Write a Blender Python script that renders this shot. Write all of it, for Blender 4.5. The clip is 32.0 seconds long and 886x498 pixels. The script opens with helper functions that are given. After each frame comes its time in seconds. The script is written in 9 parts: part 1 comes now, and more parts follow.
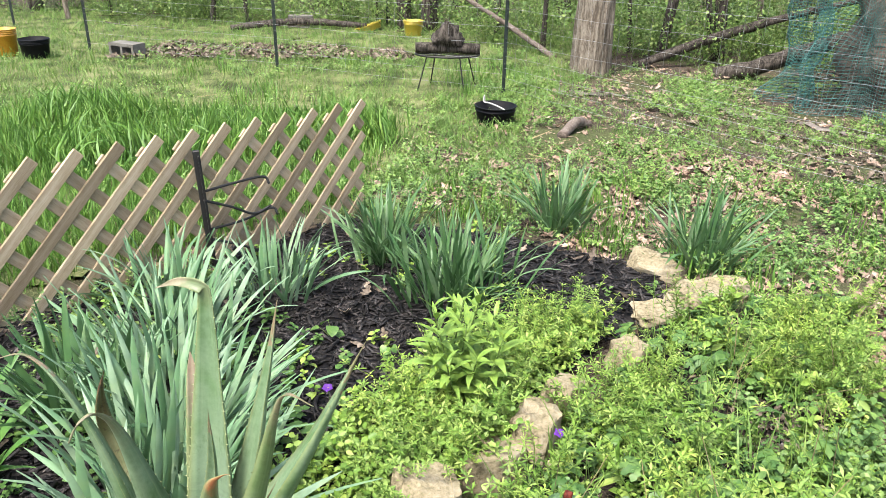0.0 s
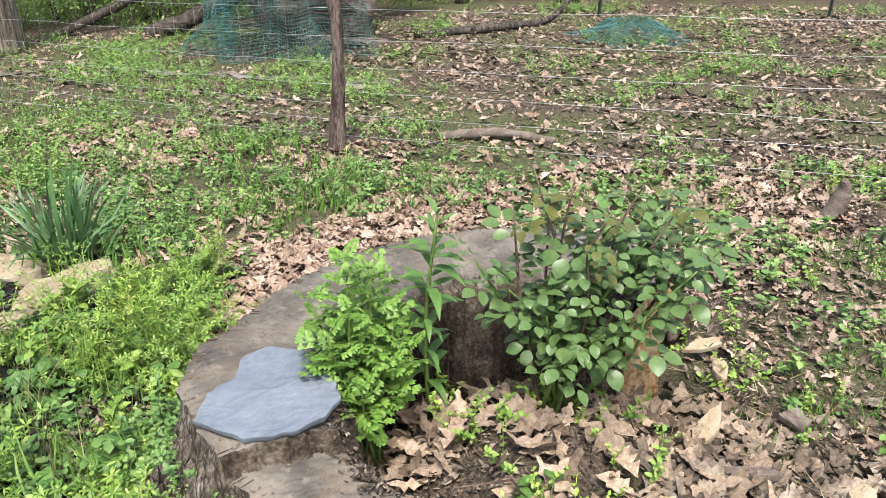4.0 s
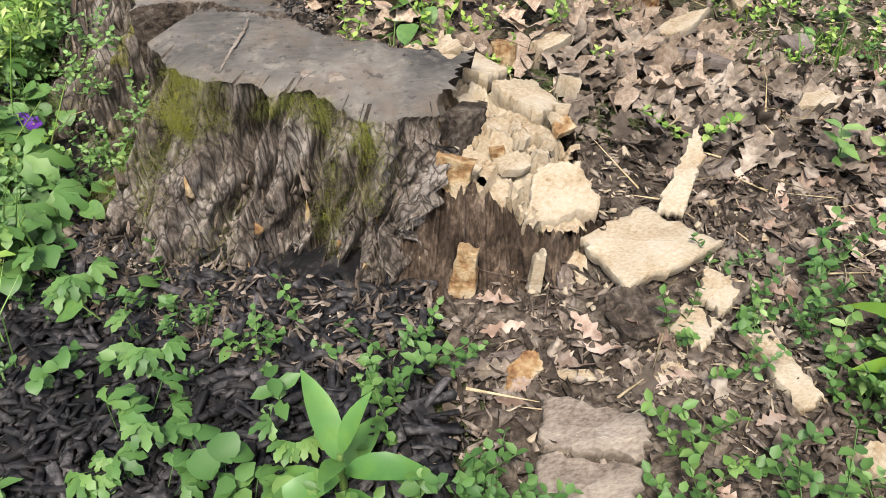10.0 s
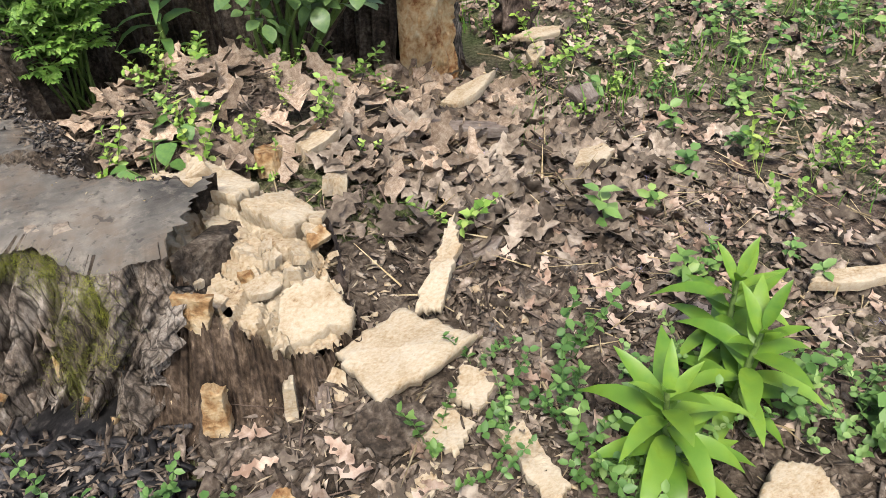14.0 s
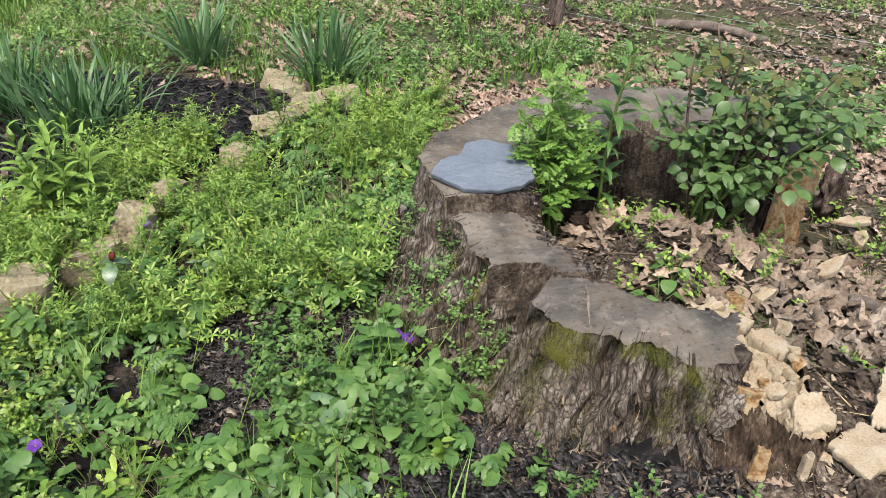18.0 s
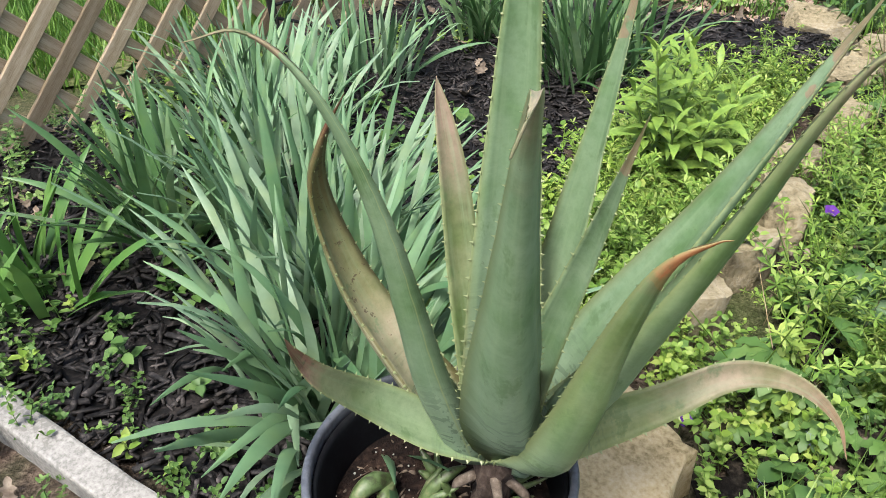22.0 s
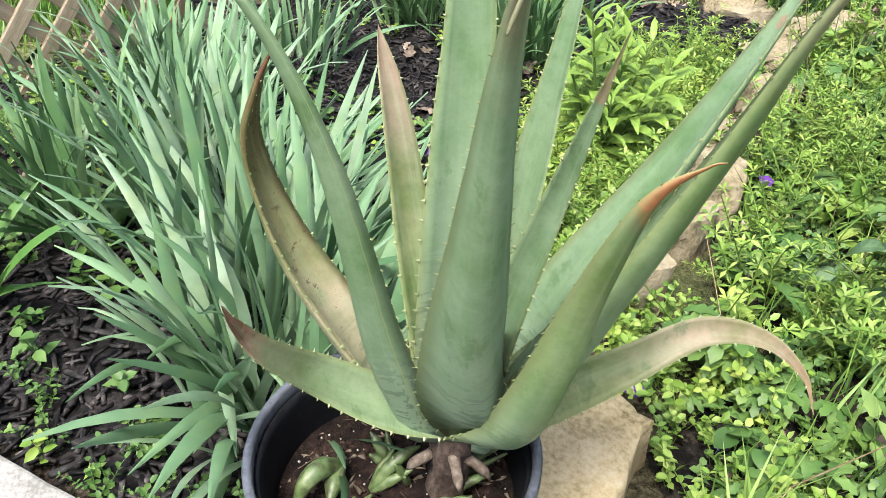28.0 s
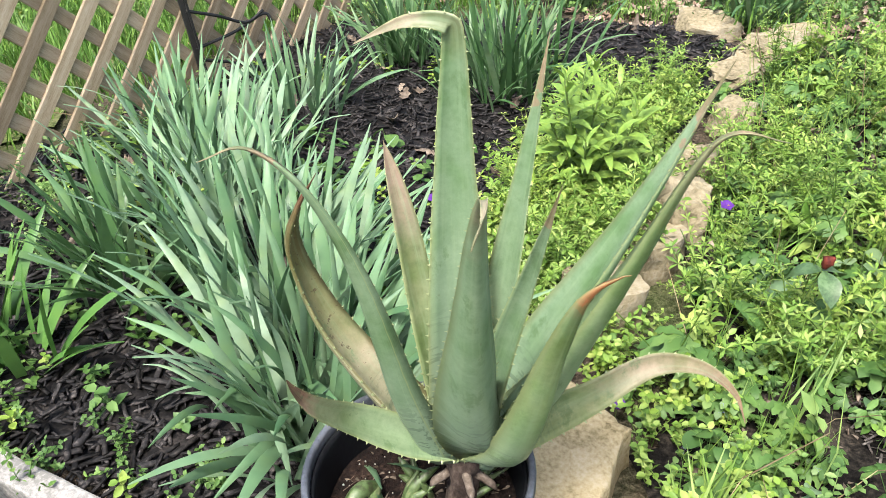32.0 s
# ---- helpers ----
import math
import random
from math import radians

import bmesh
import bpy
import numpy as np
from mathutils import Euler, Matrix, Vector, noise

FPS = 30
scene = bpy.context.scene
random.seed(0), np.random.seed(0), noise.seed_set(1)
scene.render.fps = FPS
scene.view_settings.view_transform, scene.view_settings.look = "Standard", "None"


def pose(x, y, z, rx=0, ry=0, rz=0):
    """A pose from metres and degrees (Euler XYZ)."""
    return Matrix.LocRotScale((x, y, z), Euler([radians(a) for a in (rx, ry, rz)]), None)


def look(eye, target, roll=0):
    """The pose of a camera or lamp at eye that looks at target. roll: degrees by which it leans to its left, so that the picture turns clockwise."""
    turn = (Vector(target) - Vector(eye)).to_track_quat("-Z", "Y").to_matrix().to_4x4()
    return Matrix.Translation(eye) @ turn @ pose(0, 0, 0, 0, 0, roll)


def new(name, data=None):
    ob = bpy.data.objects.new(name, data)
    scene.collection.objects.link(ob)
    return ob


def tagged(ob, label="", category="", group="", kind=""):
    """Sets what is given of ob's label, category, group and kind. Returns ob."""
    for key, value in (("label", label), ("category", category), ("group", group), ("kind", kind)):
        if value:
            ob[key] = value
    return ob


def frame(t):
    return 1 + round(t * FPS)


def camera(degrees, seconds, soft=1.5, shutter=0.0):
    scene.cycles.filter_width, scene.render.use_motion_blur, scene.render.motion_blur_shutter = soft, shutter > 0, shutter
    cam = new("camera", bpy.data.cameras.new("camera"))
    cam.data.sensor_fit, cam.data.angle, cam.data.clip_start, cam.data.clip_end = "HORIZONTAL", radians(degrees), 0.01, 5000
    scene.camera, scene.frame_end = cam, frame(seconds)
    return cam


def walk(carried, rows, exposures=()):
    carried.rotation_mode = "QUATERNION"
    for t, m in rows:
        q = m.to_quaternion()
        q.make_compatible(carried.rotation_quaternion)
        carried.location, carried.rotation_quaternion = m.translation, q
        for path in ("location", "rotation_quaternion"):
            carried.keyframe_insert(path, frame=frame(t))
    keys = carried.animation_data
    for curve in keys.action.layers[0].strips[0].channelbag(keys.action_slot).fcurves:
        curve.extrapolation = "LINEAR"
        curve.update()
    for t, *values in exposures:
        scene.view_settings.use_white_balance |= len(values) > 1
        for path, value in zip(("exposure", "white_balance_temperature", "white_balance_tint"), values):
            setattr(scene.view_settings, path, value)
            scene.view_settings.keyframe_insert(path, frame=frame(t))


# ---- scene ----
cam = camera(60.1, 32.0, 0.7)
METRES, EYE, TILT, LEAN, TURN = 7.0, 1.4, -24.0, -1.0, 0.0
ROWS = [
    (0.0, 0.0, 0.0, 0.0, 0.0, 0.0, -0.0),
    (0.5, 0.007, -0.0137, -0.0021, -2.35, 0.52, 1.15),
    (1.0, 0.0146, -0.0242, -0.0054, -6.32, 0.89, 3.35),
    (1.5, 0.0205, -0.0282, -0.0069, -11.96, 0.68, 6.33),
    (2.0, 0.0312, -0.0244, -0.0044, -18.95, -0.06, 9.52),
    (2.5, 0.0477, -0.0134, 0.0018, -25.86, -1.56, 12.25),
    (3.0, 0.0679, -0.0028, 0.0031, -31.08, -3.63, 13.9),
    (3.5, 0.0953, -0.0072, -0.0013, -33.17, -5.84, 14.6),
    (4.0, 0.1233, -0.0046, -0.005, -32.71, -7.22, 13.93),
    (4.5, 0.1657, 0.0221, -0.0102, -29.8, -8.54, 12.5),
    (6.5, 0.2068, 0.037, -0.0205, -21.51, -8.43, 10.66),
    (7.0, 0.2061, 0.0181, -0.0197, -19.35, -7.28, 10.04),
    (7.5, 0.1965, 0.004, -0.0255, -19.2, -7.81, 9.87),
    (8.0, 0.1798, -0.0043, -0.0293, -20.92, -9.43, 10.05),
    (8.5, 0.1687, -0.0181, -0.0376, -22.1, -11.82, 9.9),
    (9.0, 0.1694, -0.0285, -0.0579, -21.12, -14.4, 9.26),
    (9.5, 0.1721, -0.0315, -0.0752, -20.02, -17.85, 8.48),
    (10.0, 0.1751, -0.0306, -0.0871, -19.36, -21.91, 8.12),
    (10.5, 0.1769, -0.0293, -0.0955, -19.11, -25.22, 8.05),
    (11.0, 0.1818, -0.0288, -0.097, -19.54, -26.58, 8.45),
    (11.5, 0.193, -0.0314, -0.0938, -20.74, -26.82, 9.4),
    (12.0, 0.2046, -0.0359, -0.0946, -22.34, -25.91, 10.83),
    (12.5, 0.2127, -0.0397, -0.0939, -23.84, -25.16, 12.28),
    (13.0, 0.2167, -0.0417, -0.0925, -25.49, -24.45, 13.37),
    (13.5, 0.2172, -0.0421, -0.09, -27.2, -23.21, 14.05),
    (14.0, 0.2099, -0.0384, -0.0787, -28.03, -21.35, 14.07),
    (14.5, 0.1954, -0.0298, -0.0627, -26.68, -18.98, 13.36),
    (15.0, 0.1788, -0.0247, -0.0474, -23.99, -16.82, 12.19),
    (15.5, 0.163, -0.0247, -0.0351, -22.17, -15.54, 11.31),
    (17.5, 0.101, -0.0732, -0.0301, -20.02, -12.42, 7.61),
    (18.0, 0.0804, -0.0775, -0.0288, -17.35, -11.76, 6.72),
    (18.5, 0.0465, -0.08, -0.0312, -13.36, -10.78, 5.3),
    (19.0, 0.0228, -0.0642, -0.0315, -8.04, -9.84, 3.82),
    (19.5, 0.0064, -0.0406, -0.0298, -3.76, -9.08, 2.43),
    (20.0, -0.0097, -0.0212, -0.0219, -1.28, -9.58, 2.11),
    (20.5, -0.0288, 0.0016, -0.0154, 0.98, -10.14, 2.14),
    (21.0, -0.0459, 0.0355, -0.0122, 2.94, -11.01, 2.12),
    (21.5, -0.0555, 0.0621, -0.013, 2.19, -12.17, 2.54),
    (22.0, -0.0695, 0.081, -0.028, -0.54, -12.72, 3.15),
    (22.5, -0.0831, 0.0935, -0.0396, -3.33, -13.54, 2.99),
    (23.0, -0.0841, 0.0963, -0.0426, -4.79, -14.61, 2.96),
    (23.5, -0.0821, 0.0969, -0.043, -5.68, -14.97, 2.77),
    (24.0, -0.0759, 0.0971, -0.0396, -5.77, -15.13, 2.41),
    (24.5, -0.0655, 0.0973, -0.0387, -5.8, -15.04, 1.98),
    (25.0, -0.0566, 0.0967, -0.0378, -6.16, -14.8, 1.77),
    (25.5, -0.0582, 0.0953, -0.0378, -6.35, -14.33, 1.95),
    (26.0, -0.0683, 0.0939, -0.0371, -6.29, -13.85, 2.16),
    (26.5, -0.0791, 0.092, -0.0368, -6.56, -13.52, 2.18),
    (28.5, -0.0697, 0.0861, -0.0336, -5.8, -13.05, 4.14),
    (29.0, -0.0669, 0.0804, -0.0304, -5.1, -13.14, 4.31),
    (29.5, -0.0736, 0.0675, -0.0256, -6.15, -13.31, 4.79),
    (30.0, -0.0861, 0.0574, -0.0216, -7.94, -13.06, 5.21),
    (30.5, -0.0872, 0.058, -0.0174, -9.07, -12.78, 5.52),
    (31.0, -0.0872, 0.0601, -0.0171, -9.73, -12.72, 6.15),
    (31.5, -0.0851, 0.0609, -0.0162, -9.33, -13.09, 7.0),
    (32.0, -0.0739, 0.0598, -0.016, -6.79, -13.18, 7.57),
]
walk(cam, [(t, pose(0, 0, EYE, TILT, LEAN, TURN) @ pose(METRES * x, METRES * y, METRES * z, 90 + pitch, roll, yaw)) for t, x, y, z, yaw, pitch, roll in ROWS],
     [(0.0, 2.59), (2.0, 2.61), (3.0, 2.37), (4.0, 2.31), (7.0, 2.26), (9.0, 2.26), (10.0, 2.12), (12.0, 2.10), (14.0, 2.08), (15.0, 1.96), (17.5, 1.92), (18.2, 1.92), (19.0, 2.20), (21.0, 2.26), (22.0, 2.14), (23.0, 2.26), (24.0, 2.32), (26.0, 2.44), (30.0, 2.50), (32.0, 2.52)])

# ---------------------------------------------------------------- light: bright overcast sky
world = bpy.data.worlds.new("world")
scene.world = world
world.use_nodes = True
wn = world.node_tree.nodes
sky = wn.new("ShaderNodeTexSky")
sky.sky_type = "NISHITA"
sky.sun_disc = False
sky.sun_elevation = radians(62)
sky.sun_rotation = radians(200)
sky.air_density, sky.dust_density, sky.ozone_density = 1.0, 4.0, 0.6
world.node_tree.links.new(sky.outputs[0], wn["Background"].inputs[0])
wn["Background"].inputs[1].default_value = 0.085
sun_data = bpy.data.lights.new("sun", "SUN")
sun_data.energy, sun_data.angle, sun_data.color = 1.5, radians(14), (1.0, 0.965, 0.91)
sun = new("sun", sun_data)
sun.matrix_world = look((-4, -3, 12), (0, 1.5, 0))

# ---------------------------------------------------------------- materials
def mat(name):
    m = bpy.data.materials.new(name)
    m.use_nodes = True
    return m, m.node_tree.nodes, m.node_tree.links, m.node_tree.nodes["Principled BSDF"]


def ramp(nd, lk, fac, stops):
    r = nd.new("ShaderNodeValToRGB")
    els = r.color_ramp.elements
    while len(els) < len(stops):
        els.new(0.5)
    for e, (p, c) in zip(els, stops):
        e.position, e.color = p, (*c, 1)
    lk.new(fac, r.inputs[0])
    return r.outputs[0]


def tex_noise(nd, lk, scale, detail=4.0, rough=0.55, coords="Object", stretch=None):
    tc = nd.new("ShaderNodeTexCoord")
    src = tc.outputs[coords]
    if stretch:
        mp = nd.new("ShaderNodeMapping")
        mp.inputs["Scale"].default_value = stretch
        lk.new(src, mp.inputs[0])
        src = mp.outputs[0]
    n = nd.new("ShaderNodeTexNoise")
    n.inputs["Scale"].default_value, n.inputs["Detail"].default_value, n.inputs["Roughness"].default_value = scale, detail, rough
    lk.new(src, n.inputs["Vector"])
    return n.outputs["Fac"]


def mixc(nd, lk, fac, a, b, mode="MIX"):
    m = nd.new("ShaderNodeMix")
    m.data_type, m.blend_type = "RGBA", mode
    for sock, v in ((m.inputs[0], fac), (m.inputs[6], a), (m.inputs[7], b)):
        if isinstance(v, (int, float)):
            sock.default_value = v
        elif isinstance(v, tuple):
            sock.default_value = (*v, 1)
        else:
            lk.new(v, sock)
    return m.outputs[2]


def bump(nd, lk, p, h, strength=0.5, dist=0.01):
    b = nd.new("ShaderNodeBump")
    b.inputs["Strength"].default_value, b.inputs["Distance"].default_value = strength, dist
    lk.new(h, b.inputs["Height"])
    lk.new(b.outputs[0], p.inputs["Normal"])


def leaf_mat(name, dark, mid, light, rough=0.5, trans=0.2, per="island", scale=30):
    """Leaf with a little light passing through, its green varied from leaf to leaf and over the blade."""
    m, nd, lk, p = mat(name)
    if per == "island":
        rnd = nd.new("ShaderNodeNewGeometry").outputs["Random Per Island"]
    else:
        rnd = nd.new("ShaderNodeObjectInfo").outputs["Random"]
    c = ramp(nd, lk, rnd, [(0.0, dark), (0.5, mid), (1.0, light)])
    n = tex_noise(nd, lk, scale, 3)
    c = mixc(nd, lk, ramp(nd, lk, n, [(0.35, (0.0, 0.0, 0.0)), (0.7, (0.55, 0.55, 0.55))]), c, tuple(v * 0.72 for v in mid))
    drift = tex_noise(nd, lk, 5.0, 3)
    c = mixc(nd, lk, 1.0, c, ramp(nd, lk, drift, [(0.36, (0.80, 0.86, 0.86)), (0.5, (1.0, 1.0, 1.0)), (0.64, (1.16, 1.09, 0.94))]), "MULTIPLY")
    lk.new(c, p.inputs["Base Color"])
    p.inputs["Roughness"].default_value = rough
    p.inputs["Specular IOR Level"].default_value = 0.3
    tr = nd.new("ShaderNodeBsdfTranslucent")
    lk.new(c, tr.inputs[0])
    mx = nd.new("ShaderNodeMixShader")
    mx.inputs[0].default_value = trans
    lk.new(p.outputs[0], mx.inputs[1])
    lk.new(tr.outputs[0], mx.inputs[2])
    lk.new(mx.outputs[0], nd["Material Output"].inputs["Surface"])
    return m


def rough_mat(name, stops, scale=8, fine=60, rough=0.85, depth=0.01, strength=0.6, stretch=None, per=None, metal=0.0, detail=6):
    """Noise-coloured solid surface at two scales with relief."""
    m, nd, lk, p = mat(name)
    a = tex_noise(nd, lk, scale, detail, 0.6, stretch=stretch)
    b = tex_noise(nd, lk, fine, 4, 0.6, stretch=stretch)
    add = nd.new("ShaderNodeMath")
    add.operation = "MULTIPLY_ADD"
    lk.new(b, add.inputs[0])
    add.inputs[1].default_value = 0.45
    mul = nd.new("ShaderNodeMath")
    mul.operation = "MULTIPLY"
    mul.inputs[1].default_value = 0.55
    lk.new(a, mul.inputs[0])
    lk.new(mul.outputs[0], add.inputs[2])
    fac = add.outputs[0]
    wide = nd.new("ShaderNodeMapRange")
    wide.inputs["From Min"].default_value, wide.inputs["From Max"].default_value = 0.34, 0.66
    lk.new(fac, wide.inputs["Value"])
    c = ramp(nd, lk, wide.outputs[0], stops)
    if per:
        rnd = nd.new("ShaderNodeNewGeometry").outputs["Random Per Island"] if per.startswith("island") else nd.new("ShaderNodeObjectInfo").outputs["Random"]
        if per.endswith("2"):
            c = mixc(nd, lk, 1.0, c, ramp(nd, lk, rnd, [(0.0, (0.62, 0.6, 0.58)), (1.0, (1.22, 1.2, 1.18))]), "MULTIPLY")
        else:
            c = mixc(nd, lk, 1.0, c, ramp(nd, lk, rnd, [(0.0, (0.32, 0.30, 0.28)), (0.3, (0.62, 0.60, 0.58)), (0.65, (0.95, 0.93, 0.91)), (1.0, (1.4, 1.36, 1.32))]), "MULTIPLY")
    lk.new(c, p.inputs["Base Color"])
    p.inputs["Roughness"].default_value, p.inputs["Metallic"].default_value = rough, metal
    p.inputs["Specular IOR Level"].default_value = 0.5 if rough < 0.56 else 0.12
    bump(nd, lk, p, fac, strength, depth)
    return m


M = {}
M["grass"] = leaf_mat("grass", (0.045, 0.105, 0.016), (0.085, 0.19, 0.028), (0.16, 0.26, 0.06))
M["grass_far"] = leaf_mat("grass_far", (0.07, 0.135, 0.028), (0.128, 0.23, 0.048), (0.215, 0.30, 0.10))
M["chick"] = leaf_mat("chickweed", (0.065, 0.142, 0.017), (0.158, 0.262, 0.042), (0.285, 0.36, 0.10))
M["weed"] = leaf_mat("weed", (0.047, 0.108, 0.023), (0.103, 0.192, 0.047), (0.197, 0.281, 0.098))
M["violet"] = leaf_mat("violet_leaf", (0.042, 0.097, 0.022), (0.071, 0.147, 0.034), (0.113, 0.193, 0.052))
M["blue_leaf"] = leaf_mat("grey_green_leaf", (0.056, 0.112, 0.047), (0.103, 0.178, 0.084), (0.168, 0.243, 0.131))
M["wood_leaf"] = leaf_mat("undergrowth", (0.047, 0.103, 0.019), (0.117, 0.201, 0.042), (0.225, 0.29, 0.094))
# The undergrowth leaf again, with the shade inside the woods put into its greens.
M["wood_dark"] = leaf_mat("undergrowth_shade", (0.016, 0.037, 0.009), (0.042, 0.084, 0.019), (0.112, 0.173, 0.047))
M["daff"] = leaf_mat("daffodil", (0.066, 0.146, 0.062), (0.138, 0.240, 0.125), (0.20, 0.28, 0.185), 0.5, 0.16, "object", 12)
M["daff_dark"] = leaf_mat("daffodil_deep", (0.032, 0.085, 0.026), (0.072, 0.15, 0.055), (0.14, 0.22, 0.11), 0.4, 0.2, "object", 12)
M["lily"] = leaf_mat("lily", (0.075, 0.159, 0.016), (0.112, 0.211, 0.023), (0.154, 0.253, 0.037), 0.42, 0.28, "object", 10)
M["lily_dark"] = leaf_mat("tulip_leaf", (0.047, 0.126, 0.028), (0.075, 0.168, 0.037), (0.103, 0.206, 0.051), 0.4, 0.22, "object", 10)
M["rose"] = leaf_mat("rose_leaf", (0.026, 0.062, 0.018), (0.066, 0.120, 0.038), (0.14, 0.20, 0.08), 0.4, 0.2)
M["rose_red"] = leaf_mat("rose_leaf_young", (0.094, 0.056, 0.023), (0.094, 0.098, 0.028), (0.122, 0.15, 0.037), 0.4, 0.3)
M["fever"] = leaf_mat("feathery_leaf", (0.07, 0.164, 0.023), (0.126, 0.239, 0.042), (0.206, 0.309, 0.089), 0.5, 0.26)
M["aster"] = leaf_mat("aster_leaf", (0.084, 0.173, 0.023), (0.15, 0.253, 0.042), (0.234, 0.328, 0.084))
M["stem"] = rough_mat("stem", [(0.3, (0.056, 0.094, 0.023)), (0.7, (0.094, 0.14, 0.037))], 20, 90, 0.6)
M["dead"] = rough_mat("dead_leaf", [(0.1, (0.045, 0.034, 0.025)), (0.5, (0.132, 0.107, 0.083)), (0.9, (0.248, 0.215, 0.174))], 9, 70, 0.7, 0.004, 0.4, per="island")
M["dead_part"] = rough_mat("dead_leaf_near", [(0.1, (0.103, 0.07, 0.049)), (0.5, (0.201, 0.154, 0.112)), (0.9, (0.295, 0.248, 0.197))], 12, 90, 0.65, 0.004, 0.4, per="object")
M["dead_pink"] = rough_mat("dead_leaf_pale", [(0.25, (0.14, 0.094, 0.068)), (0.5, (0.234, 0.173, 0.133)), (0.75, (0.309, 0.248, 0.201))], 9, 70, 0.7, 0.004, 0.4, per="island2")
M["mulch"] = rough_mat("black_mulch", [(0.2, (0.0072, 0.0072, 0.0072)), (0.52, (0.0194, 0.0187, 0.0194)), (0.8, (0.0641, 0.0590, 0.0576))], 14, 120, 0.6, 0.004, 0.5, per="island")
M["mulch_part"] = rough_mat("black_mulch_chip", [(0.2, (0.0072, 0.0072, 0.0072)), (0.52, (0.0194, 0.0187, 0.0194)), (0.8, (0.0641, 0.0590, 0.0576))], 14, 120, 0.6, 0.004, 0.5, per="object")
M["mulch_old"] = rough_mat("weathered_mulch", [(0.2, (0.0255, 0.0229, 0.0221)), (0.55, (0.0756, 0.0688, 0.0638)), (0.85, (0.1675, 0.1555, 0.1428))], 14, 120, 0.75, 0.004, 0.5, per="island")
M["tan_stone"] = rough_mat("tan_stone", [(0.0, (0.047, 0.035, 0.016)), (0.25, (0.126, 0.101, 0.056)), (0.55, (0.178, 0.145, 0.087)), (0.9, (0.225, 0.192, 0.126))], 9, 90, 0.9, 0.012, 1.0)
M["limestone"] = rough_mat("limestone", [(0.0, (0.050, 0.038, 0.020)), (0.2, (0.132, 0.112, 0.068)), (0.5, (0.212, 0.180, 0.115)), (0.9, (0.267, 0.239, 0.175))], 7, 80, 0.88, 0.012, 1.0)
M["limestone_block"] = rough_mat("yellow_limestone", [(0.0, (0.075, 0.056, 0.025)), (0.2, (0.165, 0.130, 0.066)), (0.5, (0.275, 0.225, 0.125)), (0.9, (0.34, 0.29, 0.19))], 9, 110, 0.9, 0.006, 0.8)
M["concrete"] = rough_mat("concrete", [(0.25, (0.14, 0.136, 0.126)), (0.5, (0.211, 0.206, 0.192)), (0.8, (0.271, 0.267, 0.248))], 6, 140, 0.9, 0.004, 0.5)
M["block"] = rough_mat("cinder_block", [(0.2, (0.075, 0.07, 0.061)), (0.5, (0.117, 0.112, 0.098)), (0.8, (0.159, 0.152, 0.136))], 6, 140, 0.95, 0.004, 0.5)
M["lattice"] = rough_mat("lattice_wood", [(0.15, (0.24, 0.185, 0.115)), (0.5, (0.335, 0.27, 0.18)), (0.85, (0.395, 0.33, 0.24))], 5, 50, 0.8, 0.002, 0.3, stretch=(1, 14, 14), per="object2")
M["post_wood"] = rough_mat("post_wood", [(0.25, (0.028, 0.02, 0.016)), (0.5, (0.08, 0.058, 0.049)), (0.75, (0.14, 0.112, 0.098))], 7, 50, 0.9, 0.01, 0.8, stretch=(3, 3, 0.5))
M["trunk"] = rough_mat("tree_bark", [(0.25, (0.061, 0.049, 0.037)), (0.5, (0.136, 0.115, 0.089)), (0.75, (0.197, 0.173, 0.14))], 8, 40, 0.9, 0.02, 1.0, stretch=(4, 4, 0.35))
M["trunk_dark"] = rough_mat("dark_bark", [(0.25, (0.016, 0.014, 0.012)), (0.5, (0.047, 0.04, 0.033)), (0.75, (0.094, 0.082, 0.07))], 8, 40, 0.9, 0.02, 1.0, stretch=(4, 4, 0.35))
M["dead_wood"] = rough_mat("weathered_wood", [(0.05, (0.047, 0.035, 0.028)), (0.45, (0.103, 0.082, 0.068)), (0.9, (0.173, 0.15, 0.129))], 9, 90, 0.9, 0.006, 0.8, stretch=(0.6, 2.2, 2.2))
M["bark"] = rough_mat("stump_bark", [(0.1, (0.014, 0.01, 0.008)), (0.42, (0.04, 0.029, 0.023)), (0.7, (0.08, 0.061, 0.049)), (0.95, (0.15, 0.126, 0.108))], 12, 120, 0.95, 0.008, 0.8, stretch=(1.2, 1.2, 0.6))
M["bark_flake"] = rough_mat("bark_flake", [(0.1, (0.028, 0.022, 0.017)), (0.45, (0.077, 0.061, 0.048)), (0.7, (0.126, 0.104, 0.084)), (0.95, (0.206, 0.18, 0.154))], 18, 140, 0.95, 0.004, 0.6, stretch=(1, 1, 0.6), per="island")
M["moss"] = leaf_mat("moss", (0.037, 0.047, 0.005), (0.112, 0.122, 0.014), (0.253, 0.253, 0.042), 0.9, 0.2)
M["rot"] = rough_mat("pale_rotten_wood", [(0.0, (0.10, 0.062, 0.034)), (0.16, (0.20, 0.145, 0.086)), (0.5, (0.262, 0.215, 0.148)), (0.9, (0.305, 0.265, 0.20))], 11, 150, 0.92, 0.004, 1.0, stretch=(1.0, 1.7, 1))
M["rot_orange"] = rough_mat("orange_rotten_wood", [(0.05, (0.13, 0.055, 0.02)), (0.35, (0.25, 0.155, 0.073)), (0.65, (0.315, 0.235, 0.13)), (0.95, (0.35, 0.29, 0.19))], 16, 90, 0.92, 0.012, 1.0)
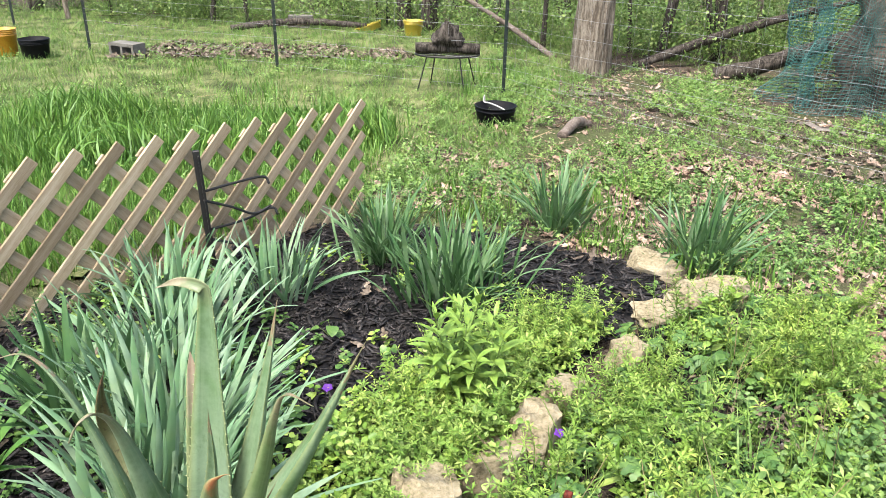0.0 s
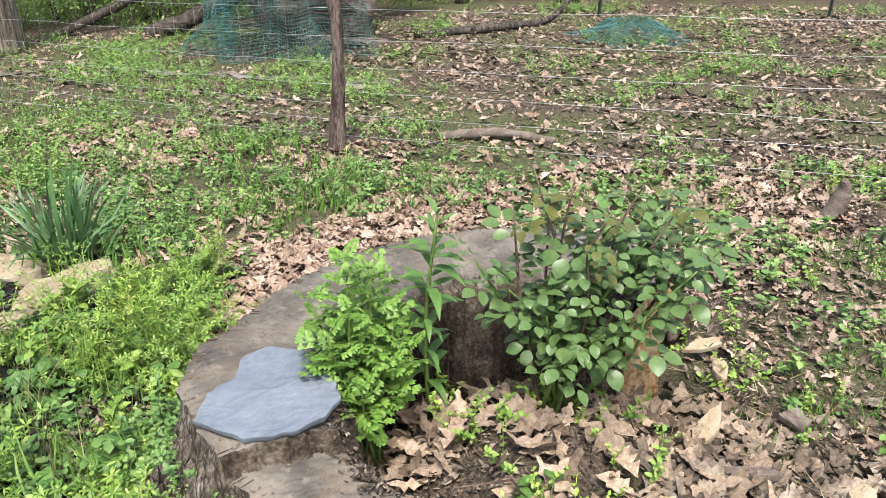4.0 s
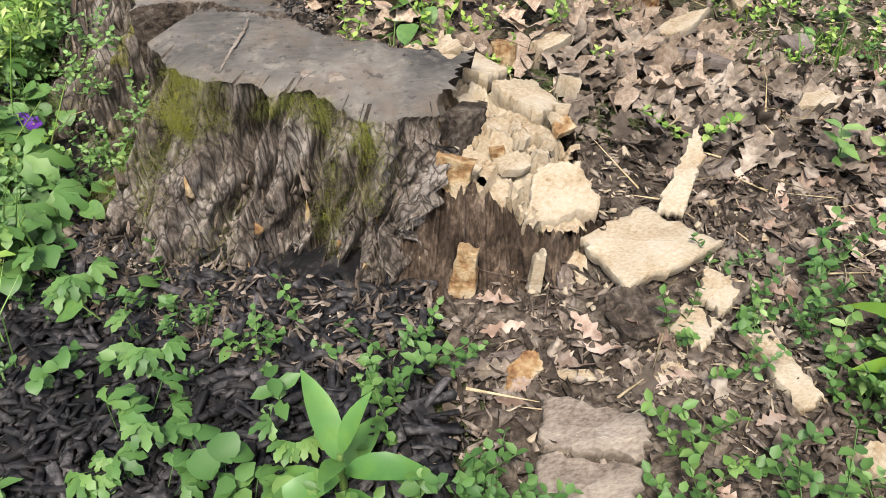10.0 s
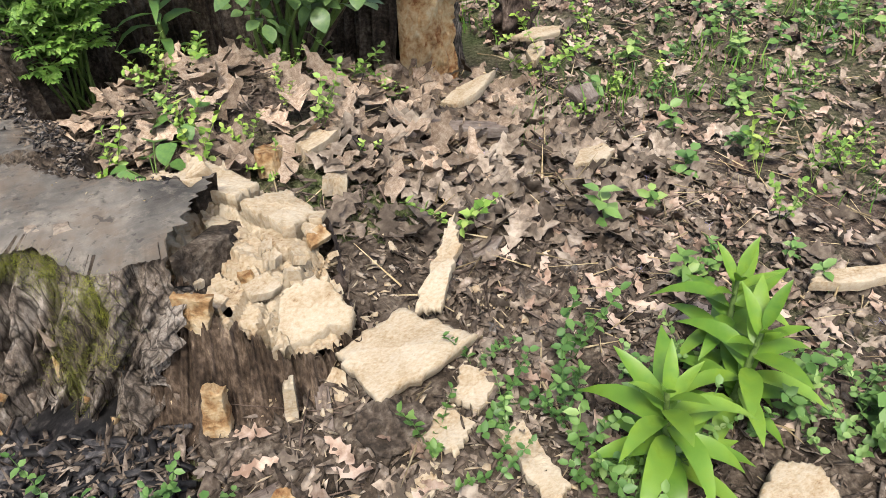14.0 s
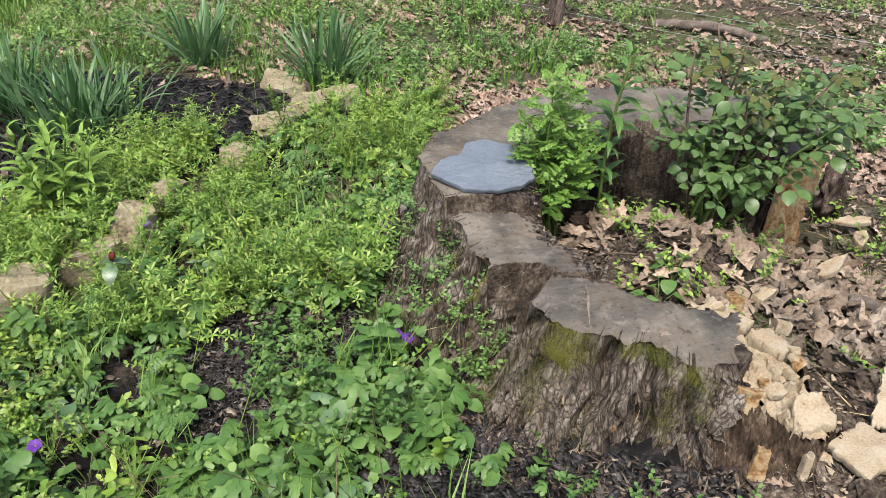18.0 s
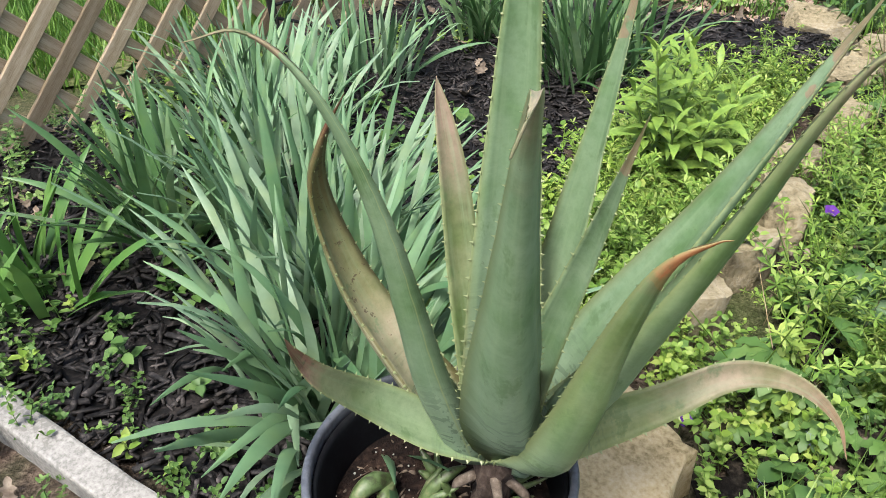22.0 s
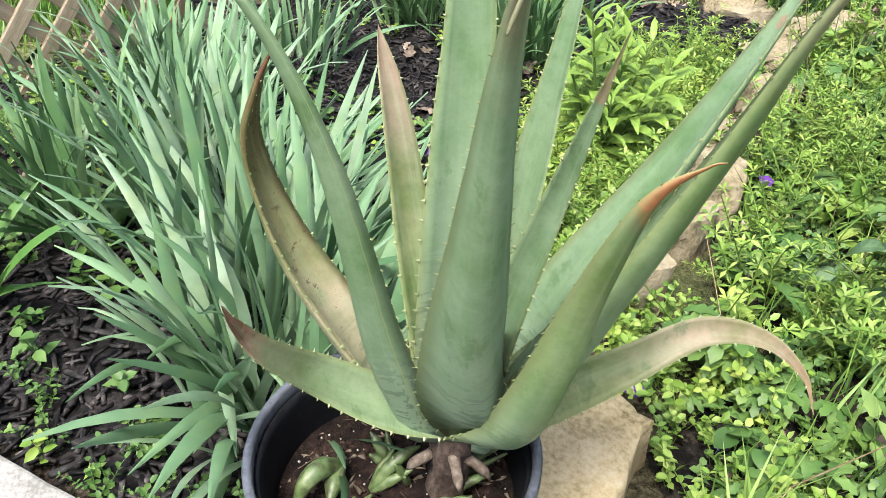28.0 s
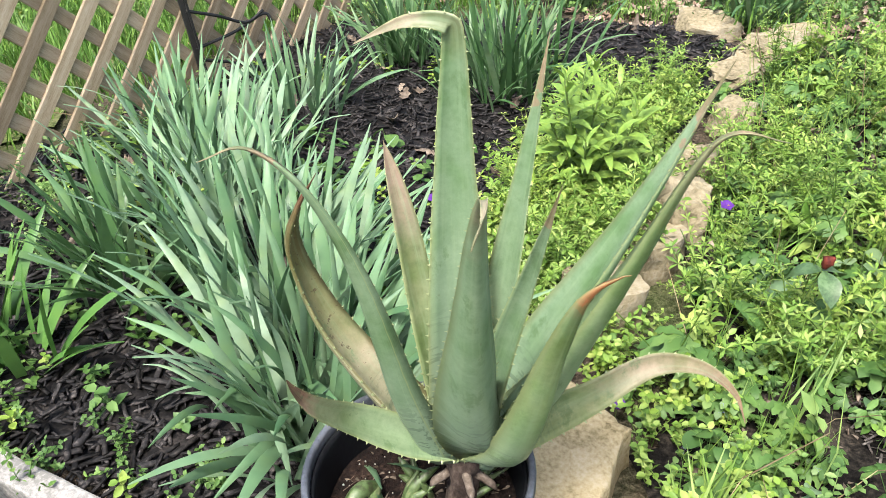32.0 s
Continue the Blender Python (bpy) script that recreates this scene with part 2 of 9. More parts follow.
M["rot_grey"] = rough_mat("grey_rotten_wood", [(0.05, (0.055, 0.042, 0.032)), (0.4, (0.135, 0.108, 0.083)), (0.75, (0.195, 0.163, 0.128)), (0.95, (0.24, 0.205, 0.165))], 10, 120, 0.95, 0.006, 1.0, stretch=(1.0, 1.9, 1))
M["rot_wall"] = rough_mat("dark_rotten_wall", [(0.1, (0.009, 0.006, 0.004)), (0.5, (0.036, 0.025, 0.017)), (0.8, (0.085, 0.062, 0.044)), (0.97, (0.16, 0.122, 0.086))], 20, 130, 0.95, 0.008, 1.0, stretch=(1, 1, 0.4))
M["crumb"] = rough_mat("wood_crumbs", [(0.1, (0.075, 0.058, 0.044)), (0.5, (0.155, 0.125, 0.098)), (0.9, (0.255, 0.215, 0.17))], 20, 120, 0.95, 0.004, 0.6, per="island2")
M["rot_side"] = rough_mat("crumbling_rot", [(0.05, (0.08, 0.035, 0.014)), (0.35, (0.178, 0.105, 0.047)), (0.65, (0.262, 0.192, 0.108)), (0.95, (0.309, 0.257, 0.178))], 16, 80, 0.9, 0.014, 1.0)
M["slate"] = rough_mat("slate", [(0.05, (0.07, 0.084, 0.103)), (0.5, (0.105, 0.122, 0.145)), (0.8, (0.126, 0.145, 0.168)), (1.0, (0.187, 0.206, 0.225))], 5, 34, 0.45, 0.012, 1.0, stretch=(1, 1.8, 1))
M["black_metal"] = rough_mat("black_metal", [(0.3, (0.012, 0.012, 0.012)), (0.7, (0.016, 0.015, 0.014))], 15, 90, 0.55, 0.002, 0.3, metal=0.4)
M["green_post"] = rough_mat("dark_green_steel", [(0.3, (0.005, 0.012, 0.009)), (0.7, (0.014, 0.021, 0.018))], 15, 90, 0.5, 0.002, 0.3)
M["wire"] = rough_mat("galvanised_wire", [(0.3, (0.211, 0.215, 0.22)), (0.7, (0.318, 0.323, 0.328))], 15, 90, 0.45, 0.001, 0.2, metal=0.5)
M["black_plastic"] = rough_mat("black_plastic", [(0.3, (0.002, 0.002, 0.003)), (0.7, (0.005, 0.006, 0.007))], 12, 120, 0.6, 0.001, 0.15)
M["rim_plastic"] = rough_mat("scuffed_plastic", [(0.3, (0.03, 0.034, 0.042)), (0.7, (0.075, 0.082, 0.096))], 12, 120, 0.4, 0.001, 0.2)
M["orange_plastic"] = rough_mat("orange_plastic", [(0.3, (0.351, 0.154, 0.009)), (0.7, (0.398, 0.211, 0.014))], 6, 60, 0.45, 0.001, 0.1)
M["red_plastic"] = rough_mat("red_plastic", [(0.3, (0.304, 0.037, 0.009)), (0.7, (0.351, 0.066, 0.014))], 6, 60, 0.45, 0.001, 0.1)
M["yellow_plastic"] = rough_mat("yellow_plastic", [(0.3, (0.328, 0.243, 0.019)), (0.7, (0.374, 0.3, 0.037))], 6, 60, 0.45, 0.001, 0.1)
M["net"] = rough_mat("teal_netting", [(0.3, (0.012, 0.07, 0.063)), (0.7, (0.04, 0.14, 0.126))], 10, 60, 0.5, 0.001, 0.1)
M["rope"] = rough_mat("white_rope", [(0.3, (0.257, 0.253, 0.234)), (0.7, (0.351, 0.342, 0.328))], 30, 200, 0.9, 0.002, 0.5)
# Potting soil, with the shade under the aloe leaves darkened into its colour.
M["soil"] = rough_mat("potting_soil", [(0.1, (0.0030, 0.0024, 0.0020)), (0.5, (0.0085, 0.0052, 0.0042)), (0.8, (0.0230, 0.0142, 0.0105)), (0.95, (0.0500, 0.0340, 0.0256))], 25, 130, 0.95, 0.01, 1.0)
M["purple"] = leaf_mat("purple_petal", (0.066, 0.014, 0.159), (0.094, 0.023, 0.225), (0.131, 0.042, 0.281), 0.5, 0.3)
M["blue"] = leaf_mat("blue_petal", (0.103, 0.103, 0.257), (0.15, 0.154, 0.337), (0.197, 0.206, 0.374), 0.5, 0.3)
M["yellow"] = leaf_mat("yellow_petal", (0.351, 0.234, 0.005), (0.398, 0.29, 0.009), (0.421, 0.328, 0.019), 0.5, 0.2)
M["white"] = leaf_mat("white_petal", (0.281, 0.29, 0.257), (0.351, 0.356, 0.328), (0.398, 0.398, 0.374), 0.5, 0.2)
M["straw"] = rough_mat("dry_straw", [(0.3, (0.187, 0.145, 0.08)), (0.7, (0.29, 0.243, 0.154))], 20, 90, 0.8, 0.002, 0.3, per="island")
M["twig"] = rough_mat("twig", [(0.3, (0.042, 0.03, 0.023)), (0.7, (0.117, 0.089, 0.07))], 20, 90, 0.9, 0.003, 0.5, per="island")


def aloe_mat(name, stops, margin=None, bloom=0.55):
    """Succulent skin: colours along the leaf (u), smudges, wrinkles across the foot, an optional dried margin."""
    m, nd, lk, p = mat(name)
    uv = nd.new("ShaderNodeUVMap")
    sep = nd.new("ShaderNodeSeparateXYZ")
    lk.new(uv.outputs[0], sep.inputs[0])
    n1 = tex_noise(nd, lk, 13, 4)
    n2 = tex_noise(nd, lk, 75, 6, 0.7)
    n3 = tex_noise(nd, lk, 24, 3, 0.5)
    along = nd.new("ShaderNodeMath")
    along.operation = "MULTIPLY_ADD"
    lk.new(n3, along.inputs[0])
    along.inputs[1].default_value = 0.26
    lk.new(sep.outputs[0], along.inputs[2])
    c = ramp(nd, lk, along.outputs[0], [(u + 0.13, col) for u, col in stops])
    c = mixc(nd, lk, 1.0, c, ramp(nd, lk, n1, [(0.34, (0.66, 0.78, 0.58)), (0.5, (1.0, 1.0, 1.0)), (0.66, (1.22, 1.15, 1.22))]), "MULTIPLY")
    c = mixc(nd, lk, 1.0, c, ramp(nd, lk, n2, [(0.3, (0.78, 0.82, 0.74)), (0.5, (1.0, 1.0, 1.0)), (0.7, (1.2, 1.16, 1.2))]), "MULTIPLY")
    # pale waxy bloom on the lower part, strengthened as painted light against shade
    foot = ramp(nd, lk, sep.outputs[0], [(0.0, (bloom, bloom, bloom)), (0.5, (0.0, 0.0, 0.0))])
    c = mixc(nd, lk, foot, c, (0.160, 0.212, 0.162))
    sv = tex_noise(nd, lk, 26, 5, 0.7, stretch=(1.0, 1.0, 0.55))
    smudge = ramp(nd, lk, sv, [(0.56, (0.0, 0.0, 0.0)), (0.63, (0.6, 0.6, 0.6))])
    c = mixc(nd, lk, smudge, c, (0.055, 0.100, 0.038))
    fleck = ramp(nd, lk, n2, [(0.66, (0.0, 0.0, 0.0)), (0.70, (0.4, 0.4, 0.4))])
    c = mixc(nd, lk, fleck, c, (0.047, 0.056, 0.023))
    # faint pale streaks that run the length of the leaf
    sm = nd.new("ShaderNodeMapping")
    sm.inputs["Scale"].default_value = (4, 14, 1)
    lk.new(uv.outputs[0], sm.inputs["Vector"])
    st = nd.new("ShaderNodeTexNoise")
    st.inputs["Scale"].default_value, st.inputs["Detail"].default_value = 1.0, 4.0
    lk.new(sm.outputs[0], st.inputs["Vector"])
    c = mixc(nd, lk, ramp(nd, lk, st.outputs[0], [(0.48, (0.0, 0.0, 0.0)), (0.68, (0.3, 0.3, 0.3))]), c, (0.17, 0.235, 0.135))
    # fine wrinkles across the leaf near its foot
    mp = nd.new("ShaderNodeMapping")
    mp.inputs["Scale"].default_value = (70, 5, 1)
    lk.new(uv.outputs[0], mp.inputs["Vector"])
    wr = nd.new("ShaderNodeTexNoise")
    wr.inputs["Scale"].default_value, wr.inputs["Detail"].default_value = 1.0, 2.0
    lk.new(mp.outputs[0], wr.inputs["Vector"])
    lines = ramp(nd, lk, wr.outputs[0], [(0.53, (0.0, 0.0, 0.0)), (0.58, (1.0, 1.0, 1.0))])
    low = ramp(nd, lk, sep.outputs[0], [(0.12, (0.75, 0.75, 0.75)), (0.30, (0.0, 0.0, 0.0))])
    both = mixc(nd, lk, 1.0, lines, low, "MULTIPLY")
    c = mixc(nd, lk, both, c, (0.047, 0.075, 0.047))
    # yellowish horny line along both edges
    wave = nd.new("ShaderNodeMath")
    wave.operation = "MULTIPLY"
    wave.inputs[1].default_value = 2 * math.pi
    lk.new(sep.outputs[1], wave.inputs[0])
    sn = nd.new("ShaderNodeMath")
    sn.operation = "SINE"
    lk.new(wave.outputs[0], sn.inputs[0])
    ab = nd.new("ShaderNodeMath")
    ab.operation = "ABSOLUTE"
    lk.new(sn.outputs[0], ab.inputs[0])
    c = mixc(nd, lk, ramp(nd, lk, ab.outputs[0], [(0.04, (0.7, 0.7, 0.7)), (0.16, (0.25, 0.25, 0.25)), (0.42, (0.0, 0.0, 0.0))]), c, (0.185, 0.22, 0.095))
    if margin:
        ns = nd.new("ShaderNodeMath")
        ns.operation = "MULTIPLY_ADD"
        lk.new(n3, ns.inputs[0])
        ns.inputs[1].default_value = 0.9
        lk.new(ab.outputs[0], ns.inputs[2])
        c = mixc(nd, lk, ramp(nd, lk, ns.outputs[0], [(0.55, (0.85, 0.85, 0.85)), (0.85, (0.0, 0.0, 0.0))]), c, margin)
        # dark scabs and specks on a drying leaf
        c = mixc(nd, lk, ramp(nd, lk, n2, [(0.60, (0.0, 0.0, 0.0)), (0.64, (0.8, 0.8, 0.8))]), c, (0.045, 0.028, 0.014))
    lk.new(c, p.inputs["Base Color"])
    p.inputs["Roughness"].default_value = 0.45
    p.inputs["Specular IOR Level"].default_value = 0.3
    hb = mixc(nd, lk, 0.5, n2, both)
    bump(nd, lk, p, hb, 0.2, 0.003)
    return m


GRN = (0.104, 0.163, 0.088)
M["aloe"] = aloe_mat("aloe_skin", [(0.0, GRN), (0.92, GRN), (0.96, (0.14, 0.15, 0.08)), (1.0, (0.16, 0.12, 0.075))])
# Extra bloom paints light onto the shaded lower faces of these leaves.
M["aloe_bend"] = aloe_mat("aloe_skin_tan_tip", [(0.0, GRN), (0.74, GRN), (0.84, (0.117, 0.131, 0.07)), (0.99, (0.187, 0.159, 0.108))], None, 0.75)
M["aloe_tip"] = aloe_mat("aloe_skin_brown_tip", [(0.0, (0.105, 0.160, 0.075)), (0.45, (0.118, 0.168, 0.088)), (0.74, (0.14, 0.16, 0.085)), (0.84, (0.21, 0.15, 0.10)), (0.92, (0.15, 0.07, 0.05)), (1.0, (0.09, 0.045, 0.03))], None, 0.2)
M["aloe_olive"] = aloe_mat("aloe_skin_olive", [(0.0, GRN), (0.5, (0.105, 0.155, 0.075)), (0.74, (0.10, 0.135, 0.062)), (0.86, (0.16, 0.14, 0.085)), (1.0, (0.17, 0.125, 0.08))])
M["aloe_rust"] = aloe_mat("aloe_skin_rust_tip", [(0.0, GRN), (0.5, (0.105, 0.158, 0.066)), (0.80, (0.108, 0.135, 0.061)), (0.90, (0.135, 0.094, 0.056)), (1.0, (0.21, 0.084, 0.033))])
M["aloe_brown"] = aloe_mat("aloe_skin_withered", [(0.0, (0.112, 0.155, 0.062)), (0.35, (0.135, 0.165, 0.075)), (0.55, (0.185, 0.165, 0.10)), (0.75, (0.205, 0.155, 0.108)), (0.95, (0.13, 0.085, 0.05))], None, 0.1)
M["aloe_pale"] = aloe_mat("aloe_skin_dry", [(0.0, (0.168, 0.183, 0.115)), (0.3, (0.183, 0.172, 0.108)), (0.45, (0.13, 0.132, 0.064)), (0.62, (0.094, 0.089, 0.033)), (0.85, (0.098, 0.061, 0.026)), (0.97, (0.084, 0.028, 0.016))], (0.094, 0.08, 0.033), 0.0)
M["aloe_back"] = aloe_mat("aloe_skin_yellowish", [(0.0, (0.108, 0.148, 0.055)), (0.45, (0.108, 0.136, 0.062)), (0.72, (0.120, 0.120, 0.07)), (0.93, (0.159, 0.112, 0.08))], None, 0.1)
M["aloe_pup"] = rough_mat("aloe_pup_skin", [(0.15, (0.028, 0.030, 0.012)), (0.4, (0.052, 0.085, 0.026)), (0.65, (0.075, 0.11, 0.042)), (0.92, (0.125, 0.135, 0.065))], 30, 130, 0.5, 0.002, 0.3)
M["teeth"] = rough_mat("aloe_teeth", [(0.3, (0.16, 0.195, 0.085)), (0.7, (0.22, 0.25, 0.12))], 30, 90, 0.5, 0.001, 0.1)


def stump_top_mat():
    """Sawn end grain gone grey: broad stains, faint saw marks, dusty bloom and a few dark pits."""
    m, nd, lk, p = mat("weathered_cut_wood")
    a = tex_noise(nd, lk, 6, 6, 0.62)
    b = tex_noise(nd, lk, 30, 9, 0.72)
    s = tex_noise(nd, lk, 1.0, 6, 0.7, stretch=(9, 95, 20))
    c = ramp(nd, lk, a, [(0.33, (0.030, 0.027, 0.023)), (0.46, (0.062, 0.056, 0.047)), (0.56, (0.100, 0.089, 0.074)), (0.68, (0.15, 0.130, 0.104))])
    c = mixc(nd, lk, ramp(nd, lk, s, [(0.48, (0.0, 0.0, 0.0)), (0.66, (0.22, 0.22, 0.22))]), c, (0.16, 0.145, 0.122))
    c = mixc(nd, lk, ramp(nd, lk, b, [(0.53, (0.0, 0.0, 0.0)), (0.70, (0.65, 0.65, 0.65))]), c, (0.195, 0.168, 0.132))
    br = tex_noise(nd, lk, 11, 6, 0.7)
    c = mixc(nd, lk, ramp(nd, lk, br, [(0.50, (0.0, 0.0, 0.0)), (0.64, (0.6, 0.6, 0.6))]), c, (0.085, 0.062, 0.042))
    g = tex_noise(nd, lk, 70, 4, 0.6)
    c = mixc(nd, lk, ramp(nd, lk, g, [(0.33, (0.7, 0.7, 0.7)), (0.42, (0.0, 0.0, 0.0))]), c, (0.022, 0.019, 0.016))
    lk.new(c, p.inputs["Base Color"])
    p.inputs["Roughness"].default_value = 0.85
    p.inputs["Specular IOR Level"].default_value = 0.25
    bump(nd, lk, p, mixc(nd, lk, 0.5, b, s), 0.55, 0.006)
    return m


M["cut"] = stump_top_mat()


def bark_moss_mat():
    """Upright fibrous bark, painted shade dark in the furrows, grey on the ridges, with a little moss."""
    m, nd, lk, p = mat("mossy_bark")
    a = tex_noise(nd, lk, 12, 5, 0.6)
    f = tex_noise(nd, lk, 170, 8, 0.75, stretch=(1.0, 1.0, 0.28))
    mth = nd.new("ShaderNodeMath")
    mth.operation = "MULTIPLY_ADD"
    lk.new(f, mth.inputs[0])
    mth.inputs[1].default_value = 0.5
    sc = nd.new("ShaderNodeMath")
    sc.operation = "MULTIPLY"
    sc.inputs[1].default_value = 0.5
    lk.new(a, sc.inputs[0])
    lk.new(sc.outputs[0], mth.inputs[2])
    c = ramp(nd, lk, mth.outputs[0], [(0.37, (0.016, 0.012, 0.009)), (0.46, (0.060, 0.048, 0.037)), (0.53, (0.118, 0.098, 0.08)), (0.61, (0.225, 0.20, 0.172))])
    # flaking plates parted by cracks, with the cracks' shade put into the colour
    tc = nd.new("ShaderNodeTexCoord")
    mp = nd.new("ShaderNodeMapping")
    mp.inputs["Scale"].default_value = (1.0, 1.0, 0.13)
    lk.new(tc.outputs["Object"], mp.inputs[0])
    wob = nd.new("ShaderNodeVectorMath")
    wob.operation = "MULTIPLY_ADD"
    wn2 = nd.new("ShaderNodeTexNoise")
    wn2.inputs["Scale"].default_value = 30
    lk.new(mp.outputs[0], wn2.inputs["Vector"])
    lk.new(wn2.outputs["Color"], wob.inputs[0])
    wob.inputs[1].default_value = (0.045, 0.045, 0.02)
    lk.new(mp.outputs[0], wob.inputs[2])
    vo = nd.new("ShaderNodeTexVoronoi")
    vo.feature = "DISTANCE_TO_EDGE"
    vo.inputs["Scale"].default_value = 62
    lk.new(wob.outputs[0], vo.inputs["Vector"])
    crack = ramp(nd, lk, vo.outputs["Distance"], [(0.0, (0.85, 0.85, 0.85)), (0.12, (0.0, 0.0, 0.0))])
    c = mixc(nd, lk, crack, c, (0.012, 0.010, 0.008))
    mo = tex_noise(nd, lk, 7, 5, 0.7)
    mossy = ramp(nd, lk, f, [(0.38, (0.023, 0.026, 0.005)), (0.6, (0.14, 0.131, 0.023))])
    c = mixc(nd, lk, ramp(nd, lk, mo, [(0.60, (0.0, 0.0, 0.0)), (0.64, (0.7, 0.7, 0.7))]), c, mossy)
    lk.new(c, p.inputs["Base Color"])
    p.inputs["Roughness"].default_value = 0.95
    p.inputs["Specular IOR Level"].default_value = 0.1
    relief = nd.new("ShaderNodeMath")
    relief.operation = "MULTIPLY_ADD"
    lk.new(vo.outputs["Distance"], relief.inputs[0])
    relief.inputs[1].default_value = 1.6
    lk.new(mth.outputs[0], relief.inputs[2])
    bump(nd, lk, p, relief.outputs[0], 0.8, 0.007)
    return m


M["bark_moss"] = bark_moss_mat()


def ground_mat():
    m, nd, lk, p = mat("garden_soil")
    a = tex_noise(nd, lk, 0.9, 5)
    b = tex_noise(nd, lk, 14, 6, 0.65)
    c2 = tex_noise(nd, lk, 90, 4, 0.7)
    soil = ramp(nd, lk, c2, [(0.32, (0.014, 0.011, 0.008)), (0.5, (0.049, 0.04, 0.029)), (0.7, (0.136, 0.112, 0.084))])
    litter = ramp(nd, lk, c2, [(0.32, (0.023, 0.016, 0.012)), (0.55, (0.094, 0.07, 0.054)), (0.75, (0.197, 0.157, 0.126))])
    green = ramp(nd, lk, c2, [(0.3, (0.028, 0.061, 0.009)), (0.7, (0.08, 0.14, 0.023))])
    c = mixc(nd, lk, ramp(nd, lk, b, [(0.42, (0.0, 0.0, 0.0)), (0.58, (1.0, 1.0, 1.0))]), soil, litter)
    c = mixc(nd, lk, ramp(nd, lk, a, [(0.44, (0.0, 0.0, 0.0)), (0.58, (0.4, 0.4, 0.4))]), c, green)
    lk.new(c, p.inputs["Base Color"])
    p.inputs["Roughness"].default_value = 0.95
    p.inputs["Specular IOR Level"].default_value = 0.1
    bump(nd, lk, p, c2, 0.8, 0.02)
    return m


M["ground"] = ground_mat()
M["thatch"] = rough_mat("grass_thatch", [(0.25, (0.026, 0.033, 0.012)), (0.5, (0.068, 0.087, 0.028)), (0.75, (0.14, 0.145, 0.066))], 2.5, 60, 0.95, 0.02, 0.8)
M["trod"] = rough_mat("trodden_earth", [(0.2, (0.06, 0.05, 0.042)), (0.5, (0.12, 0.105, 0.09)), (0.8, (0.19, 0.17, 0.15))], 5, 70, 0.95, 0.012, 0.7)
# Soil under the weeds; shade between the leaves is put into its colour.
M["humus"] = rough_mat("shaded_humus", [(0.3, (0.0042, 0.0036, 0.0030)), (0.52, (0.0138, 0.0120, 0.0096)), (0.75, (0.0396, 0.0324, 0.0252))], 9, 90, 0.95, 0.015, 1.0)
M["rot_soil"] = rough_mat("rotted_wood_soil", [(0.1, (0.0119, 0.0102, 0.0076)), (0.4, (0.0340, 0.0255, 0.0187)), (0.65, (0.0697, 0.0553, 0.0416)), (0.95, (0.1309, 0.1096, 0.0875))], 16, 110, 0.95, 0.012, 1.0)
M["mottled"] = rough_mat("mottled_leaf", [(0.2, (0.021, 0.047, 0.014)), (0.5, (0.042, 0.084, 0.028)), (0.8, (0.075, 0.126, 0.051))], 45, 120, 0.4, 0.002, 0.2)
M["bud"] = rough_mat("dark_red_bud", [(0.3, (0.047, 0.009, 0.007)), (0.7, (0.103, 0.023, 0.014))], 30, 120, 0.7, 0.002, 0.3)

# ---------------------------------------------------------------- geometry helpers
rng = np.random.default_rng(7)


def mesh_np(name, V, F, material, smooth=False):
    """A mesh from arrays of corners and of equal-sided faces."""
    V, F = np.asarray(V, dtype=np.float32), np.asarray(F, dtype=np.int32)
    k = F.shape[1]
    me = bpy.data.meshes.new(name)
    me.vertices.add(len(V))
    me.vertices.foreach_set("co", V.ravel())
    keep = np.ones(F.shape, bool)
    if k == 4:
        keep[:, 3] = F[:, 3] != F[:, 2]
    size = keep.sum(axis=1)
    me.loops.add(int(size.sum()))
    me.loops.foreach_set("vertex_index", F[keep])
    me.polygons.add(len(F))
    me.polygons.foreach_set("loop_start", np.concatenate([[0], np.cumsum(size)[:-1]]).astype(np.int32))
    if smooth:
        me.polygons.foreach_set("use_smooth", np.ones(len(F), dtype=bool))
    me.materials.append(material)
    me.update(calc_edges=True)
    me.validate()
    return me


def rot(yaw, pitch=0.0, roll=0.0):
    """Rotation matrices Rz(yaw) Ry(pitch) Rx(roll) from arrays in radians."""
    yaw, pitch, roll = np.broadcast_arrays(*(np.atleast_1d(np.asarray(v, float)) for v in (yaw, pitch, roll)))
    cz, sz, cy, sy, cx, sx = np.cos(yaw), np.sin(yaw), np.cos(pitch), np.sin(pitch), np.cos(roll), np.sin(roll)
    R = np.empty((len(yaw), 3, 3))
    R[:, 0, 0], R[:, 0, 1], R[:, 0, 2] = cz * cy, cz * sy * sx - sz * cx, cz * sy * cx + sz * sx
    R[:, 1, 0], R[:, 1, 1], R[:, 1, 2] = sz * cy, sz * sy * sx + cz * cx, sz * sy * cx - cz * sx
    R[:, 2, 0], R[:, 2, 1], R[:, 2, 2] = -sy, cy * sx, cy * cx
    return R


def spread(T, P, R, s):
    """Copies of the template T = (V, F) at places P, turned by R, sized s, as one pair of arrays."""
    V, F = T
    P, s = np.asarray(P, float), np.atleast_1d(np.asarray(s, float))
    s = np.broadcast_to(s, (len(P),))
    W = np.einsum("nij,vj->nvi", R, V) * s[:, None, None] + P[:, None, :]
    return W.reshape(-1, 3), (F[None] + (np.arange(len(P)) * len(V))[:, None, None]).reshape(-1, F.shape[1])


def merge(*Ts):
    V, F, o = [], [], 0
    for v, f in Ts:
        V.append(v)
        F.append(f + o)
        o += len(v)
    return np.concatenate(V), np.concatenate(F)


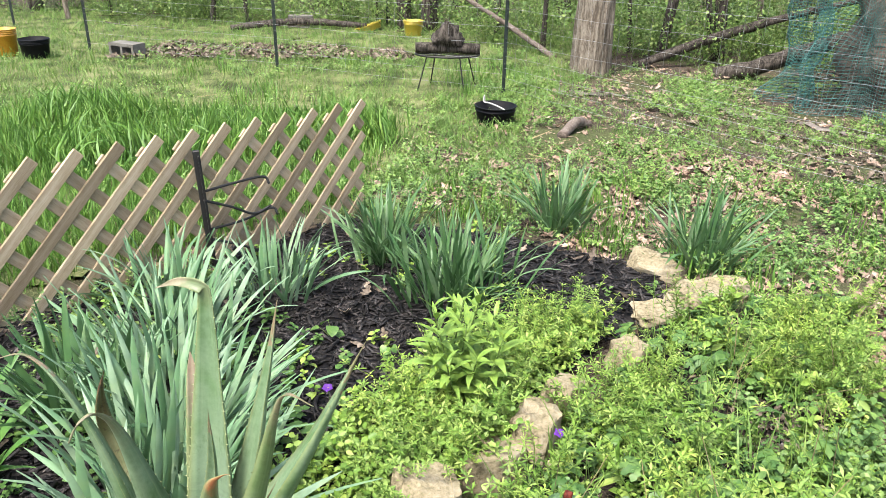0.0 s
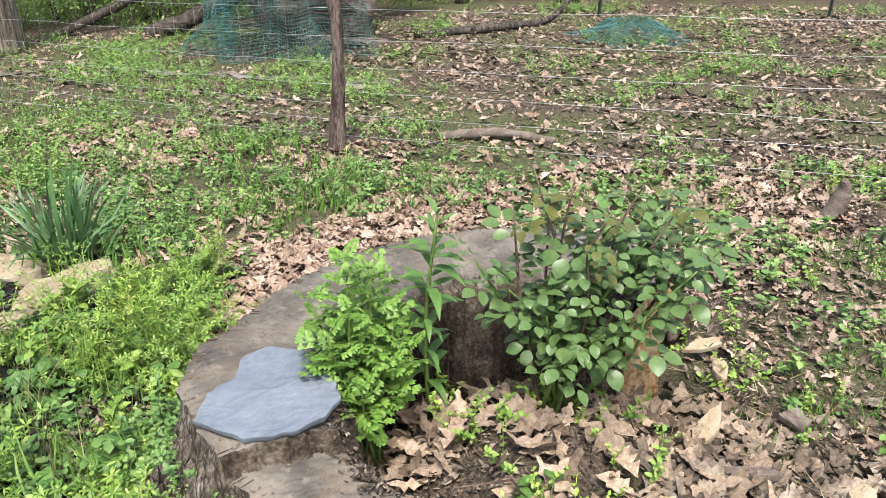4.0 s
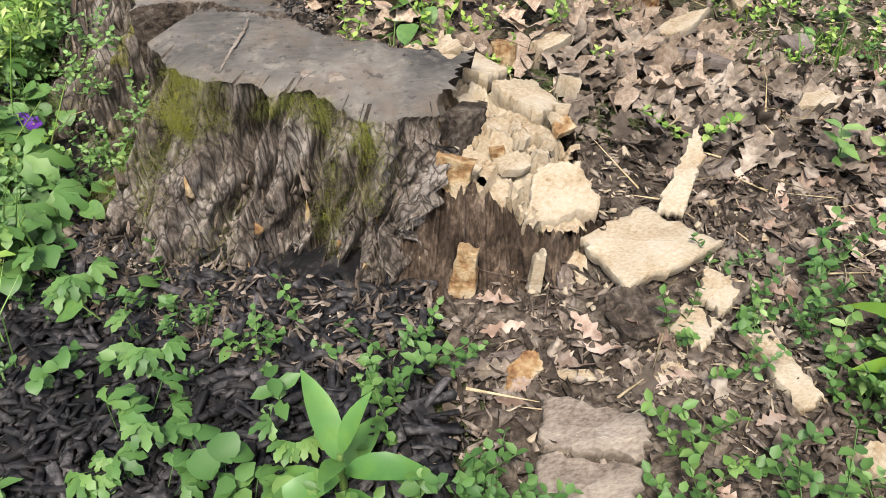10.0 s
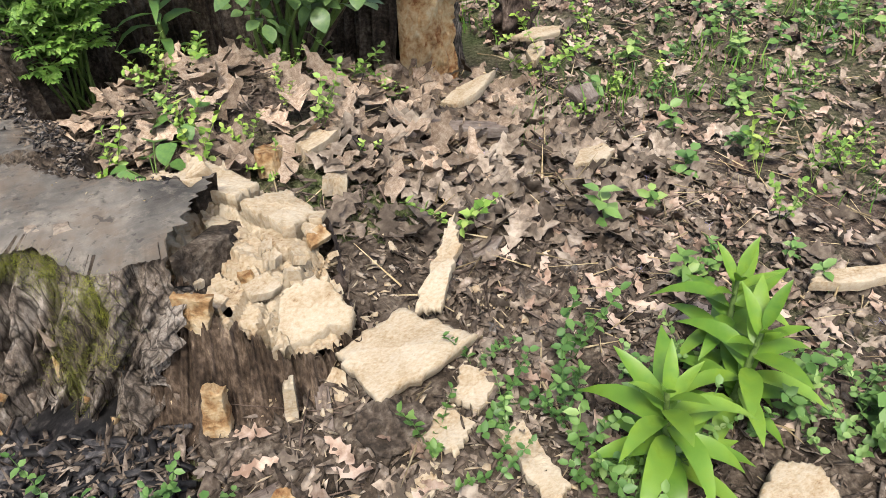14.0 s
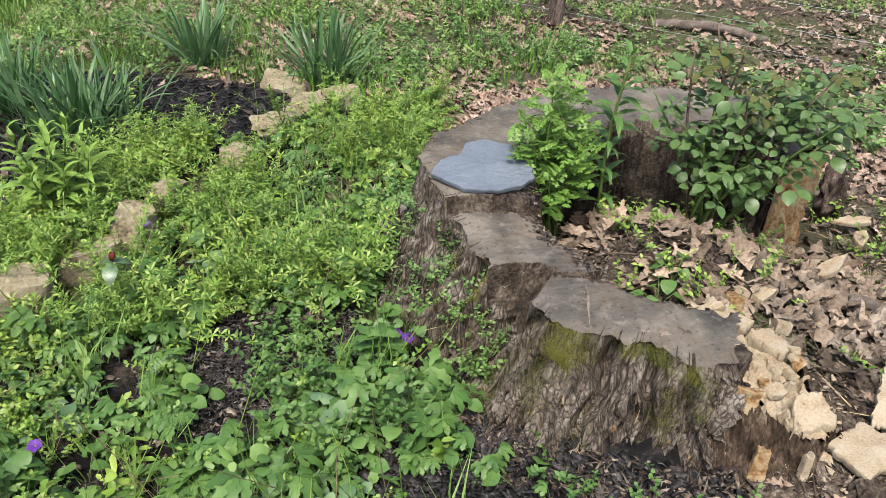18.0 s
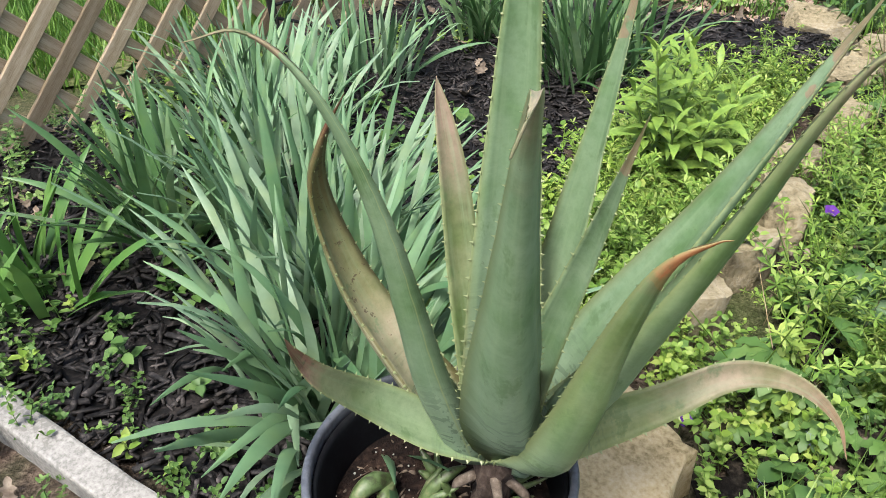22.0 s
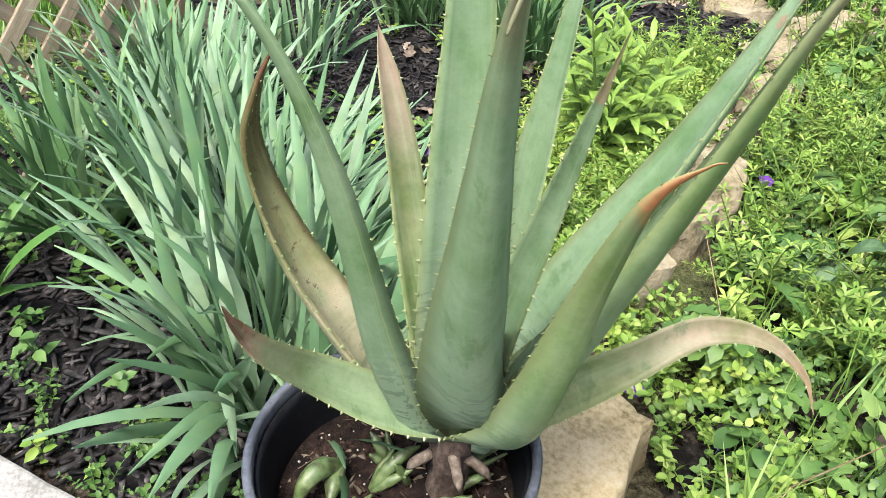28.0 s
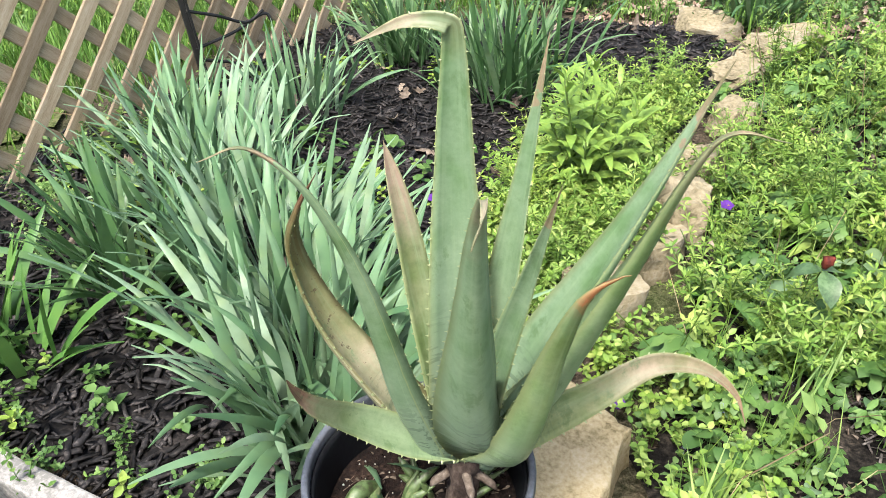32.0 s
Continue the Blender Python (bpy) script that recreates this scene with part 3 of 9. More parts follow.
def leaf_t(length, width, n=2, fold=0.25, droop=0.3, peak=0.45, lobes=0.0, full=0.8):
    """Leaf along +x from the origin, folded along its midrib and drooping."""
    V = []
    for i in range(n + 1):
        u = i / n
        w = width * 0.5 * max(0.04, (math.sin(math.pi * min(1, u ** (math.log(0.5) / math.log(peak)))) ** full if 0 < u < 1 else 0.04))
        if lobes and 0 < i < n:
            w *= 1 + lobes * (1 if i % 2 else -1)
        a = droop * u
        x, z = length * u * math.cos(a * 0.6), -length * u * math.sin(a * 0.6) * u
        V += [(x, -w, z + w * fold), (x, 0, z), (x, w, z + w * fold)]
    F = []
    for i in range(n):
        a = i * 3
        F += [(a, a + 1, a + 4, a + 3), (a + 1, a + 2, a + 5, a + 4)]
    return np.array(V), np.array(F)


def blade_t(length, width, bend, n=3, peak=0.35):
    """Upright strap blade from the origin that arches towards +x by bend radians in all."""
    V, x, z = [], 0.0, 0.0
    for i in range(n + 1):
        u = i / n
        w = width * 0.5 * (1 - max(0, (u - peak) / (1 - peak)) ** 1.8 * 0.94)
        V += [(x, -w, z), (x, w, z)]
        a = bend * u ** 1.3
        x += length / n * math.sin(a)
        z += length / n * math.cos(a)
    F = [(2 * i, 2 * i + 1, 2 * i + 3, 2 * i + 2) for i in range(n)]
    return np.array(V), np.array(F)


def tubes(P0, P1, r0, r1=None, sides=3):
    """Straight prisms from P0 to P1."""
    P0, P1 = np.asarray(P0, float).reshape(-1, 3), np.asarray(P1, float).reshape(-1, 3)
    r0 = np.broadcast_to(np.asarray(r0, float), (len(P0),))
    r1 = r0 if r1 is None else np.broadcast_to(np.asarray(r1, float), (len(P0),))
    d = P1 - P0
    d /= np.linalg.norm(d, axis=1, keepdims=True) + 1e-9
    a = np.where(np.abs(d[:, 2:3]) < 0.9, np.array([[0, 0, 1.0]]), np.array([[1.0, 0, 0]]))
    u = np.cross(d, a)
    u /= np.linalg.norm(u, axis=1, keepdims=True)
    v = np.cross(d, u)
    th = np.arange(sides) * 2 * math.pi / sides
    ring = u[:, None] * np.cos(th)[None, :, None] + v[:, None] * np.sin(th)[None, :, None]
    V = np.concatenate([P0[:, None] + ring * r0[:, None, None], P1[:, None] + ring * r1[:, None, None]], axis=1)
    F = np.array([(i, (i + 1) % sides, sides + (i + 1) % sides, sides + i) for i in range(sides)])
    return V.reshape(-1, 3), (F[None] + (np.arange(len(P0)) * 2 * sides)[:, None, None]).reshape(-1, 4)


def spline(pts, n):
    """Catmull-Rom curve through pts, n + 1 samples."""
    P = [Vector(p) for p in pts]
    P = [P[0] * 2 - P[1]] + P + [P[-1] * 2 - P[-2]]
    out, k = [], len(P) - 3
    for i in range(n + 1):
        s = min(i / n * k, k - 1e-6)
        j, t = int(s), s - int(s)
        a, b, c, d = P[j:j + 4]
        out.append(0.5 * ((2 * b) + (c - a) * t + (2 * a - 5 * b + 4 * c - d) * t * t + (3 * b - a - 3 * c + d) * t ** 3))
    return out


def sweep(pts, radii, n=16, sides=10, rough=0.0, freq=3.0, seed=0, ends=True, round_f=2.0):
    """Round limb along a curve, its radius running through radii, with an uneven surface."""
    C = spline(pts, n)
    V = []
    for i, c in enumerate(C):
        t = (C[min(i + 1, n)] - C[max(i - 1, 0)]).normalized()
        u = t.orthogonal().normalized() if i == 0 else (u - t * u.dot(t)).normalized()
        w = t.cross(u)
        s = i / n * (len(radii) - 1)
        j = min(int(s), len(radii) - 2)
        r = radii[j] + (radii[j + 1] - radii[j]) * (s - j)
        for k in range(sides):
            a = 2 * math.pi * k / sides
            q = u * math.cos(a) + w * math.sin(a)
            rr = r * (1 + rough * noise.noise((c * freq + q * round_f) + Vector((seed * 7.1, 0, 0))))
            V.append(c + q * rr)
    F = [(i * sides + k, i * sides + (k + 1) % sides, (i + 1) * sides + (k + 1) % sides, (i + 1) * sides + k) for i in range(n) for k in range(sides)]
    if ends:
        V += [C[0], C[-1]]
        a, b = len(V) - 2, len(V) - 1
        for k in range(sides):
            F.append((a, (k + 1) % sides, k, k))
            F.append((b, n * sides + k, n * sides + (k + 1) % sides, n * sides + (k + 1) % sides))
    return V, [tuple(dict.fromkeys(f)) for f in F]


def mesh_py(name, V, F, material, smooth=True):
    me = bpy.data.meshes.new(name)
    me.from_pydata([tuple(v) for v in V], [], F)
    me.materials.append(material)
    if smooth:
        me.polygons.foreach_set("use_smooth", np.ones(len(me.polygons), dtype=bool))
    me.update()
    return me


def mesh_bm(name, bm, material, smooth=False):
    me = bpy.data.meshes.new(name)
    bm.to_mesh(me)
    bm.free()
    me.materials.append(material)
    if smooth:
        me.polygons.foreach_set("use_smooth", np.ones(len(me.polygons), dtype=bool))
    return me


def thing(name, place, label, category, group="", kind="", m=None):
    e = new(name)
    e.empty_display_size = 0.05
    e.matrix_world = m if m is not None else Matrix.Translation(place)
    return tagged(e, label, category, group, kind)


def part(name, me, parent, m=None, label=""):
    """One mesh object under a thing; m is in the parent's own space."""
    o = new(name, me)
    o.parent = parent
    if m is not None:
        o.matrix_basis = m
    if label:
        o["label"] = label
    return o


def solo(name, me, m, label, category, group="", kind=""):
    o = new(name, me)
    o.matrix_world = m
    return tagged(o, label, category, group, kind)


def box_bm(sx, sy, sz, bevel=0.0, segs=2):
    bm = bmesh.new()
    bmesh.ops.create_cube(bm, size=1, matrix=Matrix.Diagonal((sx, sy, sz, 1)))
    if bevel:
        bmesh.ops.bevel(bm, geom=bm.edges[:], offset=bevel, segments=segs, affect="EDGES", profile=0.5)
    return bm


def lathe(prof, sides=48):
    """Surface of revolution from (radius, height) pairs."""
    V = [(r * math.cos(2 * math.pi * k / sides), r * math.sin(2 * math.pi * k / sides), z) for r, z in prof for k in range(sides)]
    F = [(i * sides + k, i * sides + (k + 1) % sides, (i + 1) * sides + (k + 1) % sides, (i + 1) * sides + k) for i in range(len(prof) - 1) for k in range(sides)]
    return V, F


# ---------------------------------------------------------------- the ground
def fall(x, y):
    b = -0.04 - 0.055 * np.clip(y - 1, -1.5, 4.5) - 0.02 * np.clip(y - 5.5, 0, 60)
    b = b + 0.206 * np.exp(-(((x - 1.75) / 0.95) ** 2 + ((y - 0.15) / 0.8) ** 2))
    b = b + 0.07 * np.exp(-(((x - 1.0) / 0.3) ** 2 + ((y - 1.1) / 0.6) ** 2))
    return b + 0.24 * np.exp(-(((x - 1.75) / 0.42) ** 2 + ((y - 0.92) / 0.42) ** 2))


def H(x, y):
    return fall(x, y)


def on(x, y, dz=0.0):
    return Vector((x, y, float(H(x, y)) + dz))


def axis(lo, a, b, hi, fine, grow=1.25):
    v = list(np.arange(a, b + 1e-6, fine))
    s = fine
    while v[-1] < hi:
        s *= grow
        v.append(v[-1] + s)
    s = fine
    while v[0] > lo:
        s *= grow
        v.insert(0, v[0] - s)
    return np.array(v)


gx, gy = axis(-70, -2.2, 4.2, 70, 0.035), axis(-60, -1.2, 5.2, 90, 0.035)
GX, GY = np.meshgrid(gx, gy)
GZ = H(GX, GY)
bumps = np.array([[noise.noise((x * 4, y * 4, 0)) * 0.012 + noise.noise((x * 17, y * 17, 3)) * 0.006 for x in gx] for y in gy])
GZ = GZ + bumps - 0.004
nx, ny = len(gx), len(gy)
idx = np.arange(nx * ny).reshape(ny, nx)
GF = np.stack([idx[:-1, :-1], idx[:-1, 1:], idx[1:, 1:], idx[1:, :-1]], axis=-1).reshape(-1, 4)
ground = new("ground", mesh_np("ground", np.stack([GX, GY, GZ], -1).reshape(-1, 3), GF, M["ground"], True))
tagged(ground, "brown garden soil with weeds, leaf litter and bare trodden earth", "ground", kind="structure")


def inside(poly, x, y):
    c = np.zeros(len(x), bool)
    for (x0, y0), (x1, y1) in zip(poly, poly[1:] + poly[:1]):
        if y0 != y1:
            c ^= ((y0 > y) != (y1 > y)) & (x < (x1 - x0) * (y - y0) / (y1 - y0) + x0)
    return c


def rand_in(poly, n):
    """n random places in a plan polygon."""
    xs, ys = [p[0] for p in poly], [p[1] for p in poly]
    X, Y = np.empty(0), np.empty(0)
    while len(X) < n:
        x, y = rng.uniform(min(xs), max(xs), n * 2), rng.uniform(min(ys), max(ys), n * 2)
        k = inside(poly, x, y)
        X, Y = np.concatenate([X, x[k]]), np.concatenate([Y, y[k]])
    return X[:n], Y[:n]


def patchy(x, y, scale, seed=0.0):
    return np.array([noise.noise((a * scale, b * scale, seed)) for a, b in zip(x, y)])


def stuff(name, pieces, material, label, category, smooth=False):
    V, F = merge(*pieces)
    o = new(name, mesh_np(name, V, F, material, smooth))
    return tagged(o, label, category, kind="stuff")


BED = [(-1.9, 1.85), (-0.75, 1.06), (-0.34, 1.05), (-0.08, 1.5), (0.3, 2.1), (0.68, 2.55), (1.05, 2.95), (1.0, 3.3), (0.3, 3.75), (-0.5, 3.95), (-1.6, 2.95)]
PATH = [(-0.05, 0.45), (-0.1, 0.95), (0.12, 1.5), (0.5, 2.1), (0.85, 2.6), (1.2, 2.95), (1.75, 2.75), (1.35, 1.9), (1.08, 1.5), (1.05, 0.9), (0.95, 0.25), (0.5, 0.15)]

# ---------------------------------------------------------------- lattice fence and the stake in front of it
def lattice_fence():
    a, b = Vector((-2.19, 1.905, 0)), Vector((-0.432, 4.055, 0))
    run = (b - a).length
    d = (b - a).normalized()
    yaw = math.atan2(d.y, d.x)
    base = on(a.x, a.y)
    far = on(b.x, b.y)
    slope = math.atan2(far.z - base.z, run)
    m = Matrix.Translation(base) @ pose(0, 0, 0, 0, 0, math.degrees(yaw)) @ pose(0, 0, 0, 0, -math.degrees(slope), 0)
    f = thing("lattice_fence", base, "low lattice panel of pale brown diagonal wooden slats", "fence", m=m)
    h, w, t, step = 0.65, 0.050, 0.012, 0.1735
    k = 0
    for layer, sign in ((-t / 2 - 0.0005, 1), (t / 2 + 0.0005, -1)):
        s = -h if sign > 0 else 0.0
        top = h if sign > 0 else h - 0.045
        while s < run + (h if sign < 0 else 0):
            # slat from (s, 0) to (s + sign * h, h), clipped to the panel's ends
            u0, u1 = 0.0, top
            for e in (0.0, run):
                u = (e - s) * sign
                if sign > 0:
                    u0, u1 = (max(u0, u), u1) if e == 0.0 else (u0, min(u1, u))
                else:
                    u0, u1 = (u0, min(u1, u)) if e == 0.0 else (max(u0, u), u1)
            if u1 - u0 > 0.04:
                bm = box_bm((u1 - u0) * math.sqrt(2) + 0.01, t, w, 0.0025, 1)
                um = (u0 + u1) / 2
                part("slat", mesh_bm("slat", bm, M["lattice"]), f,
                     Matrix.Translation((s + sign * um, layer + rng.uniform(-0.0006, 0.0006), um)) @ pose(0, 0, 0, 0, -45 * sign + rng.uniform(-0.5, 0.5), 0))
                k += 1
            s += step
    return f


lattice_fence()


def hook_stake():
    p = on(-1.045, 3.21)
    s = thing("garden_stake", p, "black metal stake with bent wire hooks beside the lattice", "stake")
    part("post", mesh_bm("post", box_bm(0.03, 0.024, 0.66, 0.003, 1), M["black_metal"]), s, pose(0, 0, 0.25, -2, -2, 20))
    part("flange", mesh_bm("flange", box_bm(0.006, 0.036, 0.62, 0.001, 1), M["black_metal"]), s, pose(0.012, -0.012, 0.25, -2, -2, 20))
    for z, reach, drop in ((0.395, 0.25, 0.0), (0.21, 0.28, 0.03)):
        pts = [(0.0, -0.01, z), (reach * 0.5, 0.10, z + 0.01), (reach * 0.9, 0.2, z + drop + 0.005), (reach, 0.2, z + drop - 0.03)]
        V, F = sweep(pts, [0.007, 0.006], 14, 6)
        part("hook", mesh_py("hook", V, F, M["black_metal"]), s)
        pts = [(0.0, -0.01, z - 0.04), (reach * 0.4, 0.05, z - 0.09), (reach * 0.75, 0.12, z - 0.15), (reach * 1.02, 0.18, z - 0.13)]
        V, F = sweep(pts, [0.007, 0.006], 14, 6)
        part("hook", mesh_py("hook", V, F, M["black_metal"]), s)


hook_stake()


# ---------------------------------------------------------------- rocks, edging
def rock_mesh(sx, sy, sz, seed, cuts=9, rough=0.10, material="limestone"):
    """Quarried stone: an uneven ball cut by flat faces."""
    r = random.Random(seed)
    bm = bmesh.new()
    bmesh.ops.create_icosphere(bm, subdivisions=4, radius=1)
    planes = [(Vector((r.uniform(-1, 1), r.uniform(-1, 1), r.uniform(-1, 1))).normalized(), r.uniform(0.72, 0.98)) for _ in range(cuts)]
    for v in bm.verts:
        c = v.co
        v.co = c / (abs(c.x) ** 5 + abs(c.y) ** 5 + abs(c.z) ** 5) ** 0.2 * 0.86
    planes += [(Vector((r.uniform(-0.15, 0.15), r.uniform(-0.15, 0.15), 1)).normalized(), 0.55), (Vector((0, 0, -1)), 0.5)]
    for v in bm.verts:
        for n, d in planes:
            e = v.co.dot(n) - d
            if e > 0:
                v.co -= n * e
        q = v.co.normalized()
        k = noise.noise(v.co * 2.2 + Vector((seed, 0, 0))) * rough + noise.noise(v.co * 7 + Vector((0, seed, 0))) * rough * 0.35
        v.co += q * k
    bmesh.ops.scale(bm, vec=(sx * 0.72, sy * 0.72, sz * 0.95), verts=bm.verts)
    me = mesh_bm("rock", bm, M[material], True)
    me.set_sharp_from_angle(angle=radians(24))
    return me


def rock(x, y, sx, sy, sz, yaw, seed, label, sink=0.25, tilt=0.0, dz=0.0, rough=0.10, mt="limestone", cuts=9):
    me = rock_mesh(sx, sy, sz, seed, cuts, rough, mt)
    lo = min(v.co.z for v in me.vertices)
    solo("rock", me, Matrix.Translation(on(x, y, -lo - sz * sink + dz)) @ pose(0, 0, 0, tilt, 0, yaw), label, "rock", "rocks along the bed")


BORDER = "pale tan limestone rock edging the flower bed"
rock(-0.36, 0.99, 0.21, 0.24, 0.12, 30, 5, "rough pitted limestone beside the black pot", 0.2, 0, 0.0, 0.13, "tan_stone", 5)
rock(-0.02, 1.56, 0.14, 0.11, 0.13, 10, 8, "mossy brown limestone in the weeds", 0.08)
rock(0.15, 1.75, 0.17, 0.13, 0.10, 40, 11, "flat grey limestone half hidden in the weeds", 0.2)
rock(0.29, 1.86, 0.15, 0.11, 0.13, 60, 12, BORDER, 0.05, 0, 0.0, 0.16)
rock(0.42, 2.06, 0.13, 0.10, 0.12, 35, 13, BORDER, 0.05, 0, 0.0, 0.16)
rock(0.69, 2.38, 0.14, 0.11, 0.10, 50, 14, BORDER, 0.1, 0, 0.0, 0.16)
rock(0.92, 2.76, 0.19, 0.12, 0.07, 20, 15, BORDER, 0.15, 0, 0.0, 0.2)
rock(1.13, 2.94, 0.22, 0.14, 0.075, 15, 16, BORDER, 0.1, 0, 0.0, 0.2)
rock(1.03, 3.27, 0.22, 0.13, 0.075, -35, 17, "flat grey limestone slab tipped at the bed's corner", 0.05, 20)
rock(1.29, 3.04, 0.14, 0.10, 0.08, 5, 18, BORDER, 0.2, 0, 0.0, 0.2)
ROCKS = ((-0.02, 1.56), (0.15, 1.75), (0.29, 1.86), (0.42, 2.06), (0.69, 2.38), (0.92, 2.76), (1.13, 2.94), (-0.2, 1.15), (-0.36, 0.99))


def plate_mesh(corners, thick, seed, jag=0.012, per=9, rough=0.004, taper=0.94):
    """Broken plate between given top corners: splintered rim, uneven top, real thickness."""
    r = random.Random(seed)
    cs = [Vector(q) for q in corners]
    mid = sum(cs, Vector()) / len(cs)
    gx, gy, _ = np.linalg.lstsq(np.array([(q.x - mid.x, q.y - mid.y, 1) for q in cs]), np.array([q.z - mid.z for q in cs]), rcond=None)[0]
    out = []
    for k in range(len(cs)):
        a, e = cs[k] - mid, cs[(k + 1) % len(cs)] - mid
        for s in range(per):
            q = a.lerp(e, s / per)
            w = 1 if s else 0.3
            out.append(q + Vector((noise.noise(q * 45 + Vector((seed, 0, 0))), noise.noise(q * 45 + Vector((0, seed, 0))), 0)) * jag * 0.6 * w + Vector((r.uniform(-1, 1), r.uniform(-1, 1), 0)) * jag * 0.55)
    n, rings = len(out), (0.15, 0.32, 0.5, 0.68, 0.84, 0.95, 1.0)
    V = [(0, 0, 0)]
    for f in rings:
        for q in out:
            g = Vector((q.x * f, q.y * f, float(gx) * q.x * f + float(gy) * q.y * f))
            V.append((g.x, g.y, g.z + noise.noise(g * 22 + Vector((seed, 0, 0))) * rough * 2 + noise.noise(g * 75 + Vector((0, seed, 0))) * rough - (rough * 1.2 if f == 1.0 else 0)))
    m = len(rings)
    for f, zz in ((1.005, 0.4), ((1 + taper) / 2, 0.7), (taper, 1.0)):
        for i, q in enumerate(out):
            k = f * (1 + 0.03 * noise.noise(q * 90 + Vector((seed, f * 9, 0))))
            V.append((q.x * k, q.y * k, V[1 + (m - 1) * n + i][2] - thick * zz))
    V.append((0, 0, -thick))
    F = [(0, 1 + k, 1 + (k + 1) % n) for k in range(n)]
    for i in range(m + 2):
        a, e = 1 + i * n, 1 + (i + 1) * n
        F += [(a + k, e + k, e + (k + 1) % n, a + (k + 1) % n) for k in range(n)]
    a = 1 + (m + 2) * n
    F += [(a + k, len(V) - 1, a + (k + 1) % n) for k in range(n)]
    return V, F, mid


def plate(name, corners, thick, seed, mt, label, cat, group="", **kw):
    V, F, mid = plate_mesh(corners, thick, seed, **kw)
    me = mesh_py(name, V, F, M[mt], True)
    me.set_sharp_from_angle(angle=radians(50))
    return solo(name, me, Matrix.Translation(mid), label, cat, group)


plate("rock", [(-0.345, 1.085, 0.06), (-0.242, 0.985, 0.052), (-0.108, 1.165, 0.05), (-0.195, 1.31, 0.058)], 0.15, 3, "limestone_block", "squarish pale limestone block beside the black pot", "rock", "rocks along the bed", jag=0.010, rough=0.0025, taper=1.05)


def kerb(x, y, yaw, length, seed):
    bm = box_bm(length, 0.055, 0.15, 0.006, 2)
    bmesh.ops.subdivide_edges(bm, edges=[e for e in bm.edges if abs((e.verts[0].co - e.verts[1].co).x) > 0.1], cuts=12, use_grid_fill=True)
    for v in bm.verts:
        v.co += Vector((0, noise.noise(v.co * 14 + Vector((seed, 0, 0))) * 0.004, noise.noise(v.co * 11 + Vector((0, seed, 0))) * 0.004))
    solo("edging_stone", mesh_bm("edging_stone", bm, M["concrete"], False), Matrix.Translation(on(x, y, -0.022)) @ pose(0, 0, 0, 0, 1.5, yaw),
         "long grey cast concrete edging stone along the mulch", "edging", "edging stones")


for k, (x, y) in enumerate(((-1.585, 1.59), (-1.077, 1.243), (-0.588, 0.896))):
    kerb(x, y, -34.5 + (0.8, -0.6, -1.2)[k], 0.60, k)


# ---------------------------------------------------------------- the pot and the aloe
POT = Vector((-0.487, 1.018, 0.0))


def flower_pot():
    z0 = float(H(POT.x, POT.y)) + 0.008
    p = thing("flower_pot", (POT.x, POT.y, z0), "black plastic nursery pot with a scuffed grey rim", "plant pot")
    top = 0.23 - z0
    body = [(0.0, 0.0), (0.118, 0.0), (0.126, 0.008)]
    for i in range(1, 12):
        u = i / 12
        body.append((0.126 + 0.030 * u, 0.008 + (top - 0.03) * u))
    body += [(0.157, top - 0.02)]
    inner = [(0.154, top - 0.004)]
    for i in range(1, 8):
        u = i / 8
        inner.append((0.153 - 0.02 * u, top - 0.12 * u + (0.0015 if i % 2 else 0)))
    part("body", mesh_py("pot_body", *lathe(body + [(0.1572, top - 0.02), (0.1545, top - 0.019)] + inner[1:] + [(0.128, 0.02), (0, 0.018)], 56), M["black_plastic"]), p)
    rim = [(0.1555, top - 0.022), (0.163, top - 0.022), (0.1655, top - 0.016), (0.1655, top - 0.004), (0.1635, top), (0.157, top + 0.001), (0.1545, top - 0.004), (0.1545, top - 0.02), (0.1555, top - 0.022)]
    part("rim", mesh_py("pot_rim", *lathe(rim, 56), M["rim_plastic"]), p, None, "scuffed grey rim")
    for k in range(4):
        a = k * math.pi / 2 + 0.4
        part("foot", mesh_bm("pot_foot", box_bm(0.03, 0.02, 0.012, 0.002, 1), M["black_plastic"]), p, pose(0.1 * math.cos(a), 0.1 * math.sin(a), 0.0, 0, 0, math.degrees(a)))
    # soil, uneven, well below the rim
    V, F, n, s = [], [], 12, 48
    for i in range(n + 1):
        for k in range(s):
            r, a = 0.1385 * i / n, 2 * math.pi * k / s
            q = Vector((r * math.cos(a), r * math.sin(a), 0))
            V.append((q.x, q.y, top - 0.085 + noise.noise(q * 18) * 0.008 + noise.noise(q * 60) * 0.004))
    F = [(i * s + k, i * s + (k + 1) % s, (i + 1) * s + (k + 1) % s, (i + 1) * s + k) for i in range(n) for k in range(s)]
    soil = thing("potting_soil", (POT.x, POT.y, z0), "dry reddish potting soil with white perlite specks, darkened for leaf shade", "soil")
    soil.empty_display_size = 0.02
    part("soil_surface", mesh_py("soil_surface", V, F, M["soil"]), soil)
    n = 130
    a, r = rng.uniform(0, 6.28, n), 0.135 * np.sqrt(rng.uniform(0, 1, n))
    P = np.stack([r * np.cos(a), r * np.sin(a), np.full(n, top - 0.082) + rng.uniform(-0.003, 0.004, n)], -1)
    bm = bmesh.new()
    bmesh.ops.create_icosphere(bm, subdivisions=1, radius=1)
    T = (np.array([v.co[:] for v in bm.verts]), np.array([[v.index for v in f.verts] for f in bm.faces]))
    bm.free()
    V, F = spread(T, P, rot(a), rng.uniform(0.0007, 0.0021, n))
    part("perlite", mesh_np("perlite", V, F, M["white"]), soil, None, "white perlite grains")["kind"] = "stuff"


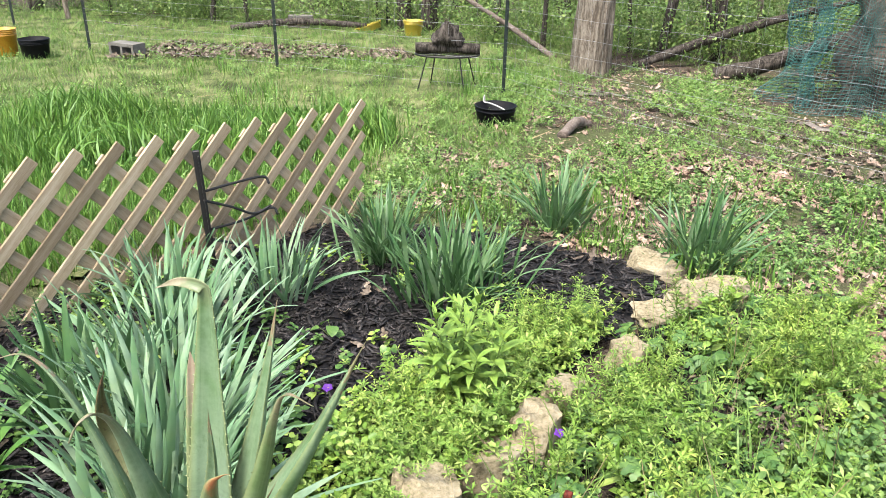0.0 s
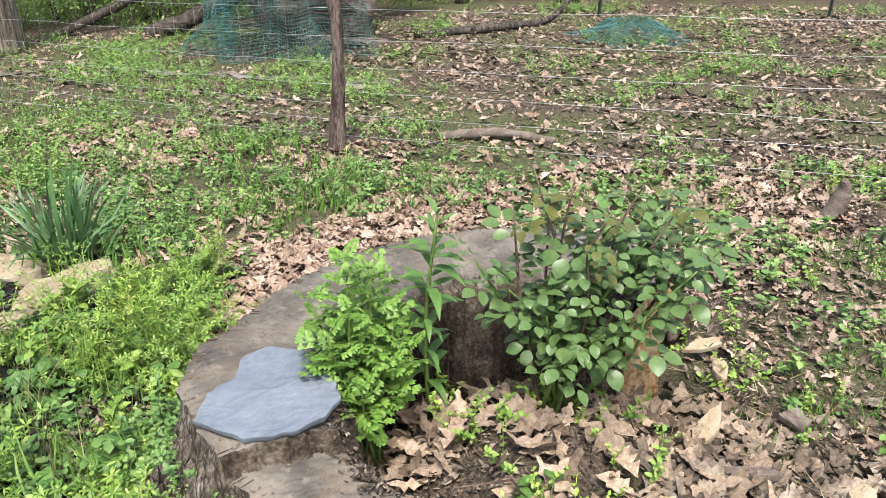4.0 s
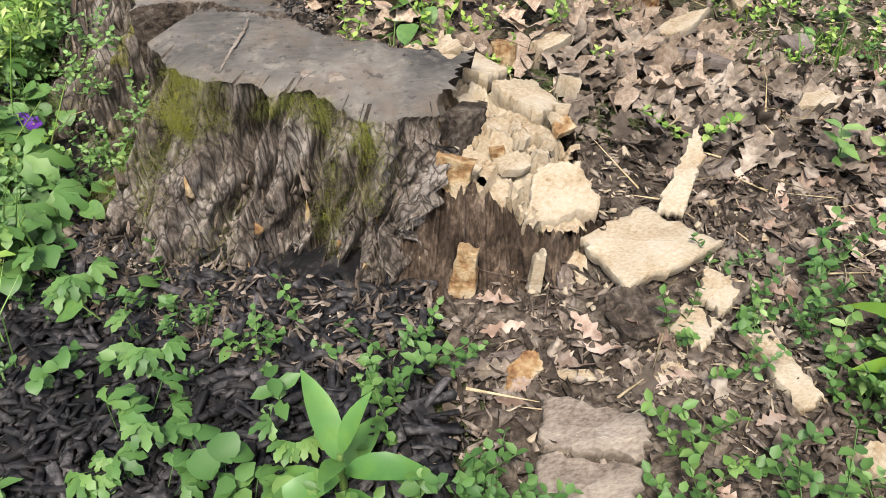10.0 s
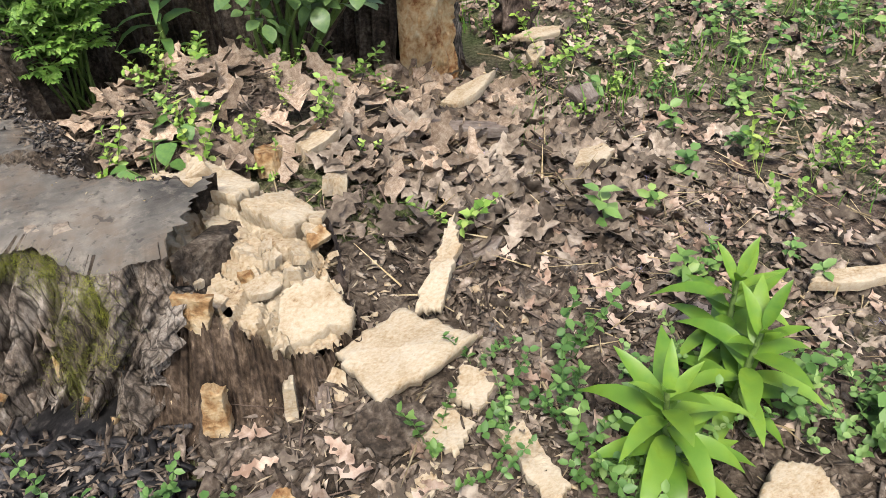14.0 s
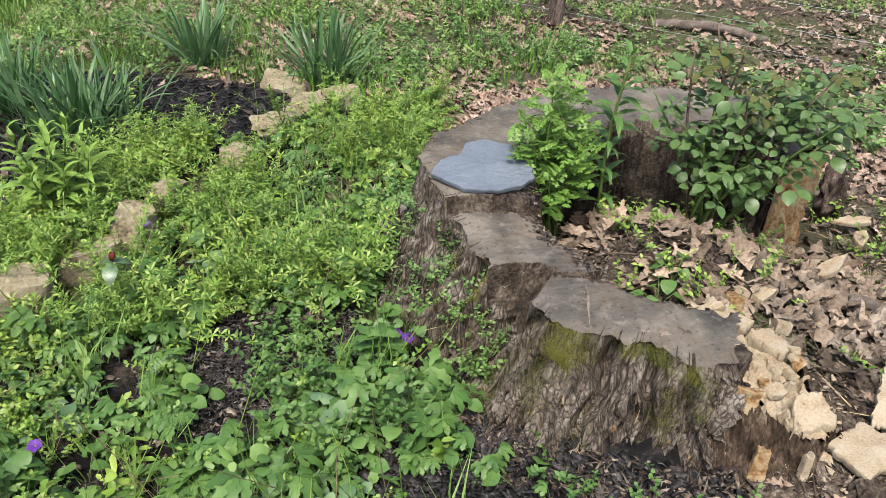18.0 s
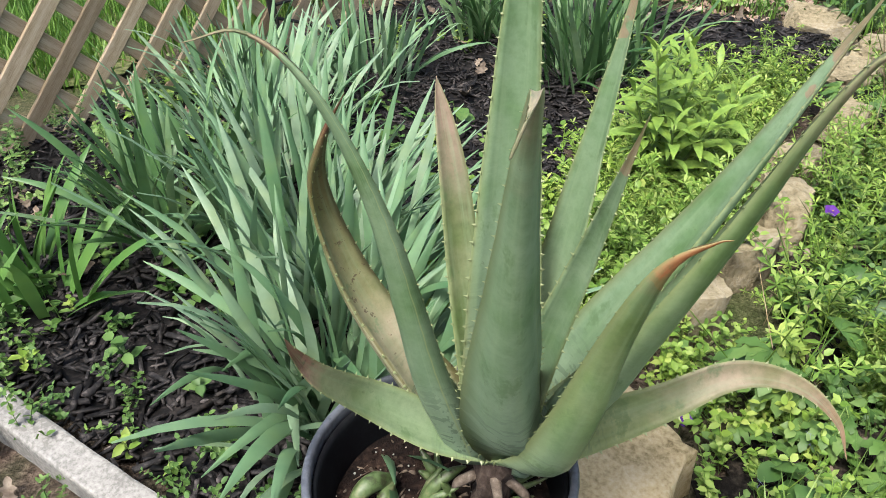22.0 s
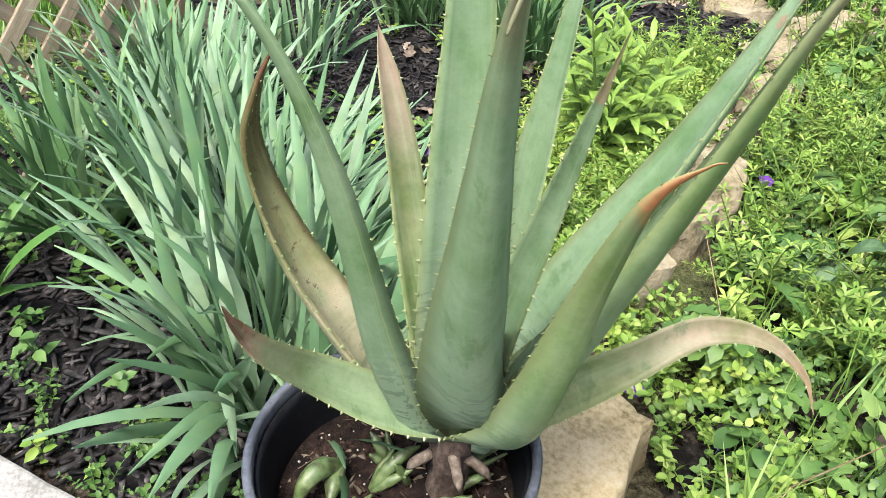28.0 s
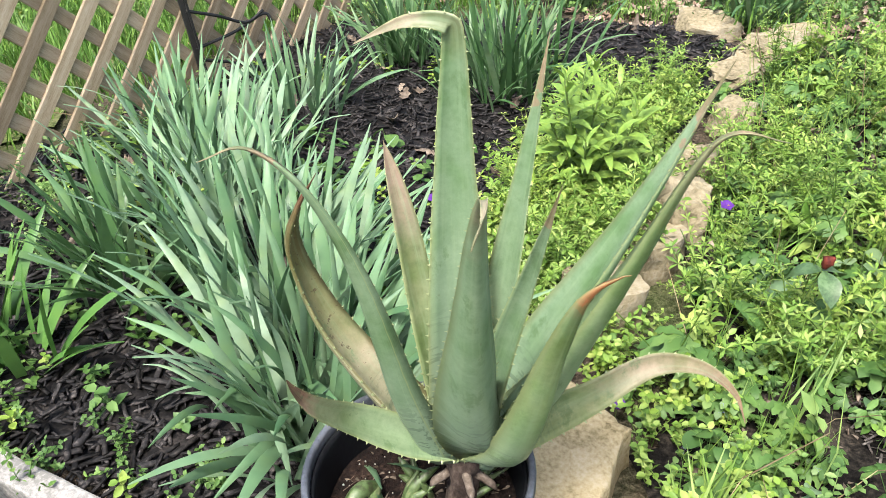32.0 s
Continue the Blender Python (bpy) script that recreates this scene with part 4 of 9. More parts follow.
flower_pot()
ROOTS = 60
ra, rr0 = rng.uniform(0, 6.28, ROOTS), 0.125 * np.sqrt(rng.uniform(0, 1, ROOTS))
RP = np.stack([POT.x + rr0 * np.cos(ra), POT.y + rr0 * np.sin(ra), np.full(ROOTS, 0.149) + rng.uniform(-0.002, 0.006, ROOTS)], -1)
rb = rng.uniform(0, 6.28, ROOTS)
RQ = RP + np.stack([np.cos(rb), np.sin(rb), rng.normal(0, 0.25, ROOTS)], -1) * rng.uniform(0.008, 0.03, (ROOTS, 1))
stuff("root_fibres", [tubes(RP, RQ, 0.0009, 0.0005)], M["twig"], "dry root fibres on the potting soil", "roots")


def aloe_leaf(parent, pts, width, material, up=None, thick=0.32, blunt=0.0, curl=0.45, teeth=True, n=30, taper=0.95):
    """Fleshy leaf along a curve: channelled above, keeled below, with toothed margins."""
    C = spline(pts, n)
    length = sum((C[i + 1] - C[i]).length for i in range(n))
    sect = 7
    run_len = [0.0]
    for i in range(n):
        run_len.append(run_len[-1] + (C[i + 1] - C[i]).length)
    rings, V, F, uv = [], [], [], []
    edges = []
    axis_p = Vector((-0.42, 1.03, 0))
    prev = None
    for i, c in enumerate(C):
        u = run_len[i] / length
        t = (C[min(i + 1, n)] - C[max(i - 1, 0)]).normalized()
        if up is not None:
            nrm = Vector(up)
        else:
            nrm = Vector((axis_p.x - c.x, axis_p.y - c.y, 0))
            nrm = nrm.normalized() * 0.8 + Vector((0, 0, 0.6))
        nrm = nrm - t * nrm.dot(t)
        if prev is not None:
            nrm = nrm.normalized() * 0.35 + (prev - t * prev.dot(t)).normalized() * 0.65
            nrm = nrm - t * nrm.dot(t)
        nrm.normalize()
        prev = nrm.copy()
        side = t.cross(nrm).normalized()
        w = width * 0.5 * ((max(0.0, 1 - u / 0.97) ** taper * 0.98 + 0.1 * (1 - u) ** 0.5) * (1 - blunt) + blunt * (1 - u ** 9) + 0.02)
        w *= 0.86 + 0.14 * math.sin(min(1, u * 3) * math.pi / 2)
        wob = 1 + 0.05 * noise.noise(c * 16)
        w *= wob
        th = w * thick * (1.55 - 0.9 * u)
        ring = []
        for j in range(sect):
            s = -1 + 2 * j / (sect - 1)
            ring.append(c + side * (w * s) + nrm * (curl * w * (s * s) - curl * w * 0.5))
        for j in range(sect - 2, 0, -1):
            s = -1 + 2 * j / (sect - 1)
            ring.append(c + side * (w * s * 0.97) + nrm * (curl * w * (s * s) - curl * w * 0.5 - th * 2 * (1 - s * s) ** 0.6))
        rings.append(ring)
        edges.append((ring[0], -side, nrm, t, w))
        edges.append((ring[sect - 1], side, nrm, t, w))
        V += ring
        uv += [(u, j / len(ring)) for j in range(len(ring))]
    m = len(rings[0])
    F = [(i * m + j, i * m + (j + 1) % m, (i + 1) * m + (j + 1) % m, (i + 1) * m + j) for i in range(n) for j in range(m)]
    V += [C[0], C[n] + (C[n] - C[n - 1]) * 0.3]
    uv += [(0, 0.5), (1, 0.5)]
    a, b = len(V) - 2, len(V) - 1
    F += [(a, (j + 1) % m, j) for j in range(m)] + [(b, n * m + j, n * m + (j + 1) % m) for j in range(m)]
    me = mesh_py("aloe_leaf", V, F, material)
    lay = me.uv_layers.new(name="along")
    for lp in me.loops:
        lay.data[lp.index].uv = uv[lp.vertex_index]
    o = part("leaf", me, parent)
    if teeth:
        TV, TF = [], []
        step = 0.020
        for e in (0, 1):
            run, nxt = 0.0, 0.02
            for i in range(1, n):
                p0, p1 = edges[2 * (i - 1) + e], edges[2 * i + e]
                seg = (p1[0] - p0[0]).length
                while nxt < run + seg and nxt < length * 0.93:
                    f = (nxt - run) / seg
                    q, sd, nr, t, w = p0[0].lerp(p1[0], f), p1[1], p1[2], p1[3], p1[4]
                    h = 0.0046 * (1 - 0.6 * nxt / length) * random.uniform(0.8, 1.15) * min(1, width / 0.06)
                    b0, b1, b2, b3 = q - t * h * 0.8, q + t * h * 0.6, q + nr * h * 0.3, q - nr * h * 0.3
                    tip = q + sd * h + t * h * 0.35 + nr * h * 0.25
                    k = len(TV)
                    TV += [b0 - sd * 0.001, b1 - sd * 0.001, b2 - sd * 0.001, b3 - sd * 0.001, tip]
                    TF += [(k, k + 2, k + 4), (k + 2, k + 1, k + 4), (k + 1, k + 3, k + 4), (k + 3, k, k + 4)]
                    nxt += step * random.uniform(0.8, 1.2)
                run += seg
        if TV:
            part("teeth", mesh_py("aloe_teeth", TV, TF, M["teeth"], False), o, None, "small pale teeth along the leaf margin")["kind"] = "stuff"
    return o


def aloe():
    c = Vector((-0.424, 1.03, 0.2))
    p = thing("aloe_plant", (0, 0, 0), "large grey-green aloe with toothed leaves and browned tips", "aloe")
    S = [
        ([(-0.412, 1.06, 0.245), (-0.405, 1.10, 0.42), (-0.395, 1.13, 0.65), (-0.388, 1.14, 0.79), (-0.395, 1.142, 0.815), (-0.44, 1.160, 0.815), (-0.495, 1.205, 0.780)], 0.100, "aloe_bend", None, {}),
        ([(-0.40, 1.06, 0.245), (-0.35, 1.11, 0.42), (-0.30, 1.145, 0.64), (-0.273, 1.16, 0.782)], 0.072, "aloe", None, {}),
        ([(-0.395, 1.035, 0.25), (-0.32, 1.045, 0.39), (-0.21, 1.04, 0.58), (-0.110, 1.034, 0.779)], 0.090, "aloe", None, {}),
        ([(-0.385, 1.03, 0.25), (-0.33, 0.975, 0.41), (-0.26, 0.915, 0.62), (-0.222, 0.88, 0.755), (-0.20, 0.86, 0.80), (-0.161, 0.838, 0.797)], 0.076, "aloe_olive", None, {}),
        ([(-0.415, 1.03, 0.262), (-0.378, 0.972, 0.318), (-0.356, 0.928, 0.42), (-0.337, 0.89, 0.55), (-0.318, 0.862, 0.642), (-0.294, 0.845, 0.674), (-0.283, 0.842, 0.678)], 0.078, "aloe_rust", None, {"blunt": 0.16}),
        ([(-0.40, 1.025, 0.245), (-0.34, 1.01, 0.285), (-0.25, 0.995, 0.345), (-0.168, 1.002, 0.379), (-0.10, 0.995, 0.366), (-0.058, 0.975, 0.33), (-0.045, 0.955, 0.29)], 0.066, "aloe_brown", (0.0, -0.75, 0.65), {}),
        ([(-0.40, 1.03, 0.262), (-0.48, 1.02, 0.288), (-0.555, 1.015, 0.348), (-0.60, 0.982, 0.42), (-0.618, 0.966, 0.47), (-0.624, 0.962, 0.495)], 0.066, "aloe_tip", (0.2, -0.6, 0.75), {"blunt": 0.2}),
        ([(-0.445, 1.05, 0.245), (-0.52, 1.10, 0.33), (-0.578, 1.14, 0.42), (-0.607, 1.155, 0.53), (-0.59, 1.13, 0.61), (-0.560, 1.097, 0.675)], 0.080, "aloe_pale", None, {}),
        ([(-0.44, 1.03, 0.25), (-0.485, 1.005, 0.41), (-0.525, 0.98, 0.62), (-0.565, 0.972, 0.735), (-0.61, 0.976, 0.782), (-0.652, 0.962, 0.782)], 0.066, "aloe", None, {}),
        ([(-0.415, 1.035, 0.285), (-0.418, 0.985, 0.375), (-0.422, 0.91, 0.55), (-0.423, 0.845, 0.735), (-0.425, 0.80, 0.808), (-0.432, 0.762, 0.822), (-0.443, 0.752, 0.800)], 0.108, "aloe_bend", None, {"thick": 0.36, "taper": 1.4}),
        ([(-0.425, 1.07, 0.225), (-0.445, 1.15, 0.38), (-0.458, 1.215, 0.52), (-0.472, 1.263, 0.614)], 0.056, "aloe_back", None, {"blunt": 0.5}),
        ([(-0.41, 1.00, 0.27), (-0.385, 0.985, 0.42), (-0.35, 0.96, 0.58), (-0.328, 0.916, 0.732)], 0.056, "aloe", (-0.5, -0.75, 0.3), {}),
        ([(-0.40, 1.01, 0.235), (-0.36, 1.005, 0.34), (-0.30, 0.985, 0.46), (-0.25, 0.97, 0.56)], 0.040, "aloe", None, {}),
        ([(-0.405, 1.03, 0.235), (-0.38, 1.05, 0.34), (-0.36, 1.06, 0.44)], 0.036, "aloe", None, {}),
    ]
    for pts, w, mt, up, kw in S:
        aloe_leaf(p, pts, w, M[mt], up, **kw)
    # woody stem
    V, F = sweep([(-0.43, 1.02, 0.125), (-0.425, 1.015, 0.18), (-0.420, 1.02, 0.245)], [0.026, 0.022, 0.026], 14, 14, 0.35, 40)
    part("stem", mesh_py("aloe_stem", V, F, M["bark"]), p, None, "brown woody stem")
    # withered leaf bases wrapped round the stem
    for k in range(7):
        a = k * 2.4
        q = Vector((math.cos(a), math.sin(a), 0))
        o = Vector((-0.424, 1.018, 0.0))
        z = 0.235 - 0.005 * k
        L = rng.uniform(0.012, 0.03)
        V, F = sweep([o + q * 0.02 + Vector((0, 0, z)), o + q * 0.043 + Vector((0, 0, z - 0.012)), o + q * (0.043 + L * 0.35) + Vector((0, 0, max(0.15, z - L)))], [0.007, 0.006, 0.0015], 8, 8, 0.3, 50)
        part("withered_leaf", mesh_py("withered_leaf", V, F, M["bark_flake"]), p, None, "dry brown shrivelled leaf base")


aloe()


def offshoots():
    """Plump broken pups lying and standing in the pot: rows of foot, tip and width."""
    rows = [((-0.553, 1.046, 0.165), (-0.605, 1.0, 0.152), 0.028, 0.02), ((-0.491, 1.061, 0.135), (-0.512, 1.085, 0.175), 0.016, 0.0), ((-0.514, 1.027, 0.14), (-0.454, 1.053, 0.178), 0.018, 0.008),
            ((-0.540, 0.985, 0.135), (-0.515, 1.008, 0.158), 0.014, 0.0), ((-0.445, 0.995, 0.14), (-0.373, 1.010, 0.170), 0.015, 0.006), ((-0.413, 1.035, 0.14), (-0.345, 1.045, 0.182), 0.014, 0.006), ((-0.425, 0.970, 0.14), (-0.388, 0.972, 0.158), 0.012, 0.002),
            ((-0.472, 1.03, 0.14), (-0.486, 1.025, 0.186), 0.013, 0.0), ((-0.47, 0.985, 0.14), (-0.49, 0.972, 0.172), 0.012, 0.0), ((-0.402, 0.985, 0.14), (-0.408, 0.965, 0.185), 0.013, 0.0), ((-0.445, 0.955, 0.14), (-0.462, 0.94, 0.170), 0.011, 0.0), ((-0.50, 0.995, 0.14), (-0.53, 0.975, 0.168), 0.012, 0.004)]
    for k, (a, e, w, arch) in enumerate(rows):
        a, e = Vector(a), Vector(e)
        o = thing("aloe_offshoot", a, "small plump green aloe offshoot in the pot's soil", "aloe", "aloe offshoots")
        dv = e - a
        up = Vector((0, 0, 1))
        pts = [Vector(), dv * 0.35 + up * (arch + 0.004), dv * 0.7 + up * (arch + 0.003), dv]
        w *= 1.45
        V, F = sweep(pts, [w * 0.26, w * 0.32, w * 0.26, w * 0.05], 14, 10, 0.12, 30)
        part("leaf", mesh_py("pup_leaf", V, F, M["aloe_pup"]), o)
        for sg in ((1,) if k % 3 == 0 else (1, -1)):
            side = Vector((-dv.y, dv.x, 0)).normalized() * sg
            V, F = sweep([Vector(), dv * 0.3 + side * w * 0.4 + up * 0.004, dv * rng.uniform(0.5, 0.85) + side * w * 0.75 + up * 0.006], [w * 0.26, w * 0.28, w * 0.07], 10, 8, 0.12, 30)
            part("leaf", mesh_py("pup_leaf", V, F, M["aloe_pup"]), o)
    for a, e, r in (((-0.478, 0.969, 0.150), (-0.419, 0.978, 0.158), 0.0065), ((-0.476, 0.935, 0.150), (-0.470, 0.977, 0.155), 0.006), ((-0.551, 0.955, 0.147), (-0.518, 0.994, 0.150), 0.002)):
        a, e = Vector(a), Vector(e)
        V, F = sweep([Vector(), (e - a) * 0.5 + Vector((0, 0.001, 0.002)), e - a], [r, r * 1.1, r * 0.9], 8, 8, 0.3, 40)
        solo("dry_stalk", mesh_py("dry_stalk", V, F, M["dead_wood"]), Matrix.Translation(a), "cut dry aloe stalk lying on the potting soil", "stalk", "cut stalks")


offshoots()


# ---------------------------------------------------------------- strap-leaved clumps
BLADES = {}


def blade_meshes(mt):
    """A few arching strap leaves, thin but folded along the middle."""
    if mt in BLADES:
        return BLADES[mt]
    out = []
    for k in range(7):
        bend = (0.25, 0.45, 0.7, 0.95, 1.25, 1.6, 2.1)[k]
        n, V, F = 8, [], []
        x = z = 0.0
        for i in range(n + 1):
            u = i / n
            w = 0.5 * (0.7 + 0.3 * math.sin(min(1, u * 2.2) * math.pi / 2)) * (1 - max(0, (u - 0.55) / 0.45) ** 2.2 * 0.93)
            a = bend * u ** 1.7
            V += [(x, -w * 0.034, z), (x - 0.006 * math.cos(a), 0, z + 0.006 * math.sin(a)), (x, w * 0.034, z)]
            x += math.sin(a) / n
            z += math.cos(a) / n
        for i in range(n):
            a = i * 3
            F += [(a, a + 1, a + 4, a + 3), (a + 1, a + 2, a + 5, a + 4)]
        out.append(mesh_py("strap_leaf", V, F, M[mt]))
    BLADES[mt] = out
    return out


def clump(x, y, h, spread_r, count, label, mt="daff", name="daffodil_clump", wide=1.0, lean=0.0, toward=180.0, group="daffodil clumps", fan=46.0):
    """Strap leaves rising from one crown, fanned and arching; the whole may lean one way."""
    p = on(x, y, -0.01)
    c = thing(name, p, label, "daffodil", group)
    ms = blade_meshes(mt)
    rng = np.random.default_rng(int(abs(x) * 1000 + abs(y) * 7000))
    for k in range(count):
        rr = rng.uniform(0, 1) ** 0.8
        b = int(min(6, max(0, rng.normal(0.4 + 2.2 * rr, 1.3))))
        s = h * rng.uniform(0.6, 1.1)
        ox, oy = rng.normal(0, spread_r * 0.5), rng.normal(0, spread_r * 0.5)
        yaw = math.degrees(math.atan2(oy, ox)) + rng.normal(0, 50)
        m = Matrix.Translation((ox, oy, 0)) @ pose(0, 0, 0, 0, 0, toward) @ pose(0, 0, 0, 0, lean * rng.uniform(0.5, 1.4), -toward) @ pose(0, 0, 0, 0, rr * fan + rng.uniform(-7, 8), yaw) @ pose(0, 0, 0, 0, 0, rng.uniform(-50, 50))
        wd = wide * rng.uniform(0.75, 1.15) * 0.45 / max(h, 0.2)
        part("leaf", ms[b], c, m @ Matrix.Diagonal((s, s * wd, s, 1)))
    return c


DAF = "clump of blue-green strap-shaped daffodil leaves in the mulch"
clump(-0.65, 1.36, 0.44, 0.14, 150, DAF, "daff", wide=1.5, lean=18, toward=155, fan=46)
clump(-0.72, 1.62, 0.45, 0.15, 125, DAF, "daff", wide=1.45, lean=8, toward=150, fan=42)
clump(-1.10, 1.97, 0.40, 0.12, 95, DAF, "daff_dark", wide=1.35, lean=8)
clump(-0.93, 2.30, 0.44, 0.16, 115, DAF, "daff", wide=1.35)
clump(-0.78, 1.92, 0.43, 0.15, 95, DAF, "daff", wide=1.35, lean=8)
clump(-1.08, 2.75, 0.40, 0.13, 70, DAF, "daff", wide=1.2)
clump(-0.70, 2.93, 0.36, 0.13, 75, DAF, "daff", wide=1.2)
clump(0.07, 2.90, 0.40, 0.19, 150, DAF, "daff_dark", wide=1.2, fan=42)
clump(-0.23, 3.32, 0.40, 0.12, 90, DAF, "daff_dark", wide=1.2, fan=34)
clump(0.64, 3.88, 0.40, 0.11, 85, "clump of daffodil leaves among the weeds", "daff_dark", wide=1.2, fan=36)
clump(1.26, 3.33, 0.41, 0.11, 100, "clump of daffodil leaves behind the edging rocks", "daff_dark", wide=1.2, fan=40)
for x, y in ((-1.42, 1.80), (-1.30, 1.70), (-1.48, 1.66)):
    clump(x, y, 0.30, 0.07, 18, "low green lily-like shoots in the mulch", "lily_dark", "lily_shoots", 1.7, group="lily shoots")


# ---------------------------------------------------------------- the old stump
SC = Vector((1.83, 0.98, 0))
ARC0, ARC1 = radians(11), radians(246)
RIM = ((11, 0.60), (14, 0.65), (18, 0.70), (24, 0.75), (35, 0.755), (60, 0.74), (90, 0.72), (126, 0.715), (140, 0.765), (151, 0.765), (163, 0.70), (171, 0.675), (175, 0.65), (182, 0.655), (188, 0.675), (193, 0.685), (197, 0.66), (203, 0.665), (206, 0.69), (209, 0.72), (212, 0.742), (217, 0.757), (222, 0.745), (232, 0.722), (239, 0.755), (246, 0.735))
HOLLOW = ((11, 0.425), (18, 0.43), (30, 0.43), (90, 0.41), (150, 0.40), (172, 0.41), (201, 0.385), (212, 0.39), (220, 0.45), (231, 0.48), (246, 0.49))


def step_up(x):
    x = min(1.0, max(0.0, x))
    return x * x * (3 - 2 * x)


def stump_r(a):
    d = math.degrees(a)
    return float(np.interp(d, *zip(*RIM))) + 0.012 * noise.noise((a * 9, 0.0, 4.0)) + 0.006 * noise.noise((a * 40, 2.0, 4.0))


LOBE = ((206, 0.68), (207, 0.62), (212, 0.567), (219, 0.545), (228, 0.55), (246, 0.55))
LEDGE = ((193, 0.71), (195, 0.63), (198, 0.57), (205, 0.52), (211, 0.44), (217, 0.38))


def stump_zone(a, r):
    """How far a place on the top belongs to the sawn front lobe and to the sawn rest; what is neither has crumbled."""
    d = math.degrees(a)
    n = 0.016 * noise.noise((a * 14, r * 20, 8)) + 0.010 * noise.noise((a * 50, r * 60, 8))
    over = r - float(np.interp(d, *zip(*LOBE))) - n
    lobe = step_up(over / 0.008 + 0.5) * step_up((d - 206 - 22 * max(0.0, r - 0.60)) / 1.0)
    ledge = step_up((float(np.interp(d, *zip(*LEDGE))) - r + n) / 0.008 + 0.5) if d > 192 else 1.0
    return lobe, ledge


def stump_top(a, v=0.0):
    """Height of the sawn top at an angle; v runs from the bark (0) to the hollow (1). The part under the slate stands a step above the ledge beside it, and so does the rounded front lobe; crumbled wood fills the bay between."""
    d = math.degrees(a)
    r = stump_r(a) * (1 - v) + stump_in(a) * v
    lobe, ledge = stump_zone(a, r)
    cut = step_up((d - 170 - 2.5 * noise.noise((v * 7, 3, 1))) / 1.4)
    plain = 0.405 - 0.05 * cut - 0.012 * v * cut
    crumble = 0.018 * noise.noise((r * 50, a * 36, 2)) + 0.010 * noise.noise((r * 150, a * 100, 2))
    bay = 0.338 - 1.0 * max(0.0, r - 0.60) * (1 - step_up((d - 206) / 4)) + crumble
    low = plain * ledge + bay * (1 - ledge)
    return low + (0.402 - 0.01 * v - low) * lobe


def stump_in(a):
    return float(np.interp(math.degrees(a), *zip(*HOLLOW))) + 0.03 * noise.noise((a * 6, 2, 0)) + 0.022 * noise.noise((a * 26, 5, 0))


def wear(a):
    """How far the rim of the sawn top has broken away."""
    return 0.003 + 0.022 * abs(noise.noise((a * 24, 0, 7))) + 0.008 * abs(noise.noise((a * 90, 0, 7)))


